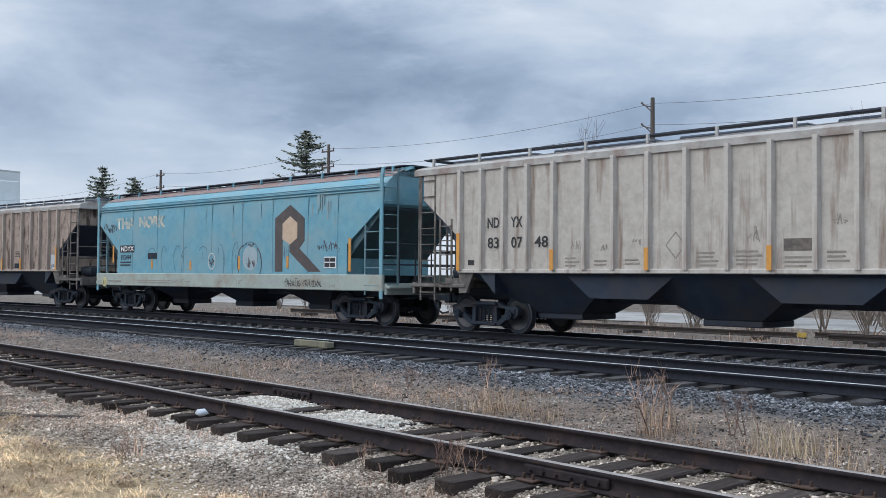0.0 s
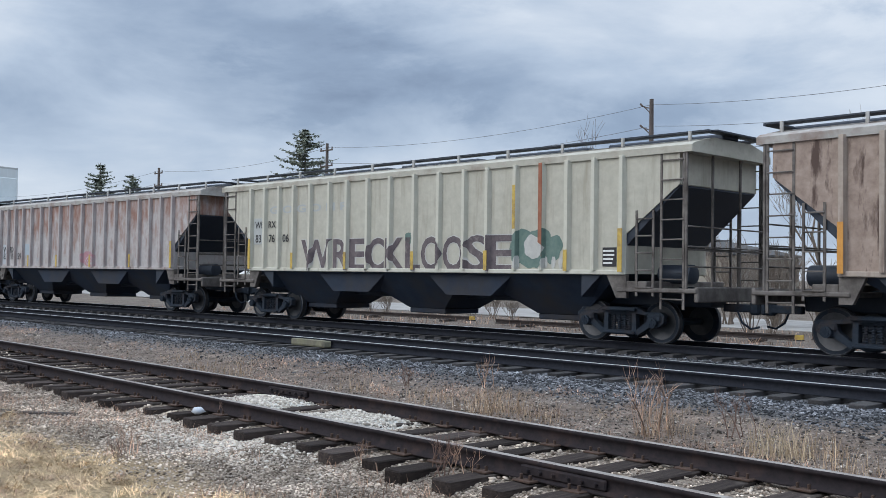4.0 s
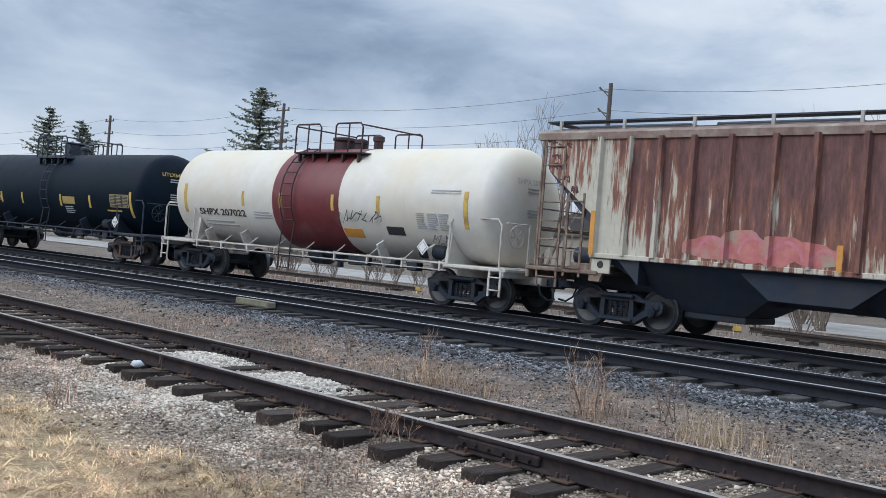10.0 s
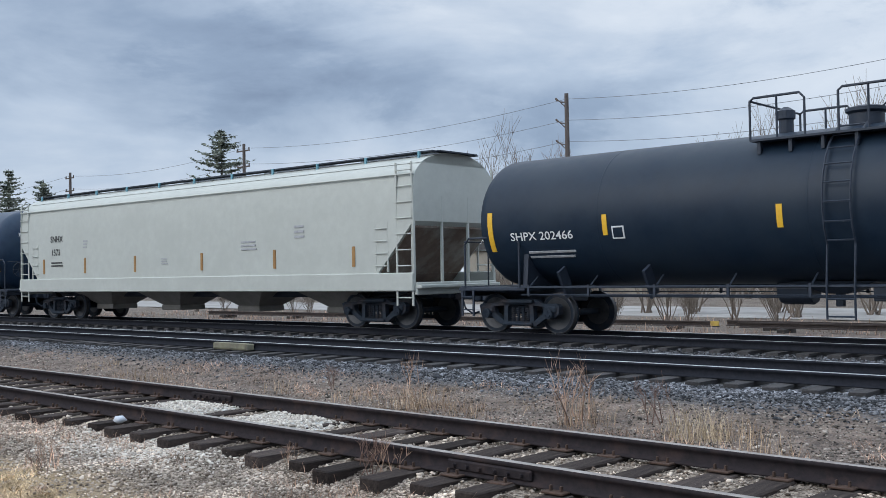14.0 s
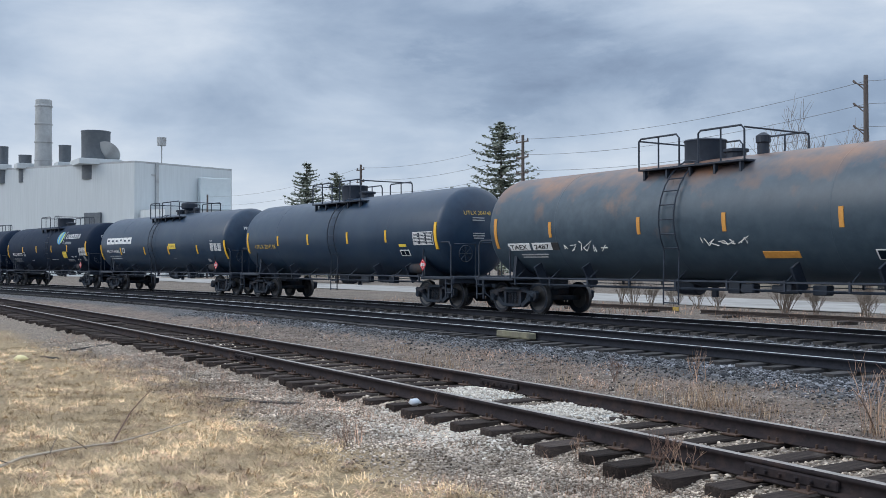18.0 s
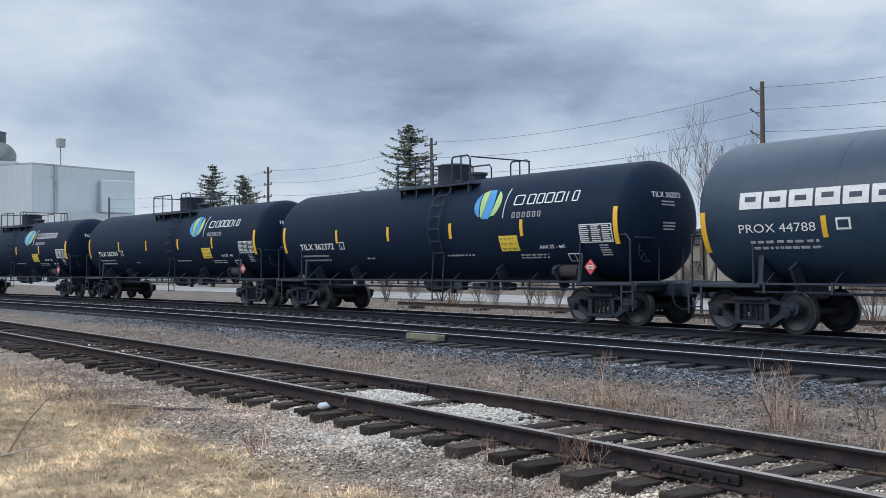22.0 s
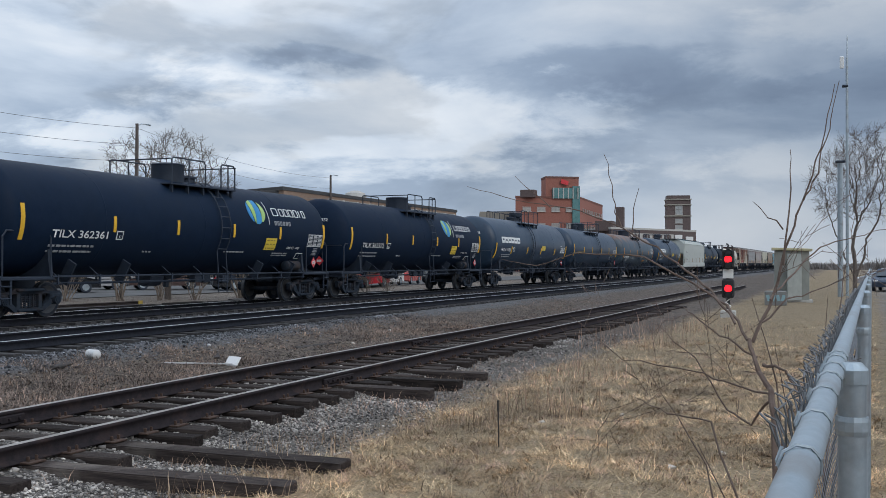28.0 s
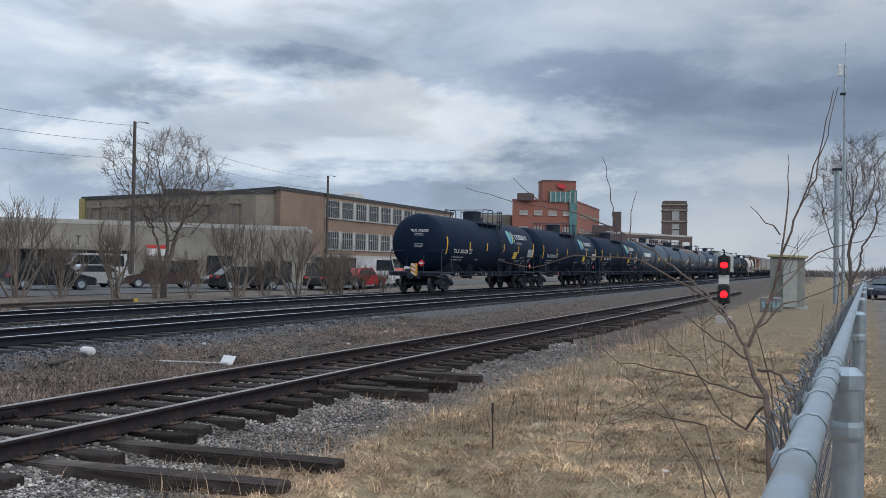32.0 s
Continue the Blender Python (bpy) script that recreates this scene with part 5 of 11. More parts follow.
def fat_letters(car, letters, z, h, fill, edge):
    """Sprayed block letters, each fitted to its own width."""
    for ch, x0, x1 in letters:
        for name, mat, grow, dy in (("graffiti_outline", edge, 0.04, 0.0), ("graffiti", fill, 0.02, 0.006)):
            me = text_mesh(ch, h / 0.72, grow)
            lo, hi = min(v.co.x for v in me.vertices), max(v.co.x for v in me.vertices)
            for v in me.vertices:
                v.co = (x0 + (v.co.x - lo) / (hi - lo) * (x1 - x0), 0, z + v.co.y)
            part(name, drape(me, 0.004 + dy), mat, car)


def panel_on(car, name, x0, x1, z0, z1, mat, label="", y=BODY_Y - 0.006):
    return part(name, Shape().box(((x0 + x1) / 2, y, (z0 + z1) / 2), (x1 - x0, 0.012, z1 - z0)), mat, car, label)


RUSTY, RUSTY_RIB = rust_paint("rust_streaked_paint"), rust_paint("rust_streaked_rib", 0.05)
c0 = ribbed_hopper("covered_hopper", "weathered grey ribbed covered hopper car with faded black lettering", GREY_TAN, ROOF_GREY, GREY_TAN_RIB,
                   [("ND", 0.35, -5.9, 2.49, -5.53), ("YX", 0.35, -5.16, 2.49, -4.8), ("83", 0.35, -5.89, 2.02, -5.54), ("07", 0.35, -5.14, 2.02, -4.8), ("48", 0.35, -4.43, 2.02, -4.03)], 17.4,
                   (-3.85, -1.35, 1.35, 4.63), M["orange_faded"], 1)
PRINT_GREY = shade("print_grey", (0.2, 0.175, 0.155), (0.33, 0.3, 0.265), 14, 0.8, 0, 0)
for x, z, w, n in ((-3.55, 1.68, 0.4, 3), (-2.75, 1.66, 0.4, 2), (-1.95, 1.68, 0.42, 2), (-0.25, 1.72, 0.5, 4), (0.62, 1.74, 0.55, 4), (1.6, 1.66, 0.6, 3), (2.4, 1.75, 0.45, 3), (4.2, 1.7, 0.35, 3)):
    part("stencil_lines", bars(x, z, w, 0.08 * n, n, BODY_Y - 0.006, seed=int(x * 10) + 90), PRINT_GREY, c0)
panel_on(c0, "stencil_panel", 1.58, 2.12, 1.86, 2.08, shade("worn_black_print", (0.09, 0.075, 0.07), (0.2, 0.17, 0.15), 9, 0.8, 0, 0), "worn black stencil patch", y=BODY_Y - 0.003)
for a, b in (((-0.95, 2.0), (-0.72, 2.26)), ((-0.72, 2.26), (-0.5, 2.0)), ((-0.5, 2.0), (-0.72, 1.74)), ((-0.72, 1.74), (-0.95, 2.0))):
    stroke(c0, (a, b), 0.014, PRINT_GREY, BODY_Y - 0.003, "diamond_mark")
for k, (x, z, w, h) in enumerate(((-3.4, 1.95, 0.3, 0.2), (-2.6, 1.9, 0.2, 0.15), (-1.8, 2.0, 0.25, 0.15), (0.85, 2.0, 0.25, 0.35), (2.5, 2.3, 0.3, 0.2))):
    scribble(c0, x, z, w, h, 3, PRINT_GREY, 90 + k, BODY_Y - 0.003, 0.012)
panel_on(c0, "stencil_panel", -6.55, -6.35, 1.62, 1.74, M["letter_black"])
c2 = ribbed_hopper("covered_hopper", "brown dirt-streaked ribbed covered hopper car with pale number panel", BROWN, ROOF_GREY, BROWN_RIB,
                   [("N", 0.33, -5.86, 2.0), ("D", 0.33, -5.22, 2.0), ("Y", 0.33, -4.46, 2.0), ("X", 0.33, -3.6, 2.0), ("82", 0.33, -5.94, 1.64), ("09", 0.33, -5.17, 1.64), ("38", 0.33, -4.45, 1.64)], 18.3,
                   (-3.85, -2.22, -0.46, 2.22, 3.85), M["orange_faded"], 2)
for x0, x1 in ((-6.0, -5.42), (-5.28, -4.7), (-4.56, -3.92), (-3.78, -3.06)):
    panel_on(c2, "lettering_panel", x0, x1, 1.6 if x0 < -4 else 1.98, 2.28, PATCH_PALE, y=BODY_Y - 0.004)
panel_on(c2, "lettering_panel", -2.9, -2.3, 1.72, 2.02, PATCH_PALE, y=BODY_Y - 0.004)
panel_on(c2, "stencil_panel", 3.15, 3.7, 1.56, 1.76, M["truck_steel"], y=BODY_Y - 0.004)
part("stencil_lines", bars(3.2, 2.15, 0.4, 0.25, 4, BODY_Y - 0.006, seed=5), M["letter_black"], c2)
panel_on(c2, "graffiti_patch", 6.2, 6.7, 1.5, 2.1, PATCH_PALE, "pale painted-over patch", y=BODY_Y - 0.004)
scribble(c2, 6.1, 1.5, 0.6, 0.25, 4, M["letter_black"], 83, r=0.012)
scribble(c2, -0.9, 1.55, 0.6, 0.3, 3, GRAFFITI_WHITE, 84, r=0.012)
scribble(c2, 4.2, 2.0, 0.35, 0.6, 4, M["letter_black"], 85, r=0.012)
c3 = ribbed_hopper("covered_hopper", "cream ribbed covered hopper car with dark graffiti letters", CREAM, ROOF_CREAM, CREAM_RIB,
                   [("WF", 0.29, -6.62, 2.7), ("RX", 0.29, -5.95, 2.7), ("83", 0.32, -6.6, 2.28), ("76", 0.32, -5.92, 2.28), ("06", 0.32, -5.22, 2.28)], 18.2, (-4.63, -2.22, 0.46, 2.98, 5.35), M["yellow_faded"], 3)
panel_on(c3, "lettering_panel", -6.7, -6.15, 2.22, 3.0, shade("patch_grey_pale", (0.40, 0.42, 0.41), (0.46, 0.48, 0.47)), y=BODY_Y - 0.004)
fat_letters(c3, (("W", -4.31, -2.9), ("R", -2.84, -2.18), ("E", -2.14, -1.4), ("C", -1.36, -0.72), ("K", -0.68, 0.08), ("L", 0.1, 0.66), ("O", 0.68, 1.43), ("O", 1.46, 2.2), ("S", 2.24, 2.94), ("E", 2.98, 3.78)),
            1.5, 0.84, shade("graffiti_plum", (0.085, 0.068, 0.078), (0.17, 0.14, 0.145), 4, 0.8, 0, 0, (0.32, 0.3, 0.27), 2.6, 0.66, 0.1), GRAFFITI_WHITE)
for k, (x, z, r) in enumerate(((4.0, 2.05, 0.36), (4.5, 2.14, 0.34), (4.9, 1.98, 0.3), (4.35, 1.86, 0.36), (0.25, 2.3, 0.16))):
    spray_blob(c3, x, z, r, r, GRAFFITI_GREEN, "green sprayed cloud", 0.004 + 0.0015 * k, k)
spray_blob(c3, 4.38, 2.02, 0.29, 0.27, GRAFFITI_WHITE, "white sprayed skull shape", 0.014, 9)
for k, x in enumerate((3.9, 4.72, 4.95, 5.15)):
    spray_blob(c3, x, 1.68, 0.06, 0.14, GRAFFITI_WHITE, "", 0.0125, 20 + k)
part("rust_post", Shape().box((4.63, BODY_Y - 0.113, 2.85), (0.1, 0.01, 2.1)), shade("rust_post", (0.26, 0.09, 0.05), (0.36, 0.15, 0.09), 5, 0.8), c3, "rust-red post")
part("faded_mark", Shape().box((3.85, BODY_Y - 0.113, 2.95), (0.08, 0.01, 1.0)), M["yellow_faded"], c3)
flat_text(c3, "G O G O H R", 0.3, -5.9, 3.12, BODY_Y - 0.006, shade("ghost_letters", (0.38, 0.41, 0.42), (0.43, 0.45, 0.45)), "ghost_lettering", 2.1, 0.03)
panel_on(c3, "stencil_panel", 6.28, 6.63, 1.6, 2.0, M["letter_black"])
part("stencil_lines", bars(6.3, 1.8, 0.3, 0.34, 4, BODY_Y - 0.016, seed=6), M["letter_white"], c3)
c4 = ribbed_hopper("covered_hopper", "grey ribbed covered hopper car rusted pink along the top", PINK_GREY, ROOF_GREY, PINK_GREY_RIB,
                   [("WF", 0.35, -6.6, 2.08), ("RX", 0.35, -5.97, 2.08), ("83", 0.35, -6.58, 1.8), ("19", 0.35, -5.93, 1.8), ("59", 0.35, -5.22, 1.8)], 18.1, (-4.0, -1.5, 1.2, 4.1), M["yellow_faded"], 4)
panel_on(c4, "lettering_panel", -6.65, -6.14, 1.6, 2.42, PATCH_PALE, y=BODY_Y - 0.004)
panel_on(c4, "lettering_panel", -4.52, -3.95, 1.95, 2.43, shade("patch_blue", (0.36, 0.42, 0.47), (0.42, 0.48, 0.53)), "pale blue painted patch", y=BODY_Y - 0.004)
PX, PZ = 0.98, 1.74
spray_blob(c4, PX, PZ + 0.05, 0.55, 0.33, PINK_FADED, "pink sprayed round mark", 0.004, 40)
for r in (0.12, 0.22, 0.33):
    me = bpy.data.meshes.new("graffiti")
    a = np.linspace(0.25, 2.9, 15)
    me.from_pydata([(PX + q * math.cos(t), 0, PZ - 0.2 + q * math.sin(t)) for q in (r, r + 0.035) for t in a], [], [(k, k + 1, 16 + k, 15 + k) for k in range(14)])
    part("graffiti", drape(me, 0.008), PATCH_PALE, c4, "pale sprayed arc")
flat_text(c4, "ROHE", 0.5, -8.0, 2.95, BODY_Y - 0.012, M["letter_black"], "graffiti", 0.6, -0.012)
for x, z in ((-4.4, 1.62), (-3.5, 1.75), (-2.4, 1.7)):
    part("stencil_lines", bars(x, z, 0.5, 0.2, 3, BODY_Y - 0.006, seed=int(x * 10) + 90), M["letter_dull"], c4)
c5 = ribbed_hopper("covered_hopper", "plain grey ribbed covered hopper car with yellow marker strips", PLAIN_GREY, ROOF_GREY, PLAIN_GREY_RIB,
                   [("WF", 0.3, -6.6, 2.2), ("RX", 0.3, -5.88, 2.2), ("43", 0.32, -6.6, 1.9), ("06", 0.32, -5.92, 1.9), ("53", 0.32, -5.2, 1.9)], 18.0, (-4.6, -2.22, 1.35, 4.63), M["yellow"], 5)
PATCH_GREY = shade("patch_grey", (0.37, 0.4, 0.42), (0.43, 0.46, 0.48))
for x0, x1 in ((-6.65, -6.16), (-5.97, -5.45), (-5.27, -4.72)):
    panel_on(c5, "lettering_panel", x0, x1, 1.84, 2.46, PATCH_GREY, y=BODY_Y - 0.004)
for x0, x1, z0, z1, mm in ((4.06, 4.5, 1.69, 2.02, M["truck_steel"]), (4.88, 5.26, 1.69, 2.02, M["truck_steel"]), (5.62, 6.0, 1.47, 1.68, PATCH_PALE), (6.42, 6.7, 1.81, 2.06, M["truck_steel"]), (-4.44, -3.98, 1.68, 1.94, PATCH_PALE), (-3.7, -3.15, 1.68, 1.94, PATCH_PALE)):
    panel_on(c5, "stencil_panel", x0, x1, z0, z1, mm, y=BODY_Y - 0.004)
    part("stencil_lines", bars(x0 + 0.04, (z0 + z1) / 2, x1 - x0 - 0.1, z1 - z0 - 0.06, 3, BODY_Y - 0.016, seed=int(x0 * 10) + 90), M["letter_black"] if mm is PATCH_PALE else M["letter_dull"], c5)
scribble(c5, -7.6, 2.6, 0.7, 0.8, 4, GRAFFITI_DARK, 86, r=0.014)
scribble(c5, 5.5, 2.25, 0.5, 0.3, 4, GRAFFITI_DARK, 87, r=0.012)
c6 = ribbed_hopper("covered_hopper", "cream ribbed covered hopper car deeply streaked with red rust", RUSTY, ROOF_RUSTY, RUSTY_RIB, [], 17.7, (-1.64, 1.7, 4.55), M["orange_faded"], 6, own_ribs=True)
PINK_WASH = shade("pink_wash", (0.42, 0.12, 0.13), (0.55, 0.22, 0.2), 4, 0.8, 0, 0, (0.36, 0.3, 0.24), 2.2, 0.58, 0.08)
for k, (x, z, rx, rz) in enumerate(((-4.15, 1.78, 0.5, 0.24), (-3.45, 1.84, 0.5, 0.3), (-2.75, 1.8, 0.48, 0.27), (-2.1, 1.76, 0.45, 0.22))):
    spray_blob(c6, x, z, rx, rz, PINK_WASH, "washed-out pink spray", 0.004 + 0.0012 * k, 60 + k)
for k, (x, w, h, z) in enumerate(((-4.1, 0.7, 0.42, 1.6), (-3.3, 0.6, 0.4, 1.66), (-2.65, 0.7, 0.42, 1.58), (-1.95, 0.5, 0.35, 1.55))):
    me = bpy.data.meshes.new("graffiti")
    pts = arch(x, z, w, h, 0.15, 3.0, 13)
    me.from_pydata([(px, 0, pz) for px, pz in pts] + [(x + (px - x) * 0.82, 0, z + (pz - z) * 0.82) for px, pz in pts], [], [(q, q + 1, 14 + q, 13 + q) for q in range(12)])
    part("graffiti", drape(me, 0.01), GRAFFITI_PINK, c6, "pink sprayed arch")
panel_on(c6, "stencil_panel", 4.05, 4.4, 1.58, 1.9, M["steel_black"])
panel_on(c6, "stencil_panel", 4.87, 5.12, 1.59, 1.73, PATCH_PALE)
DARK_RED_SPRAY = shade("dark_red_spray", (0.06, 0.02, 0.03), (0.1, 0.035, 0.045))
for k, (x, z, w) in enumerate(((-8.1, 3.66, 0.55), (-8.08, 3.42, 0.5), (-8.0, 3.2, 0.4), (-7.8, 2.95, 0.25), (-7.5, 2.72, 0.2))):
    scribble(c6, x, z, w, 0.18, 3, DARK_RED_SPRAY, 188 + k, BODY_Y - 0.003, 0.018)
for sx in (-1, 1):
    part("jacking_plate", Shape().box((sx * 6.6, -1.5, 1.27), (0.46, 0.05, 0.3), bev=0.012), RUSTY_RIB, c6)
    part("jacking_hole", Shape().lathe([(-1.532, 0.075), (-1.52, 0.08)], 14, "y"), M["letter_black"], c6, "", (sx * 6.6, 0, 1.3))

# ---- smooth-sided hoppers ----
BLUE = shade("faded_blue_paint", (0.105, 0.295, 0.385), (0.16, 0.36, 0.445), 4, 0.6, 0, 0.06, (0.22, 0.34, 0.37), 0.9, 0.58, 0.16)
BLUE_DEEP = shade("shaded_blue_paint", (0.075, 0.2, 0.27), (0.115, 0.26, 0.33), 4, 0.65, 0, 0.06, (0.16, 0.15, 0.13), 1.4, 0.6)
BLUE_SILL = shade("blue_sill_paint", (0.31, 0.37, 0.34), (0.39, 0.43, 0.39), 4, 0.7, 0, 0.06, (0.3, 0.27, 0.22), 1.5, 0.58)
ROOF_RUST = shade("roof_rust", (0.2, 0.13, 0.12), (0.28, 0.2, 0.18), 4, 0.8, 0, 0.1, (0.14, 0.26, 0.32), 1.3, 0.62)
WHITE_GREY = shade("pale_hopper_paint", (0.43, 0.45, 0.42), (0.48, 0.505, 0.47), 4, 0.55, 0, 0.03, (0.42, 0.44, 0.41), 0.8, 0.6, 0.15)


def smooth_hopper(name, label, paint, sill_paint, roof_paint, length, half, marks, letter, cut, seed=1, walk_mat=None, funnels=3, ribs_top=True, gap=(2.2, 3.25), slope_mat=None, ladder_mat=None, bracket_mat=None):
    car = thing(name, label, "hopper car", group="freight train")
    W, zs, ze, zt = 1.52, 1.36, 3.88, 4.25
    n = 10
    arc = [(-W * math.cos(a), 3.55 + 0.75 * math.sin(a)) for a in np.linspace(0.0, math.pi, 2 * n + 1)]
    prof = [(-W - 0.03, zs), (-W - 0.03, 3.05)] + arc + [(W + 0.03, 3.05), (W + 0.03, zs)]
    s = Shape()
    k = len(prof)
    # ends cut back below
    s.prism(prof, -half + cut, half - cut, "x")
    for sx in (-1, 1):
        a, b = sx * (half - cut), sx * half
        vs = [(a, y, max(z, gap[0])) for y, z in prof] + [(b, y, max(z, gap[1])) for y, z in prof]
        fs = [(i, i + 1, k + i + 1, k + i) for i in range(k - 1)] + [tuple(range(k, 2 * k)), (k - 1, 0, k, 2 * k - 1)]
        s.add(vs, fs)
    part("body", s, paint, car, smooth=True)
    r = Shape()
    top = [(y * 1.006, z + 0.012) for y, z in arc if z > 3.98]
    r.prism(top, -half, half, "x")
    part("roof", r, roof_paint, car, "rust-stained curved roof" if roof_paint is not paint else "", smooth=True)
    for z in ((3.62, 3.7, 3.78) if ribs_top else (3.72,)):
        part("top_chord", Shape().box((0, -W - 0.01, z), (2 * half, 0.06, 0.035), bev=0.01), paint, car)
    for sy in (-1, 1):
        part("side_sill", Shape().box((0, sy * (W + 0.03), 1.16), (2 * half, 0.10, 0.44), bev=0.02), sill_paint, car)
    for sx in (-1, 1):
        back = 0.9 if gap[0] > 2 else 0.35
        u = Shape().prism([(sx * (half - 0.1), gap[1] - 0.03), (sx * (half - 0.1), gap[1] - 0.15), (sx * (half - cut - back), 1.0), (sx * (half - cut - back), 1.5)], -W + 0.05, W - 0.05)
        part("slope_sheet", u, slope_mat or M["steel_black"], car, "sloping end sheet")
    span = 2 * (half - cut - 0.6)
    for i in range(funnels):
        cx = -span / 2 + span * (i + 0.5) / funnels
        h = Shape().frustum((cx, 0, 1.3), (span / funnels - 0.25, 2.7, 0), (cx, 0, 0.5), (0.9, 0.9, 0)).box((cx, 0, 0.42), (1.0, 0.95, 0.16), bev=0.02)
        part("hopper", h, HOPPER_BLACK if funnels == 3 else shade("dusty_hopper", (0.2, 0.19, 0.17), (0.28, 0.26, 0.24), 3, 0.8), car, "funnel-shaped discharge hopper")
    part("centre_sill", Shape().box((0, 0, 0.95), (2 * half, 0.6, 0.4), bev=0.03), M["steel_black"], car)
    for sx in (-1, 1):
        part("end_platform", Shape().box((sx * (half - 0.5), 0, 1.05), (1.4, 2 * W, 0.09), bev=0.02), sill_paint, car)
        part("end_sill", Shape().box((sx * (half + 0.02), 0, 1.0), (0.1, 2 * W, 0.3), bev=0.02), sill_paint, car)
        if gap[0] > 2:
            # broad corner posts to the roof, a short side ladder, a ladder on the end and a low end railing
            for sy in (-1, 1):
                part("corner_post", Shape().box((sx * (half - 0.07), sy * (W + 0.05), 2.34), (0.13, 0.05, 3.2), bev=0.012).prism([(sx * (half - 0.135), 3.93), (sx * (half - 0.005), 3.93), (sx * (half + 0.05), 4.2), (sx * (half - 0.06), 4.2)], sy * (W + 0.025), sy * (W + 0.075)), paint, car)
                part("ladder", ladder(sx * (half - 0.72), sx * (half - 0.13), 0.85, 2.75, sy * (W + 0.04), 4), ladder_mat, car)
                e = Shape().box((sx * (half + 0.06), sy * (W - 0.42), 2.6), (0.03, 0.045, 3.2))
                for k in range(9):
                    z = 1.15 + 0.36 * k
                    e.tube([(sx * (half + 0.02), sy * W, z), (sx * (half + 0.09), sy * (W - 0.05), z), (sx * (half + 0.09), sy * (W - 0.42), z)], 0.014, 5)
                part("end_ladder", e, ladder_mat, car)
                part("roof_bracket", Shape().prism([(sx * (half - 0.15), 4.12), (sx * (half + 0.3), 4.2), (sx * (half + 0.3), 4.26), (sx * (half - 0.15), 4.26)], sy * 0.75, sy * 0.82), paint, car)
            rail = Shape()
            for y in (-0.9, -0.3, 0.3, 0.9):
                rail.tube([(sx * (half - 0.1), y, 1.05), (sx * (half - 0.1), y, 2.2)], 0.022, 6)
            for z in (1.65, 2.2):
                rail.tube([(sx * (half - 0.1), -W, z), (sx * (half - 0.1), W, z)], 0.022, 6)
            part("end_railing", rail, M["steel_black"], car)
            board = part("number_board", Shape().box((sx * (half + 0.012), 0.35, 3.62), (0.012, 0.6, 0.22)), M["letter_white"], car, "small white end number board")
            part("stencil_face", Shape().box((sx * (half + 0.016), 0.35, 3.84), (0.02, 0.55, 0.16)), M["letter_black"], board)
        else:
            for y in (-W, -0.5, 0.5, W):
                part("upright", Shape().box((sx * (half - 0.03), y, 2.15), (0.07, 0.07, 2.2), bev=0.01), sill_paint, car)
            for y in (-W - 0.02, W + 0.02):
                part("ladder", ladder(sx * (half - 0.55), sx * (half - 0.05), 0.6, 4.0, y, 9), paint, car)
                part("ladder", ladder(sx * (half - 1.25), sx * (half - 0.85), 1.4, 2.6, y, 4), paint, car)
    roof_walk(car, half - 0.05, 4.2, 0.72, bracket_mat)
    for txt, size, x, z, mm in marks:
        flat_text(car, txt, size, x, z, -W - 0.045, mm, bold=0.01)
    tc = length / 2 - 2.6
    for tx in (-tc, tc):
        add_truck(car, tx, M["truck_steel"])
    add_couplers(car, length / 2)
    return car


# Slope sheets and ladders take darker teal: the shade within the ends, in colour.
c1 = smooth_hopper("covered_hopper", "faded turquoise smooth-sided covered hopper car with a large emblem and graffiti", BLUE, BLUE_SILL, ROOF_RUST, 17.9, 7.94,
                   [("815494", 0.25, -6.18, 1.86, M["letter_black"])], None, 1.5, 7, slope_mat=shade("teal_end_shade", (0.03, 0.075, 0.095), (0.055, 0.11, 0.13), 3, 0.75, 0, 0.1, (0.05, 0.055, 0.06), 1.1, 0.55),
                   ladder_mat=shade("dark_teal_steel", (0.1, 0.19, 0.23), (0.15, 0.24, 0.27), 6, 0.7), bracket_mat=BLUE)
for x in (-5.35, -3.65, -1.95, -0.25, 1.45, 3.02, 4.72, 6.05):
    part("panel_seam", Shape().box((x, -1.551, 2.5), (0.025, 0.006, 2.2)), BLUE_DEEP, c1)
panel_on(c1, "number_board", -6.22, -5.22, 2.12, 2.37, M["letter_black"], y=-1.561)
flat_text(c1, "NDYX", 0.25, -6.17, 2.16, -1.569, M["letter_white"], bold=0.015, width=1.3)


def emblem(car):
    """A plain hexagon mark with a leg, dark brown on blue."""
    dk = shade("emblem_brown", (0.06, 0.05, 0.05), (0.1, 0.08, 0.075), 5, 0.7, 0, 0)
    x0 = 3.88
    part("emblem", Shape().prism([(x0 - 0.73, 1.45), (x0 - 0.73, 3.02), (x0, 3.39), (x0 + 0.68, 2.98), (x0 + 0.68, 2.33), (x0 + 0.45, 2.12), (x0 + 1.43, 1.45), (x0 + 0.86, 1.45), (x0 - 0.02, 2.02), (x0 - 0.02, 2.28), (x0 - 0.36, 2.4), (x0 - 0.36, 1.45)], -1.557, -1.54), dk, car, "dark brown angular emblem")
    part("emblem_heart", Shape().prism([(x0 - 0.36, 2.4), (x0 - 0.36, 2.85), (x0, 3.06), (x0 + 0.35, 2.86), (x0 + 0.35, 2.42), (x0, 2.24)], -1.5605, -1.545), shade("emblem_tan", (0.5, 0.36, 0.25), (0.6, 0.46, 0.34), 5, 0.7, 0, 0), car, "tan hexagon in the emblem")


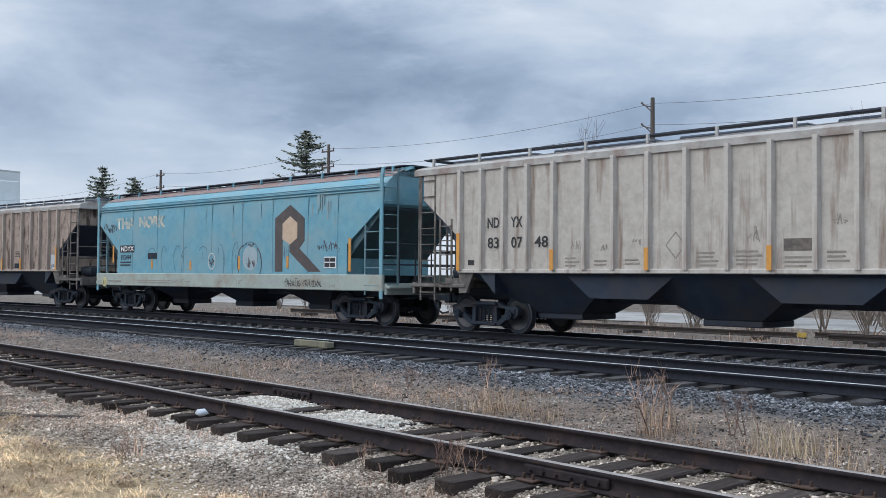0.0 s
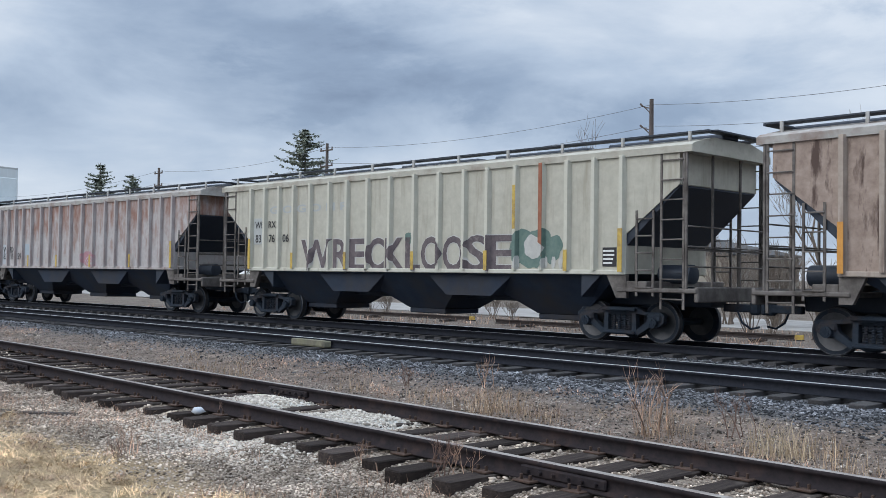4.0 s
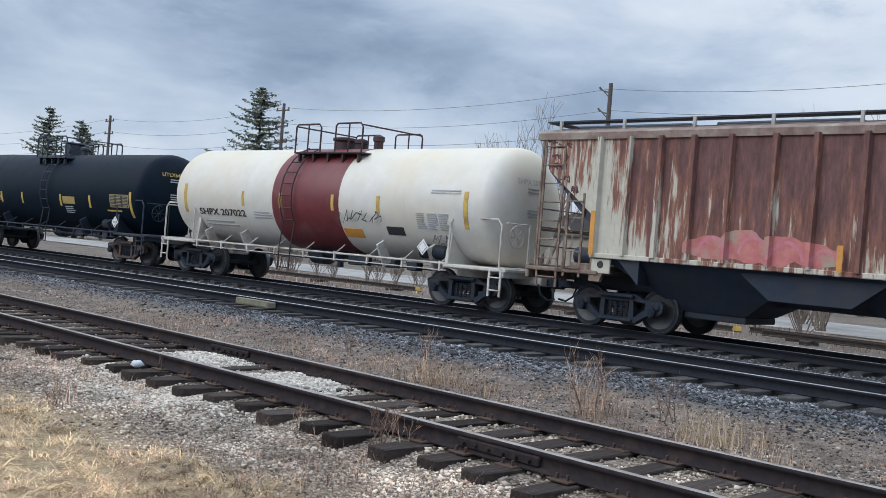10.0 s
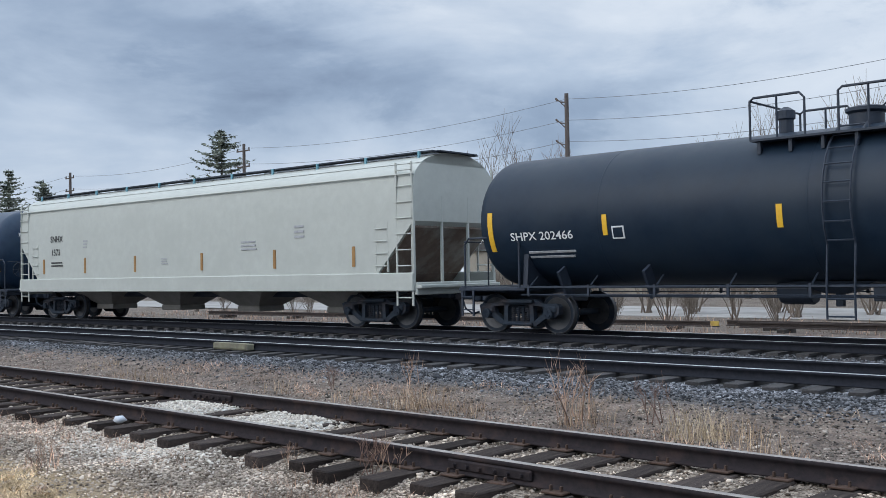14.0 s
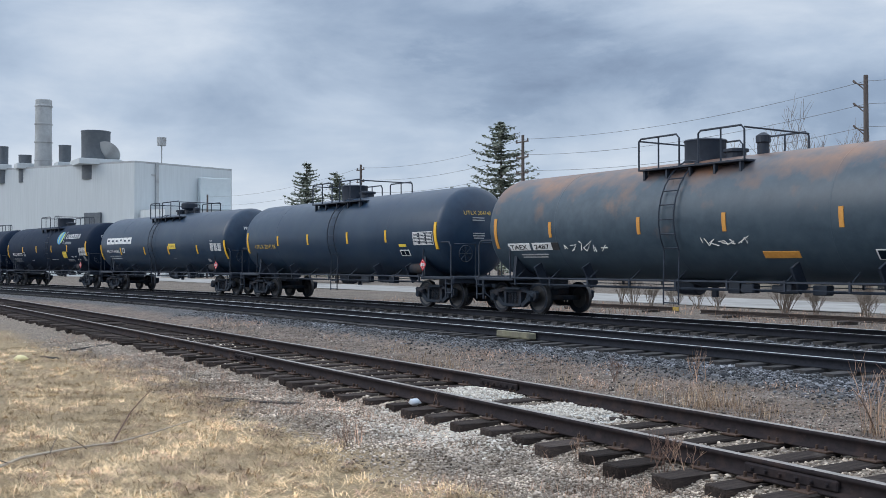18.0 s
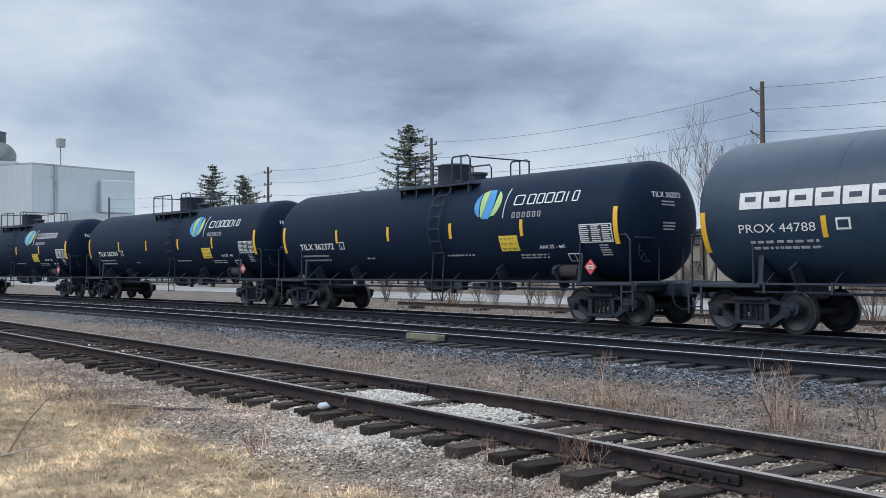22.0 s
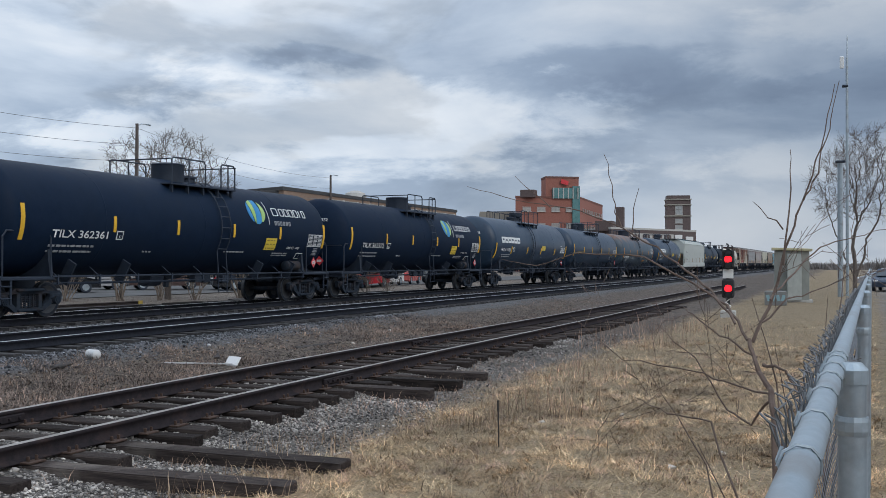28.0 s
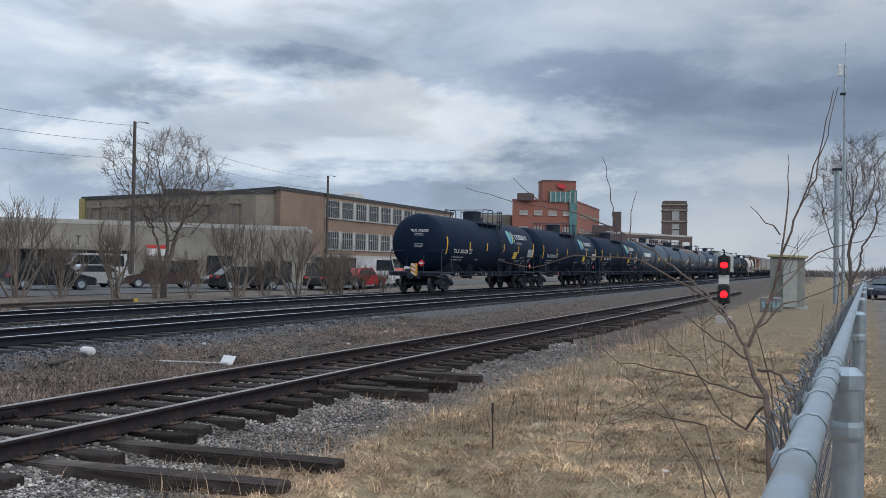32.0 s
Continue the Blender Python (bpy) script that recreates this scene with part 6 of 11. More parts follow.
emblem(c1)
OLD_CREAM = shade("old_cream_spray", (0.4, 0.42, 0.38), (0.62, 0.55, 0.42), 5, 0.7, 0, 0, (0.13, 0.325, 0.41), 3.2, 0.53, 0.07)
for word, x0, x1 in (("THR", -6.55, -5.25), ("NORK", -4.9, -3.12)):
    flat_text(c1, word, 0.52, x0, 2.98, -1.554, OLD_CREAM, "ghost_lettering", 1.0, 0.05, "patchy cream sprayed letters", fit=x1)
FAINT = shade("faint_dark_spray", (0.06, 0.15, 0.2), (0.13, 0.27, 0.33), 9, 0.7, 0, 0)
PALE_BLUE = shade("pale_blue_spray", (0.27, 0.37, 0.41), (0.36, 0.43, 0.46), 3, 0.7, 0, 0)
for x, z, w, h, a0, a1, mat in ((-4.0, 1.95, 0.55, 0.3, 0.3, 3.0, FAINT), (-3.2, 1.85, 0.35, 0.45, 0.6, 4.6, FAINT), (-2.3, 1.85, 0.5, 0.45, 0.9, 4.2, FAINT), (-1.75, 1.75, 0.7, 0.5, 1.6, 3.9, FAINT),
                                (-0.75, 2.05, 0.5, 0.2, 0.2, 2.8, FAINT), (0.25, 1.7, 0.4, 0.6, -0.9, 1.7, FAINT), (-0.25, 1.78, 0.4, 0.26, 0.0, 6.2, GRAFFITI_WHITE), (1.15, 1.75, 0.5, 0.6, 1.3, 4.2, FAINT),
                                (1.87, 1.95, 0.95, 0.4, 0.5, 2.6, FAINT), (1.55, 1.75, 0.7, 0.5, 1.6, 3.9, GRAFFITI_DARK), (2.1, 1.7, 0.75, 0.5, -0.9, 1.2, GRAFFITI_DARK)):
    stroke(c1, arch(x, z, w, h, a0, a1, 11), 0.018 if mat is FAINT else 0.02, mat, -1.5545, label="sprayed curve")
part("graffiti", Shape().prism(arch(1.87, 1.86, 0.8, 0.38, 0, 5.9, 14), -1.553, -1.545), PALE_BLUE, c1, "pale sprayed blob")
scribble(c1, -0.4, 1.62, 0.3, 0.3, 3, GRAFFITI_DARK, 21, -1.557, 0.016)
scribble(c1, 1.7, 1.55, 0.45, 0.35, 4, GRAFFITI_DARK, 23, -1.557, 0.018)
scribble(c1, 1.6, 2.2, 0.5, 0.1, 4, GRAFFITI_DARK, 24, -1.557, 0.02)
rnd = random.Random(44)
for x in (-4.2, -3.3, -2.6, -2.0, -1.95, -1.85, -0.8, 0.15, 0.5, 0.95, 1.1, 1.2, 1.32, 1.45, 2.25, 2.4, 3.55, 3.62, 3.7, 3.8):
    z = rnd.uniform(1.95, 2.3)
    stroke(c1, ((x, z), (x + 0.01, z - rnd.uniform(0.1, 0.4))), 0.008, GRAFFITI_DARK, -1.5545, "paint_drip")
for k in range(7):
    scribble(c1, 5.15 + 0.14 * k, 1.95 + 0.05 * (k % 3), 0.16, 0.3, 2, GRAFFITI_DARK, 60 + k, -1.5545, 0.01)
for k, (x, z) in enumerate(((-7.5, 2.95), (-7.1, 2.8))):
    scribble(c1, x, z, 0.3, 0.25, 4, GRAFFITI_DARK, 26 + k, -1.5545, 0.012)
RUST_RUN = shade("rust_run", (0.36, 0.33, 0.27), (0.24, 0.36, 0.4), 9, 0.75, 0, 0, (0.14, 0.33, 0.41), 3.5, 0.5, 0.12)
for x, z0, z1, w in ((-6.4, 2.6, 3.0, 0.06), (0.9, 2.5, 3.5, 0.05), (1.0, 2.1, 2.7, 0.035), (4.9, 3.0, 3.4, 0.04), (5.6, 2.9, 3.4, 0.05), (5.7, 3.1, 3.42, 0.04), (5.9, 2.4, 3.1, 0.04), (-2.1, 1.5, 1.9, 0.05), (5.15, 3.05, 3.6, 0.05), (5.22, 3.2, 3.62, 0.07), (5.32, 3.15, 3.6, 0.05), (5.42, 3.3, 3.6, 0.04), (-0.6, 2.9, 3.5, 0.03), (2.4, 3.0, 3.5, 0.04), (-3.4, 2.2, 2.9, 0.03)):
    stroke(c1, ((x, z0), (x + 0.01, (z0 + z1) / 2), (x, z1)), w * 0.6, RUST_RUN, -1.5535, "rust_run", "thin rusty run-off streak")
for word, x0, x1 in (("UHAUS", 3.72, 4.45), ("TROX", 4.6, 5.4)):
    flat_text(c1, word, 0.27, x0, 1.02, -1.605, M["letter_black"], "graffiti", 1.0, -0.012, fit=x1)
    scribble(c1, x0 - 0.05, 1.02, x1 - x0 + 0.1, 0.25, 5, M["letter_black"], len(word), -1.606, 0.008)
part("round_mark", Shape().lathe([(-1.606, 0.17), (-1.602, 0.175)], 20, "y"), shade("mark_cream", (0.5, 0.45, 0.22), (0.56, 0.5, 0.28)), c1, "round cream mark with two strokes", (-7.3, 0, 1.06))
for x in (-7.35, -7.25):
    part("mark_stroke", Shape().box((x, -1.608, 1.05), (0.035, 0.004, 0.18)), M["letter_black"], c1)
scribble(c1, -7.2, 2.85, 0.7, 0.3, 4, M["letter_black"], 26, -1.57, 0.014)
for x, z0, z1 in ((-6.74, 1.76, 2.38), (-3.98, 1.55, 1.85), (-1.5, 1.5, 1.8), (1.3, 1.51, 1.92), (3.77, 1.55, 1.9), (6.57, 1.46, 2.37)):
    part("reflector", Shape().box((x, -1.556, (z0 + z1) / 2), (0.1, 0.012, z1 - z0)), M["orange_faded"], c1)
panel_on(c1, "stencil_panel", -4.25, -3.65, 1.88, 2.08, M["truck_steel"], y=-1.56)
panel_on(c1, "stencil_panel", 5.47, 5.99, 1.55, 1.87, M["letter_white"], y=-1.56)
for x0, x1, z0, z1 in ((5.5, 5.72, 1.58, 1.7), (5.75, 5.96, 1.58, 1.7), (5.5, 5.72, 1.73, 1.84), (5.75, 5.96, 1.73, 1.84)):
    panel_on(c1, "stencil_face", x0, x1, z0, z1, M["letter_black"], y=-1.566)
part("stencil_lines", bars(-6.2, 1.72, 1.0, 0.2, 2, -1.565, seed=4), M["letter_black"], c1)
part("stencil_lines", bars(2.6, 1.15, 0.9, 0.16, 2, -1.605, seed=8), M["letter_dull"], c1)
part("stencil_lines", bars(-7.05, 1.1, 1.2, 0.1, 1, -1.605, seed=9), PRINT_GREY, c1)
part("stencil_lines", bars(-4.9, 1.1, 2.6, 0.14, 2, -1.605, seed=10), shade("print_rust", (0.24, 0.2, 0.18), (0.33, 0.31, 0.28), 14, 0.8, 0, 0), c1)
for k, (x, z, w, h) in enumerate(((0.2, 1.0, 0.3, 0.2), (1.2, 1.02, 0.3, 0.2), (5.75, 1.0, 0.25, 0.12), (-2.6, 1.0, 1.2, 0.2))):
    scribble(c1, x, z, w, h, 3, PRINT_GREY, 140 + k, -1.605, 0.009)

c10 = smooth_hopper("covered_hopper", "clean pale grey smooth-sided covered hopper car", WHITE_GREY, WHITE_GREY, WHITE_GREY, 20.4, 9.4,
                    [("SNHX", 0.30, -7.3, 2.62, M["letter_black"]), ("1573", 0.30, -7.25, 2.17, M["letter_black"])], None, 1.15, 8, funnels=4, ribs_top=False, gap=(1.4, 2.6), slope_mat=shade("brown_slope_sheet", (0.13, 0.09, 0.07), (0.2, 0.145, 0.115), 4, 0.8, 0, 0.1, (0.3, 0.29, 0.26), 1.2, 0.6))
part("stencil_lines", bars(-7.25, 1.87, 0.8, 0.2, 2, -1.565, seed=5), M["letter_black"], c10)
for x in (-7.75, -5.1, -2.2, 1.2, 4.4, 7.4):
    part("reflector", Shape().box((x, -1.562, 1.8), (0.1, 0.014, 0.5)), shade("reflector_brown", (0.28, 0.15, 0.05), (0.36, 0.2, 0.07)), c10)
for k, (x, z, w, h) in enumerate(((-5.2, 2.5, 0.3, 0.3), (-0.8, 1.85, 0.4, 0.22), (5.2, 2.5, 0.5, 0.4), (3.0, 2.2, 0.7, 0.3))):
    part("stencil_lines", bars(x, z, w, h, 3, -1.565, seed=30 + k), M["letter_dull"], c10)

# ---- tank cars ----
TANK_BLACK = shade("tank_black", (0.003, 0.009, 0.018), (0.005, 0.013, 0.024), 3, 0.5, 0, 0.02, (0.009, 0.014, 0.021), 0.6, 0.6, 0.2, spec=0.08)
LEAF_BLACK = shade("tank_navy_black", (0.007, 0.016, 0.036), (0.011, 0.022, 0.046), 3, 0.5, 0, 0.02, (0.013, 0.022, 0.04), 0.6, 0.6, 0.2, spec=0.06)
TANK_BLACK_OLD = shade("tank_black_old", (0.006, 0.016, 0.033), (0.012, 0.025, 0.045), 3, 0.46, 0, 0.03, (0.02, 0.032, 0.048), 0.8, 0.58, 0.2, spec=0.24)
TANK_GREY = shade("tank_dull_black", (0.012, 0.03, 0.062), (0.02, 0.043, 0.082), 3, 0.34, 0, 0.03, (0.035, 0.06, 0.092), 0.7, 0.58, 0.2, spec=0.36)
TANK_RUST = shade("tank_rust_topped", (0.03, 0.052, 0.076), (0.055, 0.084, 0.112), 3, 0.42, 0, 0.05, (0.22, 0.12, 0.075), 0.9, 0.57, 0.14, side=(2, 2.4, 4.0, -0.2, 0.12))
TANK_WHITE = shade("tank_white", (0.6, 0.59, 0.56), (0.68, 0.67, 0.64), 3, 0.45, 0, 0.02, (0.62, 0.55, 0.4), 0.5, 0.55, 0.2, side=(2, 1.5, 3.9, -0.12, 0.08))
MAROON = shade("maroon_paint", (0.12, 0.02, 0.025), (0.17, 0.035, 0.04), 3, 0.45, 0, 0.02, (0.2, 0.1, 0.09), 1.2, 0.66)
WHITE_STEEL = shade("white_steel", (0.5, 0.48, 0.44), (0.62, 0.6, 0.56), 5, 0.6, 0, 0.03, (0.3, 0.22, 0.17), 1.5, 0.6)
EMBLEM_BLUE = shade("emblem_blue", (0.02, 0.2, 0.5), (0.05, 0.32, 0.62), 2, 0.5, 0, 0)
EMBLEM_GREEN = shade("emblem_green", (0.3, 0.5, 0.12), (0.45, 0.6, 0.25), 2, 0.5, 0, 0)

c7 = tank_car("tank_car", "white tank car with a maroon middle band and grimy ends", TANK_WHITE, 15.0, 13.5, stripe="yellow_faded", plat=(-1.0, 1.7), dome_x=-0.19, ladder_x=-0.75, deck=WHITE_STEEL, cap=shade("maroon_steel", (0.03, 0.02, 0.023), (0.06, 0.033, 0.035)),
              bars_at=(-2.81, -1.1, 1.07, 2.79), end_bars=(-5.73, 5.72), bar_z=2.36, band=(-1.47, 1.31, MAROON, "maroon painted band"), top="low", hub=M["truck_steel"], valves=((0.47, 0.2, 0.3), (1.15, 0.16, 0.4)))
tank_text(c7, "SHPX 207022", -5.05, -2.75, 1.83, 0.2, M["letter_black"], bold=0.02)
tank_bars(c7, -4.85, 1.6, 1.8, 0.2, 2, M["letter_dull"], seed=3)
tank_bars(c7, -2.35, 1.9, 0.9, 0.22, 3, M["letter_dull"], seed=13)
data_panel(c7, 4.08, 5.2, 1.76, 2.22, 4, M["letter_dull"], False)
tank_bars(c7, 4.6, 2.7, 1.0, 0.12, 2, M["letter_dull"], seed=6)
tank_patch(c7, "stencil_panel", 3.01, 3.6, 1.59, 1.82, M["letter_black"])
tank_patch(c7, "notice", 1.35, 2.05, 1.45, 1.72, M["orange_faded"], "faded orange notice")
scribble(c7, 1.35, 1.82, 1.6, 0.35, 7, M["letter_black"], 31, -1.43, 0.016)
scribble(c7, 4.7, 1.45, 0.5, 0.25, 4, GRAFFITI_DARK, 32, -1.32, 0.014)
placard(c7, 4.48, 1.36, M["letter_white"], "")

c8 = tank_car("tank_car", "black tank car with gold lettering and rusty wheel trucks", TANK_BLACK, 14.8, 13.5, 1.42, 2.34, stripe="yellow_faded", plat=(-1.05, 1.05), dome_x=-0.42, ladder_x=0.36, bars_at=(-3.08, -1.44, 1.4, 3.38), end_bars=(-5.85, 5.94), bar_z=2.02, top="box", hub=M["plate"], valves=((0.35, 0.16, 0.3),), cast=shade("rusty_cast_steel", (0.055, 0.035, 0.032), (0.1, 0.06, 0.052), 6, 0.85, 0, 0.2, (0.03, 0.035, 0.042), 2, 0.55))
tank_text(c8, "UTLX649833", -5.14, -3.12, 1.87, 0.19, M["letter_gold"])
tank_patch(c8, "notice", 1.56, 2.37, 1.87, 2.13, shade("notice_gold", (0.32, 0.24, 0.08), (0.4, 0.3, 0.1)), "dull gold notice")
tank_bars(c8, 1.65, 1.68, 0.7, 0.26, 4, M["letter_dull"], seed=7)
data_panel(c8, 4.68, 5.81, 1.84, 2.28, 8, shade("print_gold", (0.3, 0.24, 0.12), (0.38, 0.3, 0.15)))
tank_patch(c8, "stencil_panel", 4.44, 5.33, 1.71, 1.76, M["yellow_faded"])
tank_bars(c8, -4.9, 1.62, 1.4, 0.2, 2, M["letter_dull"], seed=9)
placard(c8, 5.19, 1.36, M["letter_white"], "1077", -1.44)

c9 = tank_car("tank_car", "dull black tank car with white lettering and yellow bars", TANK_BLACK_OLD, 17.3, 15.75, stripe="yellow", plat=(-1.15, 1.5), dome_x=0.55, ladder_x=0.55, bars_at=(-4.16, -0.5, 1.67, 4.29), end_bars=(-7.14, 7.15), bar_z=2.3, top="low", valves=((-0.95, 0.17, 0.5), (1.35, 0.17, 0.5)))
tank_text(c9, "SHPX 202466", -6.6, -4.96, 2.03, 0.18, M["letter_white"], bold=0.01)
tank_bars(c9, -6.2, 1.72, 1.4, 0.2, 2, M["letter_dull"], seed=10)
tank_patch(c9, "stencil_panel", -4.0, -3.72, 1.98, 2.24, M["letter_white"])
tank_patch(c9, "stencil_face", -3.97, -3.75, 2.01, 2.21, TANK_BLACK_OLD, lift=0.016)
tank_patch(c9, "notice", 2.84, 3.66, 2.0, 2.27, M["label_yellow"], "yellow emergency notice")
tank_bars(c9, 2.9, 2.13, 0.7, 0.2, 3, M["letter_black"], 0.004, seed=15)
data_panel(c9, 5.98, 7.05, 1.93, 2.41, 11, None, False)
tank_bars(c9, 6.0, 1.7, 0.45, 0.08, 1, M["letter_white"], seed=16)
placard(c9, 6.68, 1.42, M["letter_white"], "")


def brand_strokes(car, marks, z, h, material, stroke_w=0.035):
    """A brand name as plain thin-lined oblongs of its size and colour."""
    r, zc = SHELL[car.name]
    for x, w in marks:
        s = Shape()
        for dx in (stroke_w / 2, w - stroke_w / 2) if w > 0.1 else (w / 2,):
            p = arc_patch(x + dx, z + h / 2, stroke_w, h, r, zc, 0.014, 2)
            s.add(p.v, p.f)
        for q in (0.06, 0.94) if w > 0.1 else ():
            p = arc_patch(x + w / 2, z + q * h, w - 2 * stroke_w, stroke_w * 0.8, r, zc, 0.0135, 1)
            s.add(p.v, p.f)
        part("brand_mark", s, material, car)


def brand_blocks(car, x, z, w, h, n, material, inner, gap=0.1):
    """A brand name as plain blocks of its size and colour, each with a slot in it."""
    r, zc = SHELL[car.name]
    step = w / n
    for k in range(n):
        cx = x + (k + 0.5) * step
        b = part("brand_mark", arc_patch(cx, z + h / 2, step * (1 - gap), h, r, zc, 0.014, 3), material, car)
        part("slot", arc_patch(cx, z + h / 2 + (0.08 * h if k % 3 == 0 else 0), step * 0.44, h * 0.3, r, zc, 0.018, 2), inner, b)


def word_bars(car, x, z, w, h, material, seed, lift=0.0):
    """A line of unreadable print: short bars of uneven length with gaps, as of words."""
    r, zc = SHELL[car.name]
    rnd2 = random.Random(seed)
    s, u = Shape(), x
    while u < x + w:
        ln = min(rnd2.uniform(0.05, 0.2), x + w - u)
        p = arc_patch(u + ln / 2, z, ln, h * 0.7, r + lift, zc, 0.014, 1)
        s.add(p.v, p.f)
        u += ln + rnd2.uniform(0.03, 0.08)
    return part("small_print", s, material, car)


def block_car(label, number, length, seed):
    c = tank_car("tank_car", label, TANK_GREY, length, 15.9, 1.53, 2.49, stripe="yellow", plat=(-1.5, 2.05), dome_x=0.75, ladder_x=-0.43, bars_at=(-4.6, -1.44, 1.51, 4.72), end_bars=(-7.4, 7.55), bar_z=2.15, seed=seed, top="cup", valves=((-0.1, 0.32, 0.25), (1.6, 0.16, 0.3)), rails=((-1.5, -0.35), (-0.05, 2.0)))
    brand_blocks(c, -6.5, 2.52, 3.43, 0.34, 6, M["letter_white"], TANK_GREY)
    tank_text(c, number, -6.54, -4.78, 2.05, 0.18, M["letter_white"])
    tank_patch(c, "stencil_panel", -4.35, -4.05, 2.05, 2.28, M["letter_white"])
    tank_patch(c, "stencil_face", -4.31, -4.09, 2.09, 2.24, TANK_GREY, lift=0.016)
    for k, z in enumerate((1.86, 1.74)):
        word_bars(c, -6.3, z, 1.6, 0.07, M["letter_dull"], seed + 40 + k)
    tank_patch(c, "notice", 1.6, 2.39, 2.17, 2.44, M["label_yellow"], "yellow emergency notice")
    tank_bars(c, 1.66, 2.3, 0.68, 0.2, 3, M["yellow_faded"], 0.004, seed=seed + 43)
    data_panel(c, 6.1, 7.26, 2.0, 2.43, seed + 41, None, False)
    tank_bars(c, 6.1, 2.5, 0.35, 0.06, 1, M["letter_white"], seed=seed + 44)
    tank_bars(c, 1.9, 1.72, 0.3, 0.05, 1, M["letter_dull"], seed=seed + 45)
    tank_bars(c, 5.5, 1.6, 0.3, 0.15, 3, M["letter_dull"], seed=seed + 46)
    placard(c, 6.58, 1.38, M["placard_red"], "1203")
    return c


c11 = block_car("weathered dull black tank car with white block lettering", "PROX 44843", 17.5, 51)
c14 = block_car("dull black tank car with large white block lettering", "PROX 44788", 17.05, 52)

c12 = tank_car("tank_car", "grey-black tank car with a rust-red crown and chalk graffiti", TANK_RUST, 17.4, 15.6, 1.48, 2.475, stripe="orange_faded", plat=(-1.45, 1.85), dome_x=-0.3, ladder_x=-0.09, bars_at=(-4.51, -1.12, 1.56, 4.54), end_bars=(-7.0, 7.13), bar_z=2.38, hub=M["truck_steel"], valves=((0.65, 0.3, 0.22), (1.45, 0.17, 0.5)))
for x0, x1, mm in ((-6.49, -5.51, M["letter_white"]), (-5.39, -4.56, M["letter_white"]), (-4.54, -4.25, M["letter_black"])):
    tank_patch(c12, "number_board", x0, x1, 1.8, 2.01, mm)
tank_text(c12, "TAEX", -6.4, -5.62, 1.84, 0.14, M["letter_black"], bold=0.01, lift=0.02)
tank_text(c12, "2487", -5.3, -4.66, 1.84, 0.14, M["letter_black"], bold=0.01, lift=0.02)
scribble(c12, -4.08, 1.72, 1.8, 0.3, 6, GRAFFITI_WHITE, 61, -1.41, 0.012)
scribble(c12, 0.8, 1.78, 1.4, 0.25, 5, GRAFFITI_WHITE, 62, -1.42, 0.012)
tank_bars(c12, -6.0, 1.65, 1.4, 0.14, 2, M["letter_dull"], seed=63)
tank_patch(c12, "notice", 2.45, 3.38, 1.53, 1.7, M["orange_faded"], "faded orange notice")
tank_patch(c12, "stencil_panel", 5.15, 5.86, 1.48, 1.72, M["letter_white"])
tank_patch(c12, "stencil_face", 5.19, 5.48, 1.5, 1.7, TANK_BLACK, lift=0.016)
tank_patch(c12, "stencil_face", 5.52, 5.82, 1.5, 1.7, TANK_BLACK, lift=0.016)
data_panel(c12, 5.86, 6.92, 2.29, 2.73, 64)
tank_patch(c12, "number_board", 6.4, 6.9, 2.77, 2.82, M["letter_dull"])
placard(c12, 6.78, 1.6, M["placard_red"], "", -1.5)

c13 = tank_car("tank_car", "dull grey-black tank car with gold lettering", TANK_GREY, 17.3, 15.75, 1.48, 2.475, stripe="yellow", plat=(-1.75, 1.95), dome_x=-0.4, ladder_x=0.5, bars_at=(-4.17, -1.53, 1.57, 4.23), end_bars=(-7.12, 7.24), bar_z=2.4, hub=M["truck_steel"], valves=((-1.1, 0.17, 0.4), (0.55, 0.32, 0.25)))
tank_text(c13, "UTLX 204148", -6.4, -4.43, 2.07, 0.18, M["letter_gold"])
data_panel(c13, 5.93, 7.09, 2.04, 2.47, 71)
tank_patch(c13, "stencil_panel", 5.02, 5.45, 2.0, 2.09, M["label_yellow"])
tank_patch(c13, "stencil_panel", 5.0, 5.55, 1.68, 1.91, M["letter_white"])
tank_patch(c13, "stencil_face", 5.04, 5.26, 1.71, 1.88, TANK_BLACK, lift=0.016)
tank_patch(c13, "stencil_face", 5.3, 5.51, 1.71, 1.88, TANK_BLACK, lift=0.016)
placard(c13, 6.49, 1.4, M["placard_red"], "1203")


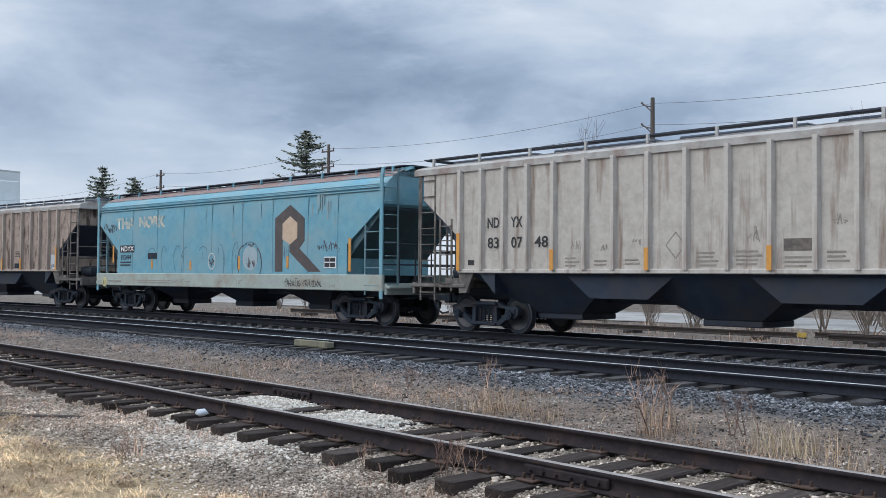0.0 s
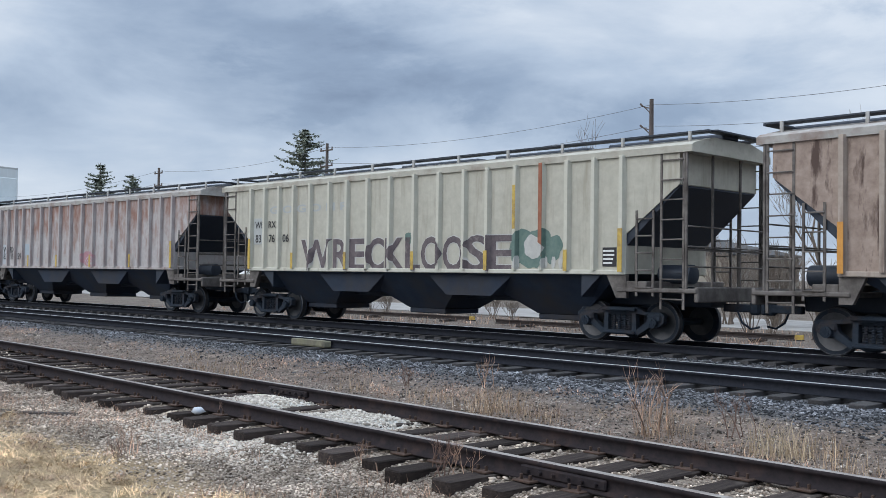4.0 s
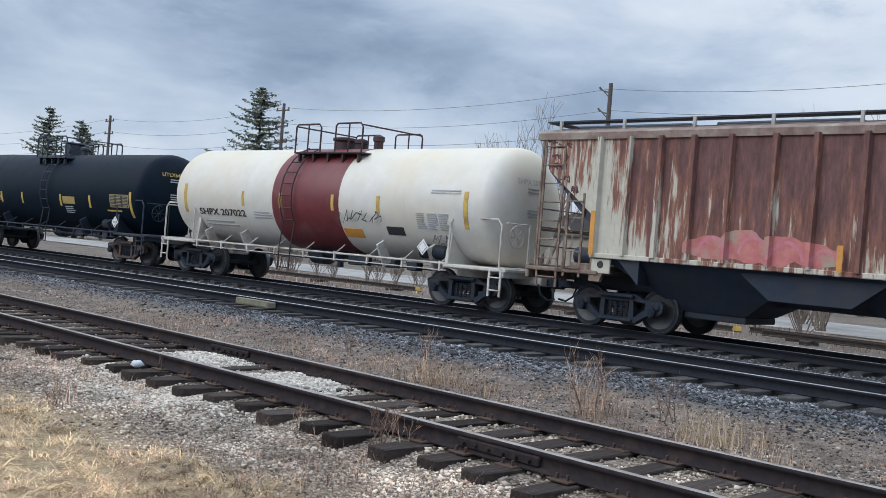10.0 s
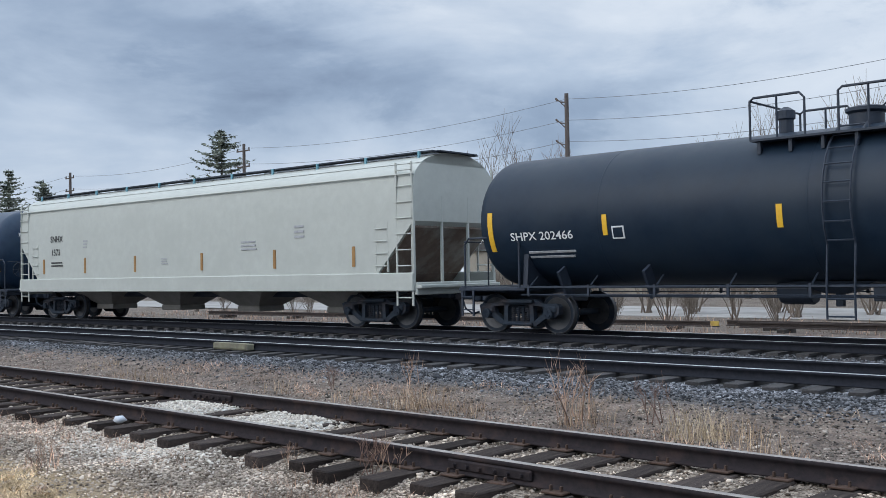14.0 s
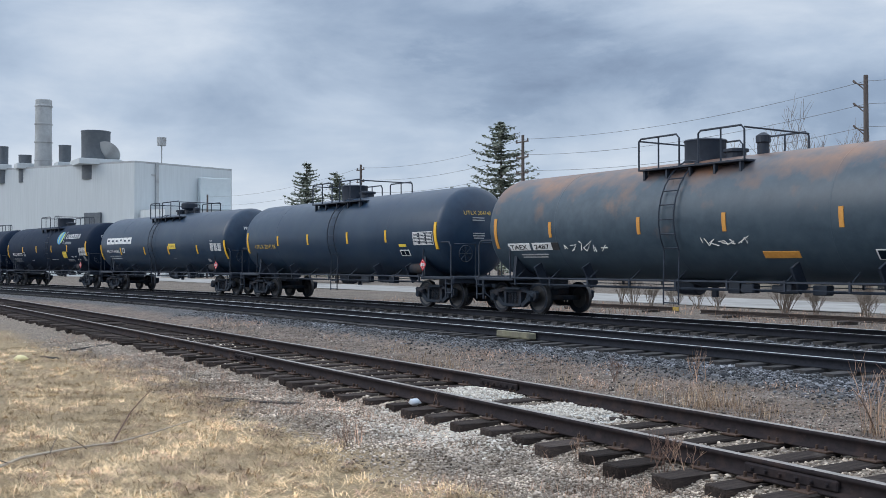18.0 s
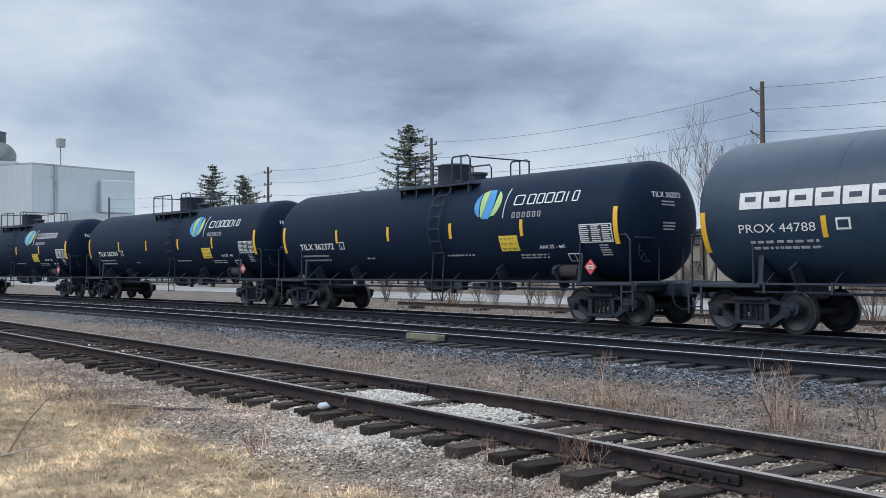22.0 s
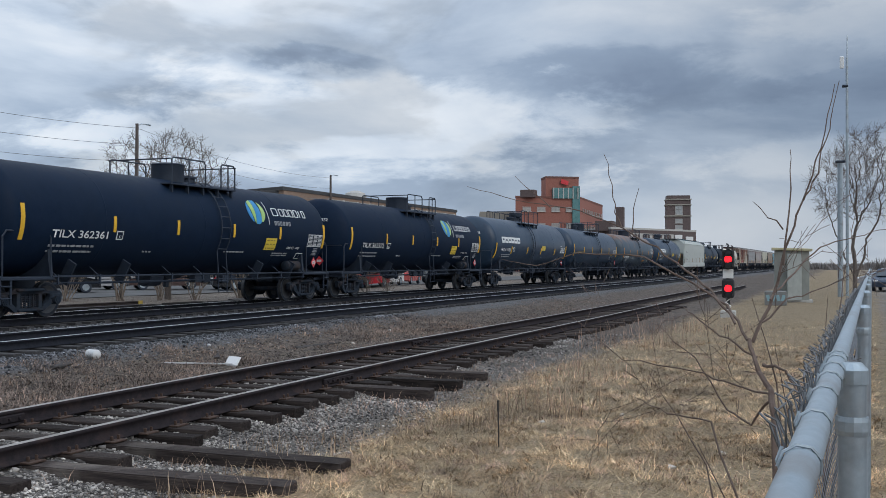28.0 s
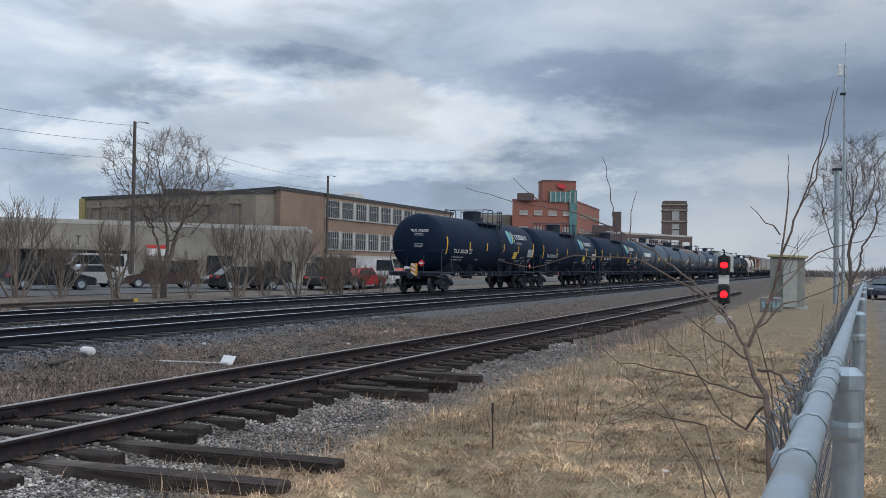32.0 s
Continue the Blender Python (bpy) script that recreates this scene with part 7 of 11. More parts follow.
def leaf_mark(car, x, z):
    """A round mark of three upright leaves, green, blue and green."""
    R, zc = SHELL[car.name]

    def region(left, right, z0, z1, lift, mat, n=12):
        vs = []
        for i in range(n + 1):
            dz = z0 + (z1 - z0) * i / n
            a = math.asin((z - zc) / R) + dz / R
            for px in (left(dz), max(right(dz), left(dz) + 0.002)):
                for rr in (R - 0.005, R + lift):
                    vs.append((x + px, -rr * math.cos(a), zc + rr * math.sin(a)))
        fs = []
        for i in range(n):
            k = i * 4
            fs += [(k + 1, k + 3, k + 7, k + 5), (k, k + 4, k + 6, k + 2), (k, k + 1, k + 5, k + 4), (k + 2, k + 6, k + 7, k + 3)]
        part("emblem_leaf", Shape().add(vs, fs), mat, car)

    def oval(dz):
        return 0.52 * math.sqrt(max(0.0, 1 - (dz / 0.45) ** 2))

    def lobe(at, slope, curve):
        return lambda d: max(-oval(d), min(oval(d), at + slope * d + curve * d * d))
    region(lambda d: -oval(d), lobe(-0.33, -0.18, 0.25), -0.37, 0.37, 0.012, EMBLEM_BLUE)
    region(lobe(-0.29, -0.18, 0.25), lobe(-0.075, 0.05, -0.35), -0.43, 0.435, 0.012, EMBLEM_GREEN)
    region(lobe(-0.06, 0.05, -0.25), lobe(0.25, -0.05, -0.55), -0.44, 0.43, 0.013, EMBLEM_BLUE)
    region(lobe(0.3, 0.12, -0.45), lambda d: oval(d), -0.36, 0.37, 0.012, EMBLEM_GREEN)


def leaf_car(number, length, seed):
    c = tank_car("tank_car", "glossy black tank car with a green and blue leaf emblem", LEAF_BLACK, length, 16.28, 1.45, 2.47, stripe="yellow", plat=(-1.32, 2.12), dome_x=0.07, ladder_x=0.98, bars_at=(-4.13, -1.34, 1.59, 4.44), end_bars=(-7.41, 7.58), bar_z=2.42, seed=seed, valves=((1.1, 0.3, 0.22),), truck_at=6.8, rails=((-1.25, 0.45), (1.3, 2.08)))
    tank_text(c, number, -6.41, -4.36, 2.0, 0.2, M["letter_white"], bold=0.012)
    for k, (z, w) in enumerate(((1.79, 1.62), (1.65, 1.6))):
        word_bars(c, -6.41, z, w, 0.07, M["letter_dull"], seed + 20 + k)
    tank_patch(c, "stencil_panel", -4.02, -3.76, 1.98, 2.22, M["letter_white"])
    tank_patch(c, "stencil_face", -3.99, -3.79, 2.01, 2.19, LEAF_BLACK, lift=0.016)
    tank_text(c, "C", -3.94, -3.85, 2.03, 0.08, M["letter_white"], lift=0.02)
    word_bars(c, -2.72, 1.68, 0.4, 0.06, M["letter_dull"], seed + 3)
    leaf_mark(c, 3.04, 3.08)
    tank_patch(c, "brand_rule", 3.72, 3.745, 2.64, 3.51, M["letter_white"])
    brand_strokes(c, ((4.07, 0.36), (4.56, 0.27), (4.9, 0.24), (5.2, 0.28), (5.55, 0.27), (5.9, 0.08), (6.13, 0.2)), 2.97, 0.27, M["letter_white"])
    brand_strokes(c, tuple((4.08 + 0.187 * k, 0.11) for k in range(6)), 2.65, 0.14, M["letter_dull"], 0.026)
    tank_patch(c, "notice", 3.56, 4.25, 1.79, 2.21, M["label_yellow"], "yellow emergency notice")
    for z, w in ((2.13, 0.5), (2.0, 0.56), (1.87, 0.56)):
        word_bars(c, 3.62, z, w, 0.06, M["label_print"], seed + int(z * 100), 0.006)
    data_panel(c, 6.44, 7.46, 1.95, 2.40, seed + 6)
    tank_text(c, "AAR ST - 445", 5.0, 5.88, 1.85, 0.1, M["letter_white"], bold=0.006)
    for k, z in enumerate((1.7, 1.63)):
        word_bars(c, 4.22, z, 1.0, 0.05, M["letter_dull"], seed + 7 + k)
    word_bars(c, 1.25, 1.72, 1.15, 0.06, M["letter_dull"], seed + 8)
    tank_bars(c, 7.0, 1.78, 0.35, 0.28, 5, M["letter_dull"], seed=seed + 9)
    tank_patch(c, "stencil_panel", 5.88, 6.33, 1.5, 1.74, M["letter_white"])
    tank_patch(c, "stencil_face", 5.91, 6.1, 1.525, 1.715, LEAF_BLACK, lift=0.016)
    tank_patch(c, "stencil_face", 6.12, 6.3, 1.525, 1.715, LEAF_BLACK, lift=0.016)
    placard(c, 6.8, 1.38, M["placard_red"], "3475", -1.44)
    # a placard on the trailing head
    pl = part("placard", Shape().box((-length / 2 + 0.56, -0.35, 1.45), (0.012, 0.27, 0.27), rx=radians(45)), M["placard_red"], c, "diamond hazard placard")
    part("number_panel", Shape().box((-length / 2 + 0.545, -0.35, 1.45), (0.006, 0.2, 0.09)), M["letter_white"], pl)
    return c


c15 = leaf_car("TILX 362372", 17.3, 81)
c16 = leaf_car("TILX 362361", 17.3, 82)
c17 = leaf_car("TILX 362325", 17.3, 83)


def head_text(car, txt, sx, ht, y, z, h, material):
    """Lettering on the domed end of a tank."""
    r, zc = SHELL[car.name]
    me = text_mesh(txt, h / 0.72, 0.01)
    w = max(v.co.x for v in me.vertices)
    for v in me.vertices:
        yy, zz = y + sx * (v.co.x - w / 2), z + v.co.y
        q = min(0.98, (yy * yy + (zz - zc) ** 2) / (r * r))
        v.co = (sx * (ht - 0.62 * (1 - math.sqrt(1 - q)) + 0.014), yy, zz)
    return part("lettering", me, material, car)


def head_bars(car, sx, ht, y, z, w, rows, material, seed):
    r, zc = SHELL[car.name]
    rnd2 = random.Random(seed)
    for k in range(rows):
        zz, ww = z - k * 0.075, w * rnd2.uniform(0.6, 1)
        q = min(0.98, (y * y + (zz - zc) ** 2) / (r * r))
        part("small_print", Shape().box((sx * (ht - 0.62 * (1 - math.sqrt(1 - q)) + 0.008), y, zz), (0.02, ww, 0.035), rz=-sx * 0.2 * y), material, car)


for c, txt, ht, mm in ((c7, "SHPX 207022", 6.75, M["letter_dull"]), (c8, "UTLX649833", 6.75, M["yellow_faded"]), (c9, "SHPX 202466", 7.875, M["letter_white"]), (c11, "PROX 44843", 7.95, M["letter_white"]),
                       (c12, "TAEX 2487", 7.8, M["letter_white"]), (c13, "UTLX 204148", 7.875, M["letter_gold"]), (c14, "PROX 44788", 7.95, M["letter_white"]), (c15, "TILX 362372", 8.14, M["letter_white"]),
                       (c16, "TILX 362361", 8.14, M["letter_white"]), (c17, "TILX 362325", 8.14, M["letter_white"])):
    for sx in (1, -1):
        head_text(c, txt, sx, ht, -0.2, 3.0, 0.13, mm)
        head_bars(c, sx, ht, -0.2, 2.9, 0.55, 2, M["letter_dull"], 5)
        head_bars(c, sx, ht, -0.2, 2.4, 0.5, 3, M["letter_dull"], 6)
# marker device hung on the last coupler
dev = part("marker_device", Shape().box((-8.45, -0.12, 1.12), (0.2, 0.3, 0.62), bev=0.03), M["orange_faded"], c17, "red and white rear marker on the last coupler")
for k in range(3):
    part("stripe", Shape().box((-8.555, -0.12, 0.95 + k * 0.2), (0.01, 0.28, 0.07), rx=0.5), M["letter_white"], dev)
part("battery_bag", Shape().box((-8.35, 0.25, 1.2), (0.25, 0.35, 0.14), bev=0.04), M["letter_white"], c17)

# centre of each car along the line at the start
CARS = [(c0, -10.84), (c1, -28.45), (c2, -46.67), (c3, -64.99), (c4, -83.15), (c5, -101.06), (c6, -118.81), (c7, -135.07), (c8, -149.92), (c9, -165.88), (c10, -184.7), (c11, -203.93),
        (c12, -221.45), (c13, -238.92), (c14, -256.12), (c15, -273.67), (c16, -290.92), (c17, -308.25)]


# the train gathers a little way as it clears the yard
GAIN_T, GAIN = (0, 19, 20, 21, 22, 23, 24, 25, 26, 26.5, 28.5, 32), (0, 0, 0.43, 0.36, 0.38, 0.48, 0.57, 0.88, 1.06, 1.16, 1.16, 1.12)


def motions():
    """The train rolls past at a steady pace."""
    for car, u in CARS:
        rows = []
        for k in list(range(22)) + [22 + 0.5 * j for j in range(21)]:
            x = u + SPEED * k + float(np.interp(k, GAIN_T, GAIN))
            rows.append((k, pose(x, float(y_b(x)), 0, 0, 0, math.degrees(turn_a(x)))))
        walk(car, rows)
    for ws, x in WHEELSETS:
        turn = math.degrees(SPEED / WHEEL_R)
        walk(ws, [(k * 0.05, pose(x, 0, WHEEL_R, 0, turn * k * 0.05, 0)) for k in range(641)])


# ---- poles and wires ----
def utility_pole(x, y, h, mat, arms=3, lean=0.0, lamp=False, boxes=0):
    t = thing("utility_pole", "wooden utility pole with short cross arms and insulators" if arms else "tall plain wooden pole", "utility pole", "poles along the road", at=(x, y, -0.45))
    part("pole", Shape().tube([(0, 0, 0), (lean * 0.5, 0, h / 2), (lean, 0, h)], 0.17, 10, r1=0.11), mat, t)
    for k in range(arms):
        z = h - 0.5 - k * 1.15
        if x > -50:
            # short brackets on one side, each with its pin insulator
            part("bracket", Shape().tube([(lean, 0, z), (lean - 0.42, 0, z + 0.1), (lean - 0.62, 0, z + 0.22)], 0.035, 6).tube([(lean, 0, z - 0.3), (lean - 0.42, 0, z + 0.08)], 0.03, 5).tube([(lean - 0.58, 0, z + 0.18), (lean - 0.72, 0, z + 0.32)], 0.06, 6), M["wood_pole"], t)
            continue
        part("cross_arm", Shape().box((lean - 0.1, 0, z), (1.5, 0.09, 0.1), bev=0.01).tube([(lean - 0.75, 0, z), (lean - 0.75, 0, z + 0.22)], 0.05, 6).tube([(lean + 0.6, 0, z), (lean + 0.6, 0, z + 0.22)], 0.05, 6), M["wood_pole"], t)
    for k in range(boxes):
        part("transformer", Shape().lathe([(-0.45, 0.2), (-0.42, 0.26), (0.42, 0.26), (0.46, 0.2)], 14, "z"), M["galv"], t, "grey can transformer", (lean - 0.5 + k * 1.1, 0, h - 4.6))
    if lamp:
        part("lamp_arm", Shape().tube([(lean, 0, h - 0.2), (lean + 0.5, 0, h + 0.05), (lean + 0.7, -0.3, h + 0.02)], 0.03, 6).box((lean + 0.8, -0.4, h), (0.45, 0.16, 0.08), bev=0.02), M["galv"], t)
    return t


POLES = [(-133, 46, 11.3, 0), (-86.3, 44.9, 11.4, 3), (-60.2, 44.7, 11.4, 3), (-31.9, 45.1, 11.4, 3), (-9.2, 44.9, 11.4, 3), (29.6, 43.4, 11.4, 3), (42.9, 39.0, 11.4, 0), (61.0, 41.0, 11.4, 0), (103, 44.8, 11.4, 0)]
for k, (x, y, h, arms) in enumerate(POLES):
    utility_pole(x, y, h, M["red_pole"] if k in (4, 5) else M["grey_pole"] if k == 6 else M["wood_pole"], arms, 0.0, k in (7, 8), 2 if k == 4 else 0)


def cable(a, b, sag, r=0.022, n=14, mat=None):
    a, b = Vector(a), Vector(b)
    pts = [a.lerp(b, i / n) - Vector((0, 0, sag * 4 * (i / n) * (1 - i / n))) for i in range(n + 1)]
    ob = part("overhead_wire", Shape().tube(pts, r, 4, False), M["wire"])
    return tagged(ob, "thin overhead wire slung between poles", "wire", "overhead wires")


line = [p for p in POLES if p[0] not in (42.9,)]
for p, q in zip(line[:-1], line[1:]):
    for dz in (0.3, 1.45, 2.6):
        cable((p[0], p[1], p[2] - 0.45 - dz), (q[0], q[1], q[2] - 0.45 - dz), 0.45 + 0.006 * (q[0] - p[0]), 0.013)
cable((42.9, 39, 10.3), (29.6, 43.4, 7.0), 0.2)


# ---- plants ----
def bare_tree_mesh(h, seed, trunk_r, forks=1, spread=0.5, depth=5, low=0.25, fine=0.006, kids=(3, 5), split=True, keep=(0.5, 0.78), bole=0.42):
    """A leafless crown: limbs that divide into ever thinner twigs."""
    rnd = random.Random(seed)
    limbs, twigs = Shape(), Shape()

    def grow(p, d, length, r, level):
        s = limbs if level < 2 or not split else twigs
        n = 3 if level < 2 else 2
        pts = [p]
        q, dd = p.copy(), d.copy()
        for k in range(n):
            dd = (dd + Vector((rnd.gauss(0, 0.13), rnd.gauss(0, 0.13), rnd.gauss(0.05, 0.07)))).normalized()
            q = q + dd * (length / n)
            pts.append(q.copy())
        r1 = max(fine * 0.6, r * 0.55)
        s.tube(pts, r, 7 if level == 0 else 5 if level < 2 else 3, False, r1)
        if level >= depth:
            return
        for i in range(rnd.randint(*kids)):
            f = rnd.uniform(0.35 if level else 0.45, 1.0)
            k = min(n - 1, int(f * n))
            b = pts[k].lerp(pts[k + 1], f * n - k)
            a = rnd.uniform(0, 2 * math.pi)
            side = Vector((math.cos(a), math.sin(a), rnd.uniform(0.0, 0.6)))
            nd = (dd * (1 - spread) + side * spread + Vector((0, 0, 0.18))).normalized()
            grow(b, nd, length * rnd.uniform(*keep), max(fine, r1 * rnd.uniform(0.5, 0.85)), level + 1)

    for k in range(forks):
        a = rnd.uniform(0, 6.28)
        lean = 0.08 if forks == 1 else rnd.uniform(0.12, 0.55)
        grow(Vector((rnd.uniform(-0.15, 0.15) * (forks > 1), rnd.uniform(-0.15, 0.15) * (forks > 1), 0)), Vector((math.cos(a) * lean, math.sin(a) * lean, 1)).normalized(), h * (bole if forks == 1 else 0.5), trunk_r, 0)
    made = []
    for nm, s in (("trunk", limbs), ("crown", twigs)):
        if s.v:
            me = bpy.data.meshes.new(nm)
            me.from_pydata(s.v, [], s.f)
            me.update()
            made.append(me)
    return made


def plant(name, label, category, me, mat, x, y, rot=0.0, size=1.0, group="", z=None):
    t = new(name)
    t.empty_display_size = 0.3
    for k, m in enumerate(me):
        part("trunk" if k == 0 else "crown", m, mat, t)
    zz = float(ground_z(np.array(x), np.array(y))) - 0.03 if z is None else z
    t.matrix_basis = Matrix.LocRotScale((x, y, zz), Euler((0, 0, rot)), (size, size, size))
    return tagged(t, label, category, group)


TREE_MESH = [bare_tree_mesh(9.5, 11 + k, 0.13, 2, 0.4, 5, kids=(3, 4), fine=0.009) for k in range(2)] + [bare_tree_mesh(9.0, 17 + k, 0.13, 4, 0.34, 4, kids=(3, 4), fine=0.012) for k in range(2)]
for k, (x, y, sz) in enumerate(((-37, 47, 0.98), (-33.5, 50, 0.95), (-26, 54, 1.05), (-21.5, 55, 1.12), (-17.5, 57, 1.0), (-11, 58, 1.06), (-6, 59, 0.9), (12.5, 56, 1.2), (15.5, 57, 1.3), (18, 55, 1.4), (22.5, 54, 1.3), (26.0, 52, 1.0))):
    plant("bare_tree", "leafless grey-brown tree with upright limbs beyond the road", "tree", TREE_MESH[2 + k % 2], M["bark_pale"], x, y, k * 1.3, sz, "bare trees by the road")


def crown_tree_mesh(h, width, seed, base=0.3, points=1500, trunk=0.18):
    """A broad leafless tree whose limbs grow towards points spread through a rounded, uneven crown."""
    r = np.random.RandomState(seed)
    lobes = [(r.uniform(-0.28, 0.28) * width, r.uniform(-0.28, 0.28) * width, h * r.uniform(0.5, 0.82), r.uniform(0.2, 0.3) * width) for k in range(9)] + [(0, 0, h * 0.72, 0.28 * width)]
    aim = []
    while len(aim) < points:
        lx, ly, lz, lr = lobes[r.randint(len(lobes))]
        d = r.normal(0, 1, 3)
        d *= lr * r.uniform(0.3, 1.0) ** 0.4 / np.linalg.norm(d)
        q = np.array([lx, ly, lz]) + d * (1, 1, 0.9)
        if base * h < q[2] < h:
            aim.append(q)
    aim = np.array(aim)
    nodes, up = [np.zeros(3)], [-1]
    step = 0.023 * h
    stems = [np.array([0.0, 0.0, 1.0]), np.array([-0.35, 0.1, 0.93]), np.array([0.3, -0.2, 0.93])]
    for k in range(7):
        nodes.append(nodes[-1] + stems[0] * step)
        up.append(len(nodes) - 2)
    for d in stems:
        at = 4
        for k in range(6):
            nodes.append(nodes[at] + (d + r.normal(0, 0.1, 3)) * step)
            up.append(at)
            at = len(nodes) - 1
    near = np.full(len(aim), 1e9)
    who = np.zeros(len(aim), int)
    seen = 0
    for turn in range(120):
        fresh = np.array(nodes[seen:])
        if len(fresh):
            dist = np.linalg.norm(aim[:, None] - fresh[None], axis=2)
            best = dist.argmin(1)
            dm = dist[np.arange(len(aim)), best]
            closer = dm < near
            near = np.where(closer, dm, near)
            who = np.where(closer, best + seen, who)
        seen = len(nodes)
        live = near > step * 1.3
        aim, near, who = aim[live], near[live], who[live]
        if not len(aim):
            break
        for i in np.unique(who):
            d = (aim[who == i] - nodes[i])
            d = (d / np.linalg.norm(d, axis=1)[:, None]).mean(0) + r.normal(0, 0.22, 3)
            nodes.append(nodes[i] + d / (np.linalg.norm(d) + 1e-6) * step)
            up.append(int(i))
    kids = [[] for n in nodes]
    for i, p in enumerate(up):
        if p >= 0:
            kids[p].append(i)
    weight = np.zeros(len(nodes))
    for i in range(len(nodes) - 1, -1, -1):
        weight[i] = sum(weight[k] for k in kids[i]) if kids[i] else 1.0
    thick = np.maximum(0.009, trunk * (weight / weight[0]) ** 0.5)
    limbs, twigs = Shape(), Shape()
    todo = [(0, None)]
    while todo:
        i, start = todo.pop()
        pts = ([Vector(nodes[start])] if start is not None else []) + [Vector(nodes[i])]
        j = i
        while kids[j]:
            order = sorted(kids[j], key=lambda k: -weight[k])
            todo += [(k, j) for k in order[1:]]
            if thick[order[0]] < 0.55 * thick[i]:
                todo.append((order[0], j))
                break
            j = order[0]
            pts.append(Vector(nodes[j]))
        if len(pts) > 1:
            (limbs if thick[i] > 0.03 else twigs).tube(pts, float(thick[i]), 6 if thick[i] > 0.03 else 3, False, float(thick[j]) * 0.8)
    for i in range(len(nodes)):
        if weight[i] < 4:
            for k in range(3):
                out = nodes[i] - np.array([0, 0, h * 0.45])
                d = out / (np.linalg.norm(out) + 1e-6) + r.normal(0, 0.75, 3)
                d /= np.linalg.norm(d)
                a = nodes[i] + d * step * r.uniform(0.6, 1.3)
                twigs.tube([Vector(nodes[i]), Vector(a), Vector(a + (d + r.normal(0, 0.5, 3)) * step * 0.8)], 0.008, 3, False, 0.005)
    made = []
    for nm, sh in (("trunk", limbs), ("crown", twigs)):
        me = bpy.data.meshes.new(nm)
        me.from_pydata(sh.v, [], sh.f)
        me.update()
        made.append(me)
    return made


BROAD_TREE = crown_tree_mesh(9.0, 7.0, 23)
plant("bare_tree", "broad leafless tree with a spreading crown beside the track", "tree", BROAD_TREE, M["bark"], 43.9, 27.6, 0.4)
plant("bare_tree", "tall leafless tree behind the fence", "tree", crown_tree_mesh(10.6, 6.8, 31, 0.34, 1300, 0.14), M["bark"], 62.0, -5.3, 2.1)
BUSH_MESH = [bare_tree_mesh(2.6, 31 + k, 0.03, 11, 0.34, 3, kids=(3, 4), fine=0.007) for k in range(3)]
k = 0
for x, y, sz in ((38.7, 31.9, 1.75), (41.4, 28.6, 1.5), (44.6, 23.9, 1.6), (46.2, 21.6, 1.45), (47.5, 20.5, 0.9), (36.0, 33.5, 1.3), (39.8, 30.4, 1.1), (42.6, 27.2, 1.0), (43.4, 25.8, 0.9), (48.6, 20.2, 1.1), (50.2, 21.2, 0.9), (53.0, 20.8, 0.7), (34.0, 33.0, 1.2), (37.2, 32.0, 1.0), (45.4, 22.9, 0.9), (56, 20.6, 0.6)):
    plant("bare_bush", "leafless many-stemmed bush beside the track", "bush", BUSH_MESH[k % 3], M["bark_pale"], x, y, k, sz, "bushes beyond the tracks")
    k += 1
rnd = random.Random(4)
for i in range(70):
    x = -46 + i * 1.1 + rnd.uniform(-0.8, 0.8)
    if rnd.random() < 0.12:
        continue
    plant("bare_bush", "leafless many-stemmed bush beside the track", "bush", BUSH_MESH[k % 3], M["twig_red"] if rnd.random() < 0.3 else M["bark_pale"], x, 30.2 + rnd.uniform(-1.2, 2.2), k * 1.7, rnd.uniform(0.3, 0.85), "bushes beyond the tracks")
    k += 1
for i in range(9):
    plant("bare_bush", "leafless many-stemmed bush beside the track", "bush", BUSH_MESH[k % 3], M["bark_pale"], -22 + i * 1.5 + rnd.uniform(-0.6, 0.6), 34 + rnd.uniform(0, 4), k * 1.7, rnd.uniform(0.9, 1.5), "bushes beyond the tracks")
    k += 1


def spruce(x, y, h, seed, width=0.24):
    """A conifer: trunk, whorls of drooping boughs, each set with many short needle sprays."""
    rnd = np.random.RandomState(seed)
    t = thing("spruce_tree", "dark green spruce with uneven drooping boughs", "tree", "spruce trees", at=(x, y, -0.45))
    part("trunk", Shape().tube([(0, 0, 0), (0, 0, h)], 0.02 * h, 7, True, 0.02), M["bark"], t)
    V, F = [], []
    z = 0.12 * h
    while z < 0.99 * h:
        f = 1 - z / h
        L = width * h * (f ** 0.62) * rnd.uniform(0.55, 1.1) + 0.15
        for b in range(rnd.randint(4, 7)):
            a = rnd.uniform(0, 6.283)
            l = L * rnd.uniform(0.65, 1.1)
            n = int(6 + l * 10)
            for q in range(n):
                u = (q + rnd.uniform(0, 1)) / n
                r = l * u
                zz = z + 0.28 * l * u * (0.4 - u) + (0.35 * (u ** 3) * l if f < 0.5 else 0)
                c = np.array([r * math.cos(a), r * math.sin(a), zz])
                w = 0.16 + 0.24 * (1 - u) + 0.006 * h
                d1 = rnd.normal(0, 1, 3)
                d1[2] = d1[2] * 0.3 - 0.25
                d1 *= w / (np.linalg.norm(d1) + 1e-6)
                d2 = rnd.normal(0, 1, 3)
                d2[2] *= 0.4
                d2 *= 0.45 * w / (np.linalg.norm(d2) + 1e-6)
                k0 = len(V)
                V += [c - d2, c + d2, c + d1]
                F.append((k0, k0 + 1, k0 + 2))
        z += 0.022 * h * rnd.uniform(0.7, 1.4)
    part("crown", raw_mesh("crown", V, F), M["needles"], t)
    return t


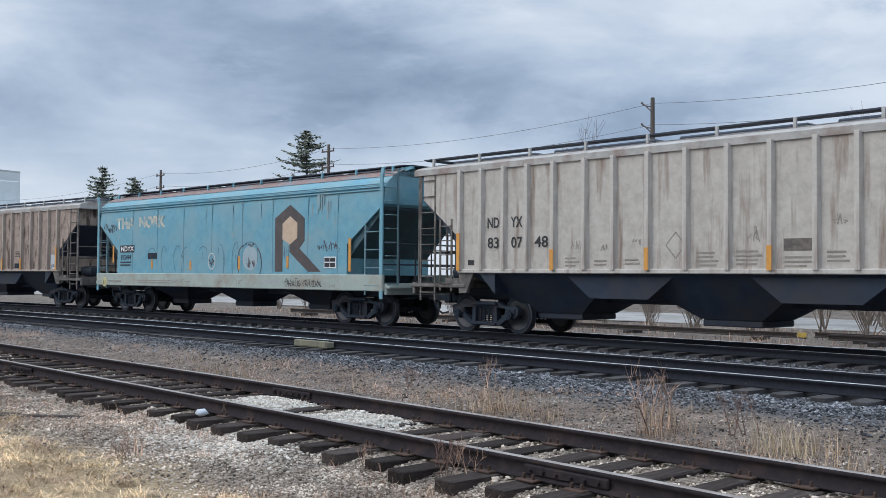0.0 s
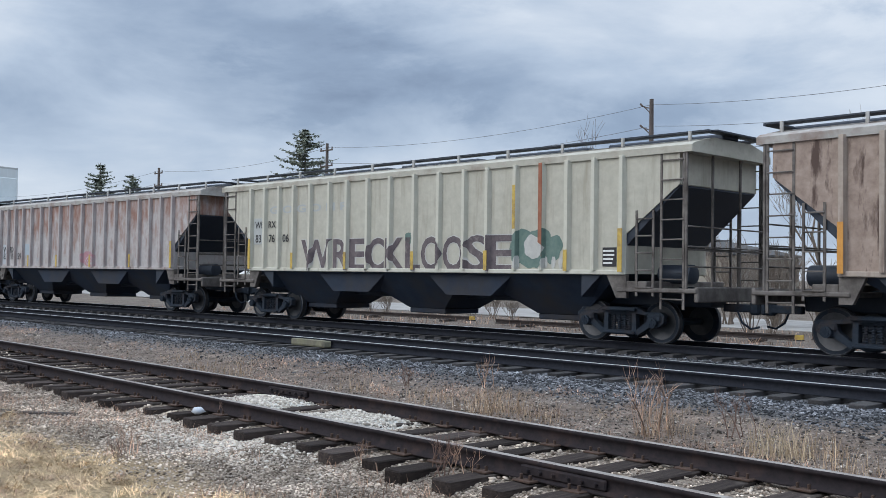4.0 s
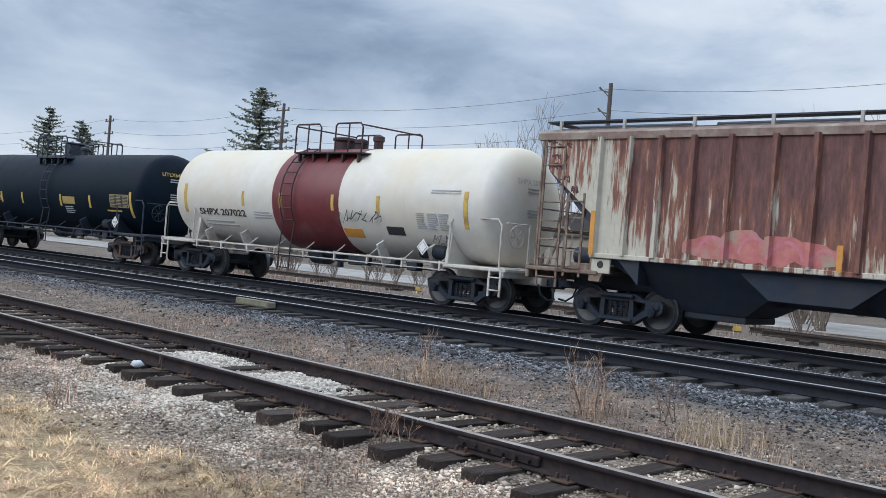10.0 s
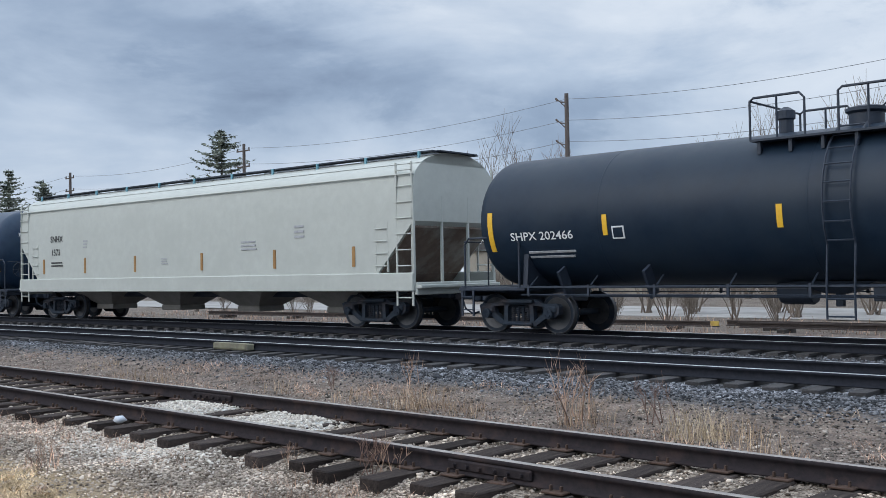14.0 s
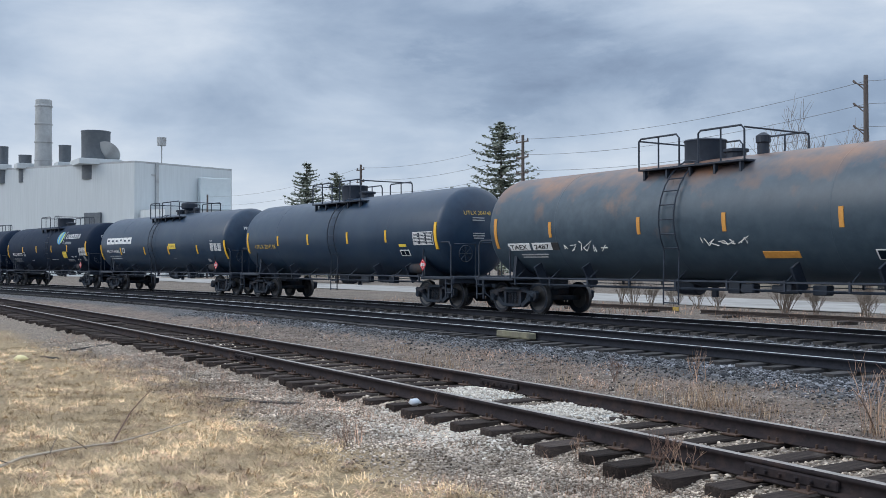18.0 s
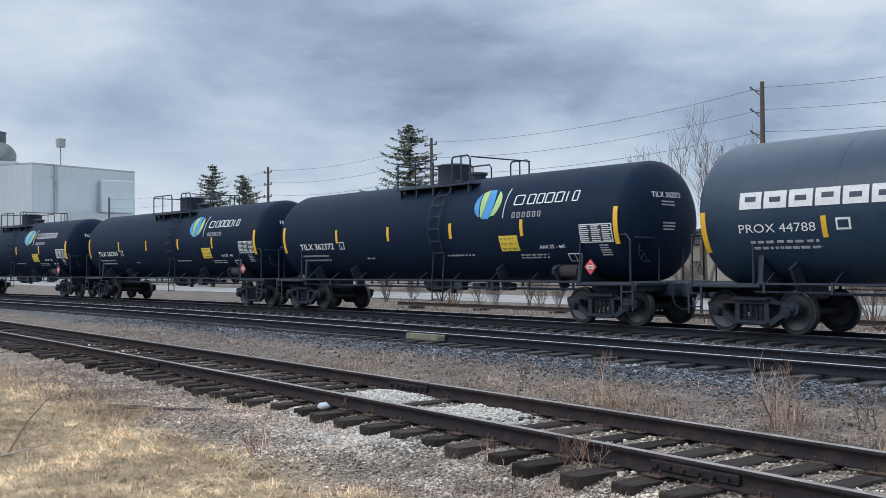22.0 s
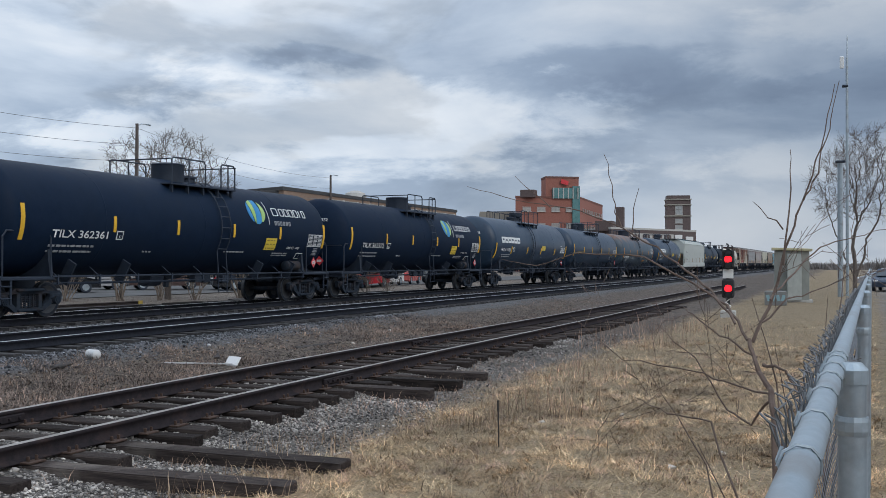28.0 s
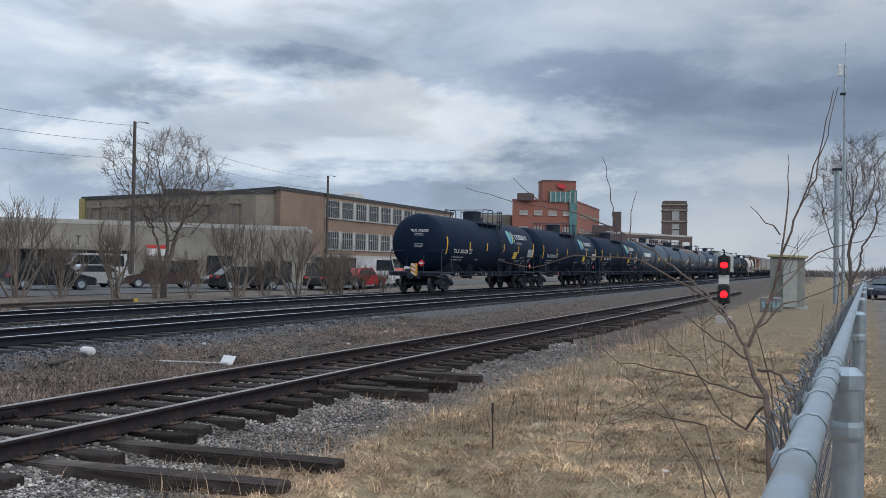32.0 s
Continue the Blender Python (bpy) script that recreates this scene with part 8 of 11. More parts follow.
spruce(-66.6, 47.3, 13.4, 1, 0.5)
spruce(-93.6, 42.6, 12.2, 2, 0.42)
spruce(-92, 45.2, 11.2, 3, 0.42)
spruce(-88, 44, 8.6, 4, 0.26)


# ---- loose stones ----
def ico():
    p = (1 + 5 ** 0.5) / 2
    v = np.array([(-1, p, 0), (1, p, 0), (-1, -p, 0), (1, -p, 0), (0, -1, p), (0, 1, p), (0, -1, -p), (0, 1, -p), (p, 0, -1), (p, 0, 1), (-p, 0, -1), (-p, 0, 1)], float)
    f = np.array([(0, 11, 5), (0, 5, 1), (0, 1, 7), (0, 7, 10), (0, 10, 11), (1, 5, 9), (5, 11, 4), (11, 10, 2), (10, 7, 6), (7, 1, 8), (3, 9, 4), (3, 4, 2), (3, 2, 6), (3, 6, 8), (3, 8, 9), (4, 9, 5), (2, 4, 11), (6, 2, 10), (8, 6, 7), (9, 8, 1)])
    return v / np.linalg.norm(v[0]), f


def octa():
    v = np.array([(1, 0, 0), (-1, 0, 0), (0, 1, 0), (0, -1, 0), (0, 0, 1), (0, 0, -1), (0.7, 0.7, 0.2), (-0.7, -0.6, 0.3)], float)
    f = np.array([(4, 0, 6), (4, 6, 2), (4, 2, 1), (4, 1, 7), (4, 7, 3), (4, 3, 0), (5, 6, 0), (5, 2, 6), (5, 1, 2), (5, 7, 1), (5, 3, 7), (5, 0, 3)])
    return v, f


def scatter_stones(name, label, x, y, size, mat, seed, base=ico, sink=0.25, lift=0.0):
    rs = np.random.RandomState(seed)
    v0, f0 = base()
    n = len(x)
    a = rs.normal(0, 1, (n, 4))
    a /= np.linalg.norm(a, axis=1)[:, None]
    w, i, j, k = a.T
    R = np.stack([1 - 2 * (j * j + k * k), 2 * (i * j - k * w), 2 * (i * k + j * w), 2 * (i * j + k * w), 1 - 2 * (i * i + k * k), 2 * (j * k - i * w), 2 * (i * k - j * w), 2 * (j * k + i * w), 1 - 2 * (i * i + j * j)], 1).reshape(n, 3, 3)
    sc = size[:, None] * rs.uniform(0.55, 1.1, (n, 3))
    P = v0[None] * sc[:, None] * rs.uniform(0.78, 1.15, (n, len(v0), 1))
    P = np.einsum("nij,nkj->nki", R, P)
    P[:, :, 2] *= 0.62
    z = ground_z(x, y) + size * (0.5 - sink) + lift
    P += np.stack([x, y, z], 1)[:, None]
    F = f0[None] + (np.arange(n) * len(v0))[:, None, None]
    ob = part(name, raw_mesh(name, P.reshape(-1, 3), F.reshape(-1, 3)), mat)
    return tagged(ob, label, "gravel", kind="stuff") if label else ob


rs = np.random.RandomState(7)


def spread_x(n, lo, hi, mid, tight):
    """Stones lie thicker where they can be told apart."""
    x = np.where(rs.rand(n) < tight, rs.normal(mid, (hi - lo) / 7, n), rs.uniform(lo, hi, n))
    return np.clip(x, lo, hi)


def gravel(name, label, n, lo, hi, mid, tight, line, offs, size, mat, seed, base=octa, keep=None):
    x = spread_x(n, lo, hi, mid, tight)
    y = line(x) + offs(n)
    k = np.ones(n, bool) if keep is None else keep(x, y)
    return scatter_stones(name, label, x[k], y[k], rs.gamma(4, size, k.sum()) + size * 1.6, mat, seed, base)


gravel("pale_gravel", "pale angular gravel along the siding", 60000, -26, 6, -9, 0.65, y_s, lambda n: -1.0 - np.abs(rs.normal(0, 0.95, n)), 0.0026, M["stone_pale"], 1, octa, lambda x, y: y > y_s(x) - 3.2)
gravel("grey_gravel", "dirty grey gravel along the siding", 36000, 3, 26, 8, 0.6, y_s, lambda n: -1.0 - np.abs(rs.normal(0, 0.8, n)), 0.0028, M["stone_grey"], 9, octa, lambda x, y: y > y_s(x) - 2.9)
gravel("pale_gravel", "pale gravel between the siding's ties", 12000, -26, 5, -6, 0.5, y_s, lambda n: rs.uniform(-1.15, 1.2, n), 0.0036, M["stone_pale"], 2)
gravel("grey_gravel", "dirty grey gravel between the siding's ties", 7000, 4, 24, 9, 0.4, y_s, lambda n: rs.uniform(-1.15, 1.2, n), 0.0036, M["stone_grey"], 10)


def white_heap(x0, x1, seed):
    """A low spread of white stone that fills the bay between the rails up to the ties."""
    xs, ws = np.linspace(x0, x1, 26), np.linspace(-0.66, 0.66, 14)
    X, W = np.meshgrid(xs, ws, indexing="ij")
    e = np.minimum(np.minimum(X - x0, x1 - X) / 0.4, (0.66 - np.abs(W)) / 0.14)
    Z = RAIL_S - 0.225 + 0.085 * np.clip(e + 0.25 * wave(X * 5, W * 6), 0, 1)
    V = np.stack([X, y_s(X) + W, Z], -1).reshape(-1, 3)
    i = np.arange(26 * 14).reshape(26, 14)
    F = np.stack([i[:-1, :-1], i[1:, :-1], i[1:, 1:], i[:-1, 1:]], -1).reshape(-1, 4)
    h = thing("white_stone_heap", "low heap of clean white crushed stone between the rails", "gravel", "white stone heaps")
    part("mound", raw_mesh("mound", V, F), shade("white_gravel", (0.42, 0.41, 0.385), (0.7, 0.69, 0.65), 34, 0.95, 0, 0.9), h)
    n = 2600
    r = np.random.RandomState(seed)
    x, w = r.uniform(x0 + 0.05, x1 - 0.05, n), r.uniform(-0.64, 0.64, n)
    e = np.minimum(np.minimum(x - x0, x1 - x) / 0.4, (0.66 - np.abs(w)) / 0.14)
    z = RAIL_S - 0.225 + 0.085 * np.clip(e + 0.25 * wave(x * 5, w * 6), 0, 1)
    y = y_s(x) + w
    ob = scatter_stones("loose_stone", "", x, y, r.gamma(4, 0.0036, n) + 0.006, M["stone_white"], seed, octa, lift=z - ground_z(x, y))
    ob.parent = h
    tagged(ob, kind="stuff")
    return h


white_heap(-12.1, -10.35, 3)
white_heap(-10.2, -8.55, 13)
n = 2600
x = rs.normal(-9.7, 0.85, n)
y = y_s(x) - 1.15 - np.abs(rs.normal(0, 0.42, n))
scatter_stones("white_stone", "spilled white crushed stone beside the siding", x, y, rs.gamma(4, 0.0034, n) + 0.005, M["stone_white"], 4, octa)
gravel("dark_ballast", "dark grey crushed stone ballast of the main line", 64000, -34, 30, -3, 0.55, y_a, lambda n: -1.0 - np.abs(rs.normal(0, 0.8, n)), 0.0038, M["stone_dark"], 5, octa, lambda x, y: y > y_a(x) - 3.0 + 0.5 * wave(x, y))
gravel("dark_ballast", "dark grey ballast between the main lines", 28000, -34, 30, -3, 0.5, y_a, lambda n: rs.uniform(0.85, 4.1, n), 0.0046, M["stone_dark"], 6)
n = 52000
x = spread_x(n, -30, 40, 4, 0.5)
y = rs.uniform(0, 1, n) * (y_a(x) - 2.6 - y_s(x) - 1.3) + y_s(x) + 1.3
far = x > 7 + 2 * wave(x, y)
scatter_stones("scattered_stone", "stones scattered on the brown dirt between the tracks", x[~far], y[~far], rs.gamma(3, 0.0035, (~far).sum()) + 0.005, M["stone_mixed"], 8, octa)
scatter_stones("scattered_stone", "dark stones scattered on the sooty dirt between the tracks", x[far], y[far], rs.gamma(3, 0.0035, far.sum()) + 0.005, M["stone_sooty"], 18, octa)


# ---- dead grass ----
def blades(x, y, h, lean, width, seed, zoff=0.0):
    """Thin two-part blades; lean 0 stands, 1 lies flat."""
    rs2 = np.random.RandomState(seed)
    n = len(x)
    a = rs2.uniform(0, 6.283, n)
    dx, dy = np.cos(a), np.sin(a)
    ln = np.clip(lean * rs2.uniform(0.6, 1.25, n), 0, 1.5)
    z0 = ground_z(x, y) - 0.01 + zoff
    b = np.stack([x, y, z0], 1)
    up, out = h * np.cos(ln), h * np.sin(ln)
    mid = b + np.stack([dx * out * 0.4, dy * out * 0.4, up * 0.6], 1)
    tip = b + np.stack([dx * out, dy * out, up * 0.92 + 0.01], 1)
    sd = np.stack([-dy, dx, np.zeros(n)], 1) * (width * rs2.uniform(0.6, 1.3, n))[:, None]
    V = np.stack([b - sd, b + sd, mid + sd * 0.7, mid - sd * 0.7, tip], 1)
    k = (np.arange(n) * 5)[:, None]
    F = np.concatenate([k + np.array([[0, 1, 2]]), k + np.array([[0, 2, 3]]), k + np.array([[3, 2, 4]])], 0)
    return V.reshape(-1, 3), F


def grass_field(label, x, y, h, lean, width, mat, seed):
    V, F = blades(x, y, h, lean, width, seed)
    return tagged(part("dead_grass", raw_mesh("dead_grass", V, F), mat), label, "grass", kind="stuff")


def patchy(x, y, seed, cut):
    return wave(x * 1.3 + seed, y * 1.7 - seed) + 0.5 * wave(x * 3.1, y * 2.9 + seed) > cut


def turf(n, seed, cut, label, mat, h0, h1, lean, w):
    x = spread_x(n, -34, 34, 2, 0.45)
    y = rs.uniform(-0.2, 1, n) * 5.2 - 0.095 * np.maximum(x, 0)
    k = (y < y_s(x) - 2.45 + 0.5 * wave(x, y)) & (y > -0.25 - 0.095 * x) & patchy(x, y, seed, cut)
    grass_field(label, x[k], y[k], rs.uniform(h0, h1, k.sum()), np.full(k.sum(), lean), w, mat, 11 + seed)


turf(60000, 1, -0.6, "matted straw-coloured dead grass", M["straw"], 0.08, 0.26, 1.38, 0.0024)
turf(46000, 2, 0.0, "brown rotted dead grass in patches", M["weed_brown"], 0.07, 0.22, 1.38, 0.0024)


def tufts(n, per, lo, hi, mid, label, mat, seed, cut):
    """Matted tufts: the blades of each lean one way and lie over the next."""
    r = np.random.RandomState(seed)
    x = np.where(r.rand(n) < 0.6, r.normal(mid, 6.0, n), r.uniform(lo, hi, n))
    y = r.rand(n) ** 1.25 * 5.4 - 0.3 - 0.095 * np.maximum(x, 0)
    k = (x > lo) & (x < hi) & (y < y_s(x) - 2.6 + 0.5 * wave(x, y)) & (y > -0.2 - 0.095 * x) & patchy(x, y, seed, cut)
    x, y = x[k], y[k]
    m = len(x)
    way, rad = r.uniform(0, 6.283, m), r.uniform(0.04, 0.13, m)
    t = np.repeat(np.arange(m), per)
    a, q = r.uniform(0, 6.283, m * per), np.sqrt(r.rand(m * per))
    bx, by = x[t] + rad[t] * q * np.cos(a), y[t] + rad[t] * q * np.sin(a)
    d = way[t] + r.normal(0, 0.55, m * per)
    h = r.uniform(0.06, 0.2, m * per)
    lean = np.clip(r.normal(1.38, 0.14, m * per), 0.6, 1.53)
    z0 = ground_z(bx, by) - 0.005
    o, u = h * np.sin(lean), h * np.cos(lean)
    b = np.stack([bx, by, z0], 1)
    c, s2 = np.cos(d), np.sin(d)
    midp = b + np.stack([c * o * 0.5, s2 * o * 0.5, u * 0.75 + 0.012], 1)
    tip = b + np.stack([c * o, s2 * o, u * 0.8 + 0.006], 1)
    sd = np.stack([-s2, c, np.zeros_like(c)], 1) * r.uniform(0.0012, 0.0026, m * per)[:, None]
    V = np.stack([b - sd, b + sd, midp + sd, midp - sd, tip], 1)
    f = (np.arange(m * per) * 5)[:, None]
    F = np.concatenate([f + np.array([[0, 1, 2]]), f + np.array([[0, 2, 3]]), f + np.array([[3, 2, 4]])], 0)
    return tagged(part("dead_grass", raw_mesh("dead_grass", V.reshape(-1, 3), F), mat), label, "grass", kind="stuff")


tufts(5200, 26, -24, 0, -8, "combed tufts of straw-coloured dead grass", M["straw"], 31, -0.9)
tufts(2600, 24, 0, 24, 5, "combed tufts of straw-coloured dead grass", M["straw"], 32, 0.1)
tufts(5600, 24, 0, 24, 6, "flattened olive-brown tufts of dead grass", M["weed_olive"], 37, -0.35)
tufts(3800, 22, -24, 24, 0, "flattened brown tufts of dead grass", M["weed_brown"], 33, -0.2)
n = 16000
x = rs.uniform(-30, 30, n)
y = rs.uniform(-0.2, 1, n) * 5.2 - 0.095 * np.maximum(x, 0)
keep = (y < y_s(x) - 2.4) & (y > -0.25 - 0.095 * x) & patchy(x, y, 5, 0.15)
grass_field("pale tufted dead grass", x[keep], y[keep], rs.uniform(0.1, 0.3, keep.sum()), np.full(keep.sum(), 1.2), 0.0026, M["straw_pale"], 12)
n = 60000
x = spread_x(n, -32, 30, -2, 0.4)
y = rs.uniform(0, 1, n) * (y_a(x) - 2.3 - y_s(x) - 1.3) + y_s(x) + 1.3
keep = patchy(x, y, 9, 0.25)
grass_field("sparse brown dead weeds on the dirt between the tracks", x[keep], y[keep], rs.uniform(0.04, 0.16, keep.sum()), np.full(keep.sum(), 1.0), 0.003, M["weed_brown"], 13)
n = 24000
x = spread_x(n, -32, 30, -2, 0.4)
y = y_a(x) - 2.2 - np.abs(rs.normal(0, 1.1, n))
keep = patchy(x, y, 21, 0.85) & (y > y_s(x) + 1.2)
grass_field("flattened straw along the foot of the ballast", x[keep], y[keep], rs.uniform(0.06, 0.2, keep.sum()), np.full(keep.sum(), 1.25), 0.003, M["weed_tan"], 15)
n = 16000
x = rs.uniform(-46, 34, n)
y = y_a(x) + 10.5 + rs.rand(n) * 8
keep = patchy(x, y, 23, 0.0)
grass_field("dead brown weeds beyond the far line", x[keep], y[keep], rs.uniform(0.08, 0.35, keep.sum()), np.full(keep.sum(), 0.8), 0.008, M["weed_brown"], 16)
n = 26000
x = spread_x(n, -28, 20, -7, 0.5)
y = y_s(x) - 1.3 - rs.uniform(0, 2.0, n)
keep = patchy(x, y, 3, -0.1)
grass_field("thin dead weeds in the gravel", x[keep], y[keep], rs.uniform(0.05, 0.2, keep.sum()), np.full(keep.sum(), 0.95), 0.0025, M["weed_brown"], 14)


n = 60000
x = spread_x(n, 4, 48, 17, 0.55)
y = rs.uniform(0, 1, n) * (y_a(x) - 2.0 - y_s(x) - 1.2) + y_s(x) + 1.2
keep = patchy(x, y, 27, 0.1)
grass_field("low brown weeds on the dirt beside the main line", x[keep], y[keep], rs.uniform(0.05, 0.2, keep.sum()), np.full(keep.sum(), 0.95), 0.0035, M["weed_dirt"], 17)
# Near-black blades drawn for the shade in gaps between the tufts.
n = 22000
x = rs.uniform(2, 30, n)
y = rs.uniform(-0.2, 1, n) * 5.2 - 0.095 * x
keep = (y < y_s(x) - 1.9) & (y > -0.25 - 0.095 * x) & patchy(x, y, 41, 0.45)
grass_field("dark blades for the shady gaps in the dead grass", x[keep], y[keep], rs.uniform(0.05, 0.17, keep.sum()), np.full(keep.sum(), 1.1), 0.0032, M["weed_dark"], 18)


def clump(x, y, h, r, n, mat, seed, label):
    rs2 = np.random.RandomState(seed)
    n, r = int(n * 0.55), r * 1.15
    a, q = rs2.uniform(0, 6.283, n), r * np.sqrt(rs2.rand(n))
    V, F = blades(x + q * np.cos(a), y + q * np.sin(a), h * rs2.uniform(0.25, 1.1, n), np.full(n, 0.5), 0.0028, seed + 1)
    return tagged(part("grass_clump", raw_mesh("grass_clump", V, F), mat), label, "grass", kind="stuff")


PALE, BUFF = "pale upright clump of dead grass", "buff clump of dead grass between the tracks"
for k, (x, y, h, r, n, m) in enumerate(((-5.2, 9.55, 0.5, 0.3, 420, "straw_pale"), (-4.95, 9.9, 0.36, 0.25, 160, "weed_tan"), (-6.8, 9.7, 0.75, 0.22, 110, "weed_brown"), (-6.7, 9.8, 0.55, 0.3, 170, "weed_tan"),
                                    (-9.4, 9.5, 0.42, 0.4, 330, "weed_tan"), (-9.1, 9.7, 0.4, 0.3, 230, "weed_tan"), (-10.6, 9.7, 0.34, 0.3, 170, "weed_tan"), (-8.3, 9.4, 0.34, 0.24, 170, "weed_tan"), (-15.8, 9.5, 0.42, 0.45, 300, "weed_tan"),
                                    (-12.4, 9.7, 0.3, 0.35, 130, "weed_tan"), (-4.3, 9.2, 0.4, 0.28, 150, "weed_tan"), (-18.6, 10.2, 0.3, 0.4, 150, "weed_tan"), (-2.3, 12.0, 0.4, 0.4, 150, "weed_tan"), (-1.4, 11.4, 0.25, 0.5, 260, "straw_pale"),
                                    (0.3, 11.0, 0.4, 0.4, 160, "weed_tan"), (8.1, 12.2, 0.5, 0.4, 130, "weed_tan"), (6.4, 9.6, 0.45, 0.3, 150, "straw_pale"), (3.4, 11.2, 0.5, 0.25, 60, "weed_brown"), (12.3, 2.3, 0.55, 0.6, 260, "weed_brown"),
                                    (11.2, 3.0, 0.4, 0.5, 200, "weed_tan"), (16, 2.4, 0.4, 0.6, 200, "weed_brown"), (-9.5, 4.7, 0.34, 0.25, 60, "weed_brown"), (-23, 2.2, 0.5, 0.4, 160, "weed_brown"), (22, 2.4, 0.7, 1.2, 420, "weed_brown"),
                                    (27, 1.6, 0.7, 1.5, 420, "weed_brown"), (9.2, 4.0, 0.28, 0.7, 260, "weed_tan"), (7.6, 3.9, 0.28, 0.6, 220, "weed_tan"))):
    clump(x, y, h, r, n, M[m], 100 + k, PALE if m == "straw_pale" else BUFF if m == "weed_tan" else "brown clump of dead weeds")
WEED_MESH = [bare_tree_mesh(0.5, 71 + k, 0.006, 5, 0.4, 2, kids=(3, 4), fine=0.0016, split=False) for k in range(2)]
for k, (x, y, sz) in enumerate(((-6.5, 6.0, 1.0), (-6.3, 6.1, 0.8), (-10.6, 6.5, 0.7), (-9.5, 4.7, 0.8), (-9.3, 4.5, 0.6), (5.3, 5.8, 0.8), (5.0, 5.5, 0.8), (-7.5, 6.0, 0.5), (-1.2, 13.0, 1.7), (-6.9, 9.9, 1.8), (-6.1, 10.3, 1.3), (3.3, 11.2, 1.6), (-12, 10.4, 1.0), (-10.8, 11.0, 1.1))):
    plant("dry_weed", "dry branching weed stalks", "weed", WEED_MESH[k % 2], M["weed_brown"] if k % 2 else M["twig_red"], x, y, k, sz, "dry weeds")


def far_woods(label, x0, y0, x1, y1, n, seed, h=(5, 10)):
    """A distant belt of leafless trees: many thin upright twigs over a darker foot."""
    r = np.random.RandomState(seed)
    u = r.rand(n)
    x, y = x0 + (x1 - x0) * u + r.normal(0, 4, n), y0 + (y1 - y0) * u + r.normal(0, 4, n)
    hh = r.uniform(h[0], h[1], n) * (0.75 + 0.25 * np.sin(u * 31 + 2 * np.sin(u * 12)))
    a, w = r.uniform(0, 6.283, n), r.uniform(0.12, 0.5, n)
    b = np.stack([x, y, np.full(n, -0.6)], 1)
    d = np.stack([np.cos(a), np.sin(a), np.zeros(n)], 1) * w[:, None]
    t = b + np.stack([r.normal(0, 0.8, n), r.normal(0, 0.8, n), hh], 1)
    V = np.stack([b - d, b + d, t], 1).reshape(-1, 3)
    return tagged(part("far_woods", raw_mesh("far_woods", V, np.arange(3 * n).reshape(n, 3)), shade("far_twigs", (0.15, 0.135, 0.13), (0.23, 0.21, 0.2), 0.3, 0.95, 0, 0)), label, "woods", kind="stuff")


far_woods("distant grey-brown leafless woods along the skyline", 300, -140, 330, 20, 8000, 5, (2.6, 4.6))
far_woods("distant grey-brown leafless woods behind the works", 180, 90, 40, 130, 1800, 6, (5, 9))
far_woods("distant grey-brown leafless woods far along the line", -330, 10, -260, 110, 1800, 7, (5, 9))


# ---- ties, plates and joint bars ----
def tie_mesh(length=2.6, w=0.23, h=0.18, seed=0):
    rnd = random.Random(seed)
    me = Shape().box((0, 0, -h / 2), (w, length, h), bev=0.012).mesh("tie")
    for v in me.vertices:
        v.co.x += rnd.uniform(-0.008, 0.008)
        v.co.z += rnd.uniform(-0.008, 0.006)
    return me


TIES = [tie_mesh(seed=k) for k in range(4)]
for t in TIES:
    t.materials.append(M["tie"])
LONG_TIES = [tie_mesh(ln, 0.24, 0.19, 9) for ln in (3.5, 4.6, 3.3)]
for t in LONG_TIES:
    t.materials.append(M["tie"])


def plate_mesh():
    s = Shape().box((0, 0, 0.008), (0.2, 0.34, 0.018), bev=0.004)
    for dx, dy in ((-0.05, -0.11), (0.05, -0.11), (-0.05, 0.11), (0.05, 0.11)):
        s.box((dx, dy, 0.035), (0.018, 0.03, 0.05), bev=0.004)
    return s.mesh("tie_plate")


PLATE = plate_mesh()
PLATE.materials.append(M["plate"])
rnd = random.Random(12)
x, k = -62.0, 0
while x < 42:
    y, a = float(y_s(x)), turn_s(x)
    long = 7.0 < x < 7.6 or 8.2 < x < 8.9 or 11.5 < x < 17.5 and k % 2 == 0
    m = (LONG_TIES[1] if x < 9 else rnd.choice((LONG_TIES[0], LONG_TIES[2], TIES[0]))) if long else rnd.choice(TIES)
    shift = 0.0
    if long:
        shift = -(max(v.co.y for v in m.vertices) - 1.3)
    else:
        shift = rnd.uniform(-0.12, 0.06)
    part("tie", m, M["tie"], track_s, loc=Matrix.Translation((x, y, RAIL_S - 0.168 + rnd.uniform(-0.012, 0.004))) @ Euler((0, rnd.uniform(-0.02, 0.02), a + rnd.uniform(-0.035, 0.035))).to_matrix().to_4x4() @ Matrix.Translation((0, shift, 0)))
    if -24 < x < 24:
        for off in (-0.7525, 0.7525):
            part("tie_plate", PLATE, M["plate"], track_s, loc=Matrix.Translation((x - off * math.sin(a), y + off * math.cos(a), RAIL_S - 0.168)) @ Euler((0, 0, a)).to_matrix().to_4x4())
    x += 0.54 + rnd.uniform(-0.04, 0.05)
    k += 1
DARK = [me.copy() for me in TIES[:3]]
for me in DARK:
    me.materials.clear()
    me.materials.append(M["tie_dark"])
x = -42.0
while x < 46:
    part("tie", rnd.choice(DARK), M["tie_dark"], track_a, loc=Matrix.Translation((x, float(y_a(x)) + rnd.uniform(-0.04, 0.04), -0.166)) @ Euler((0, 0, turn_a(x) + rnd.uniform(-0.01, 0.01))).to_matrix().to_4x4())
    x += 0.55


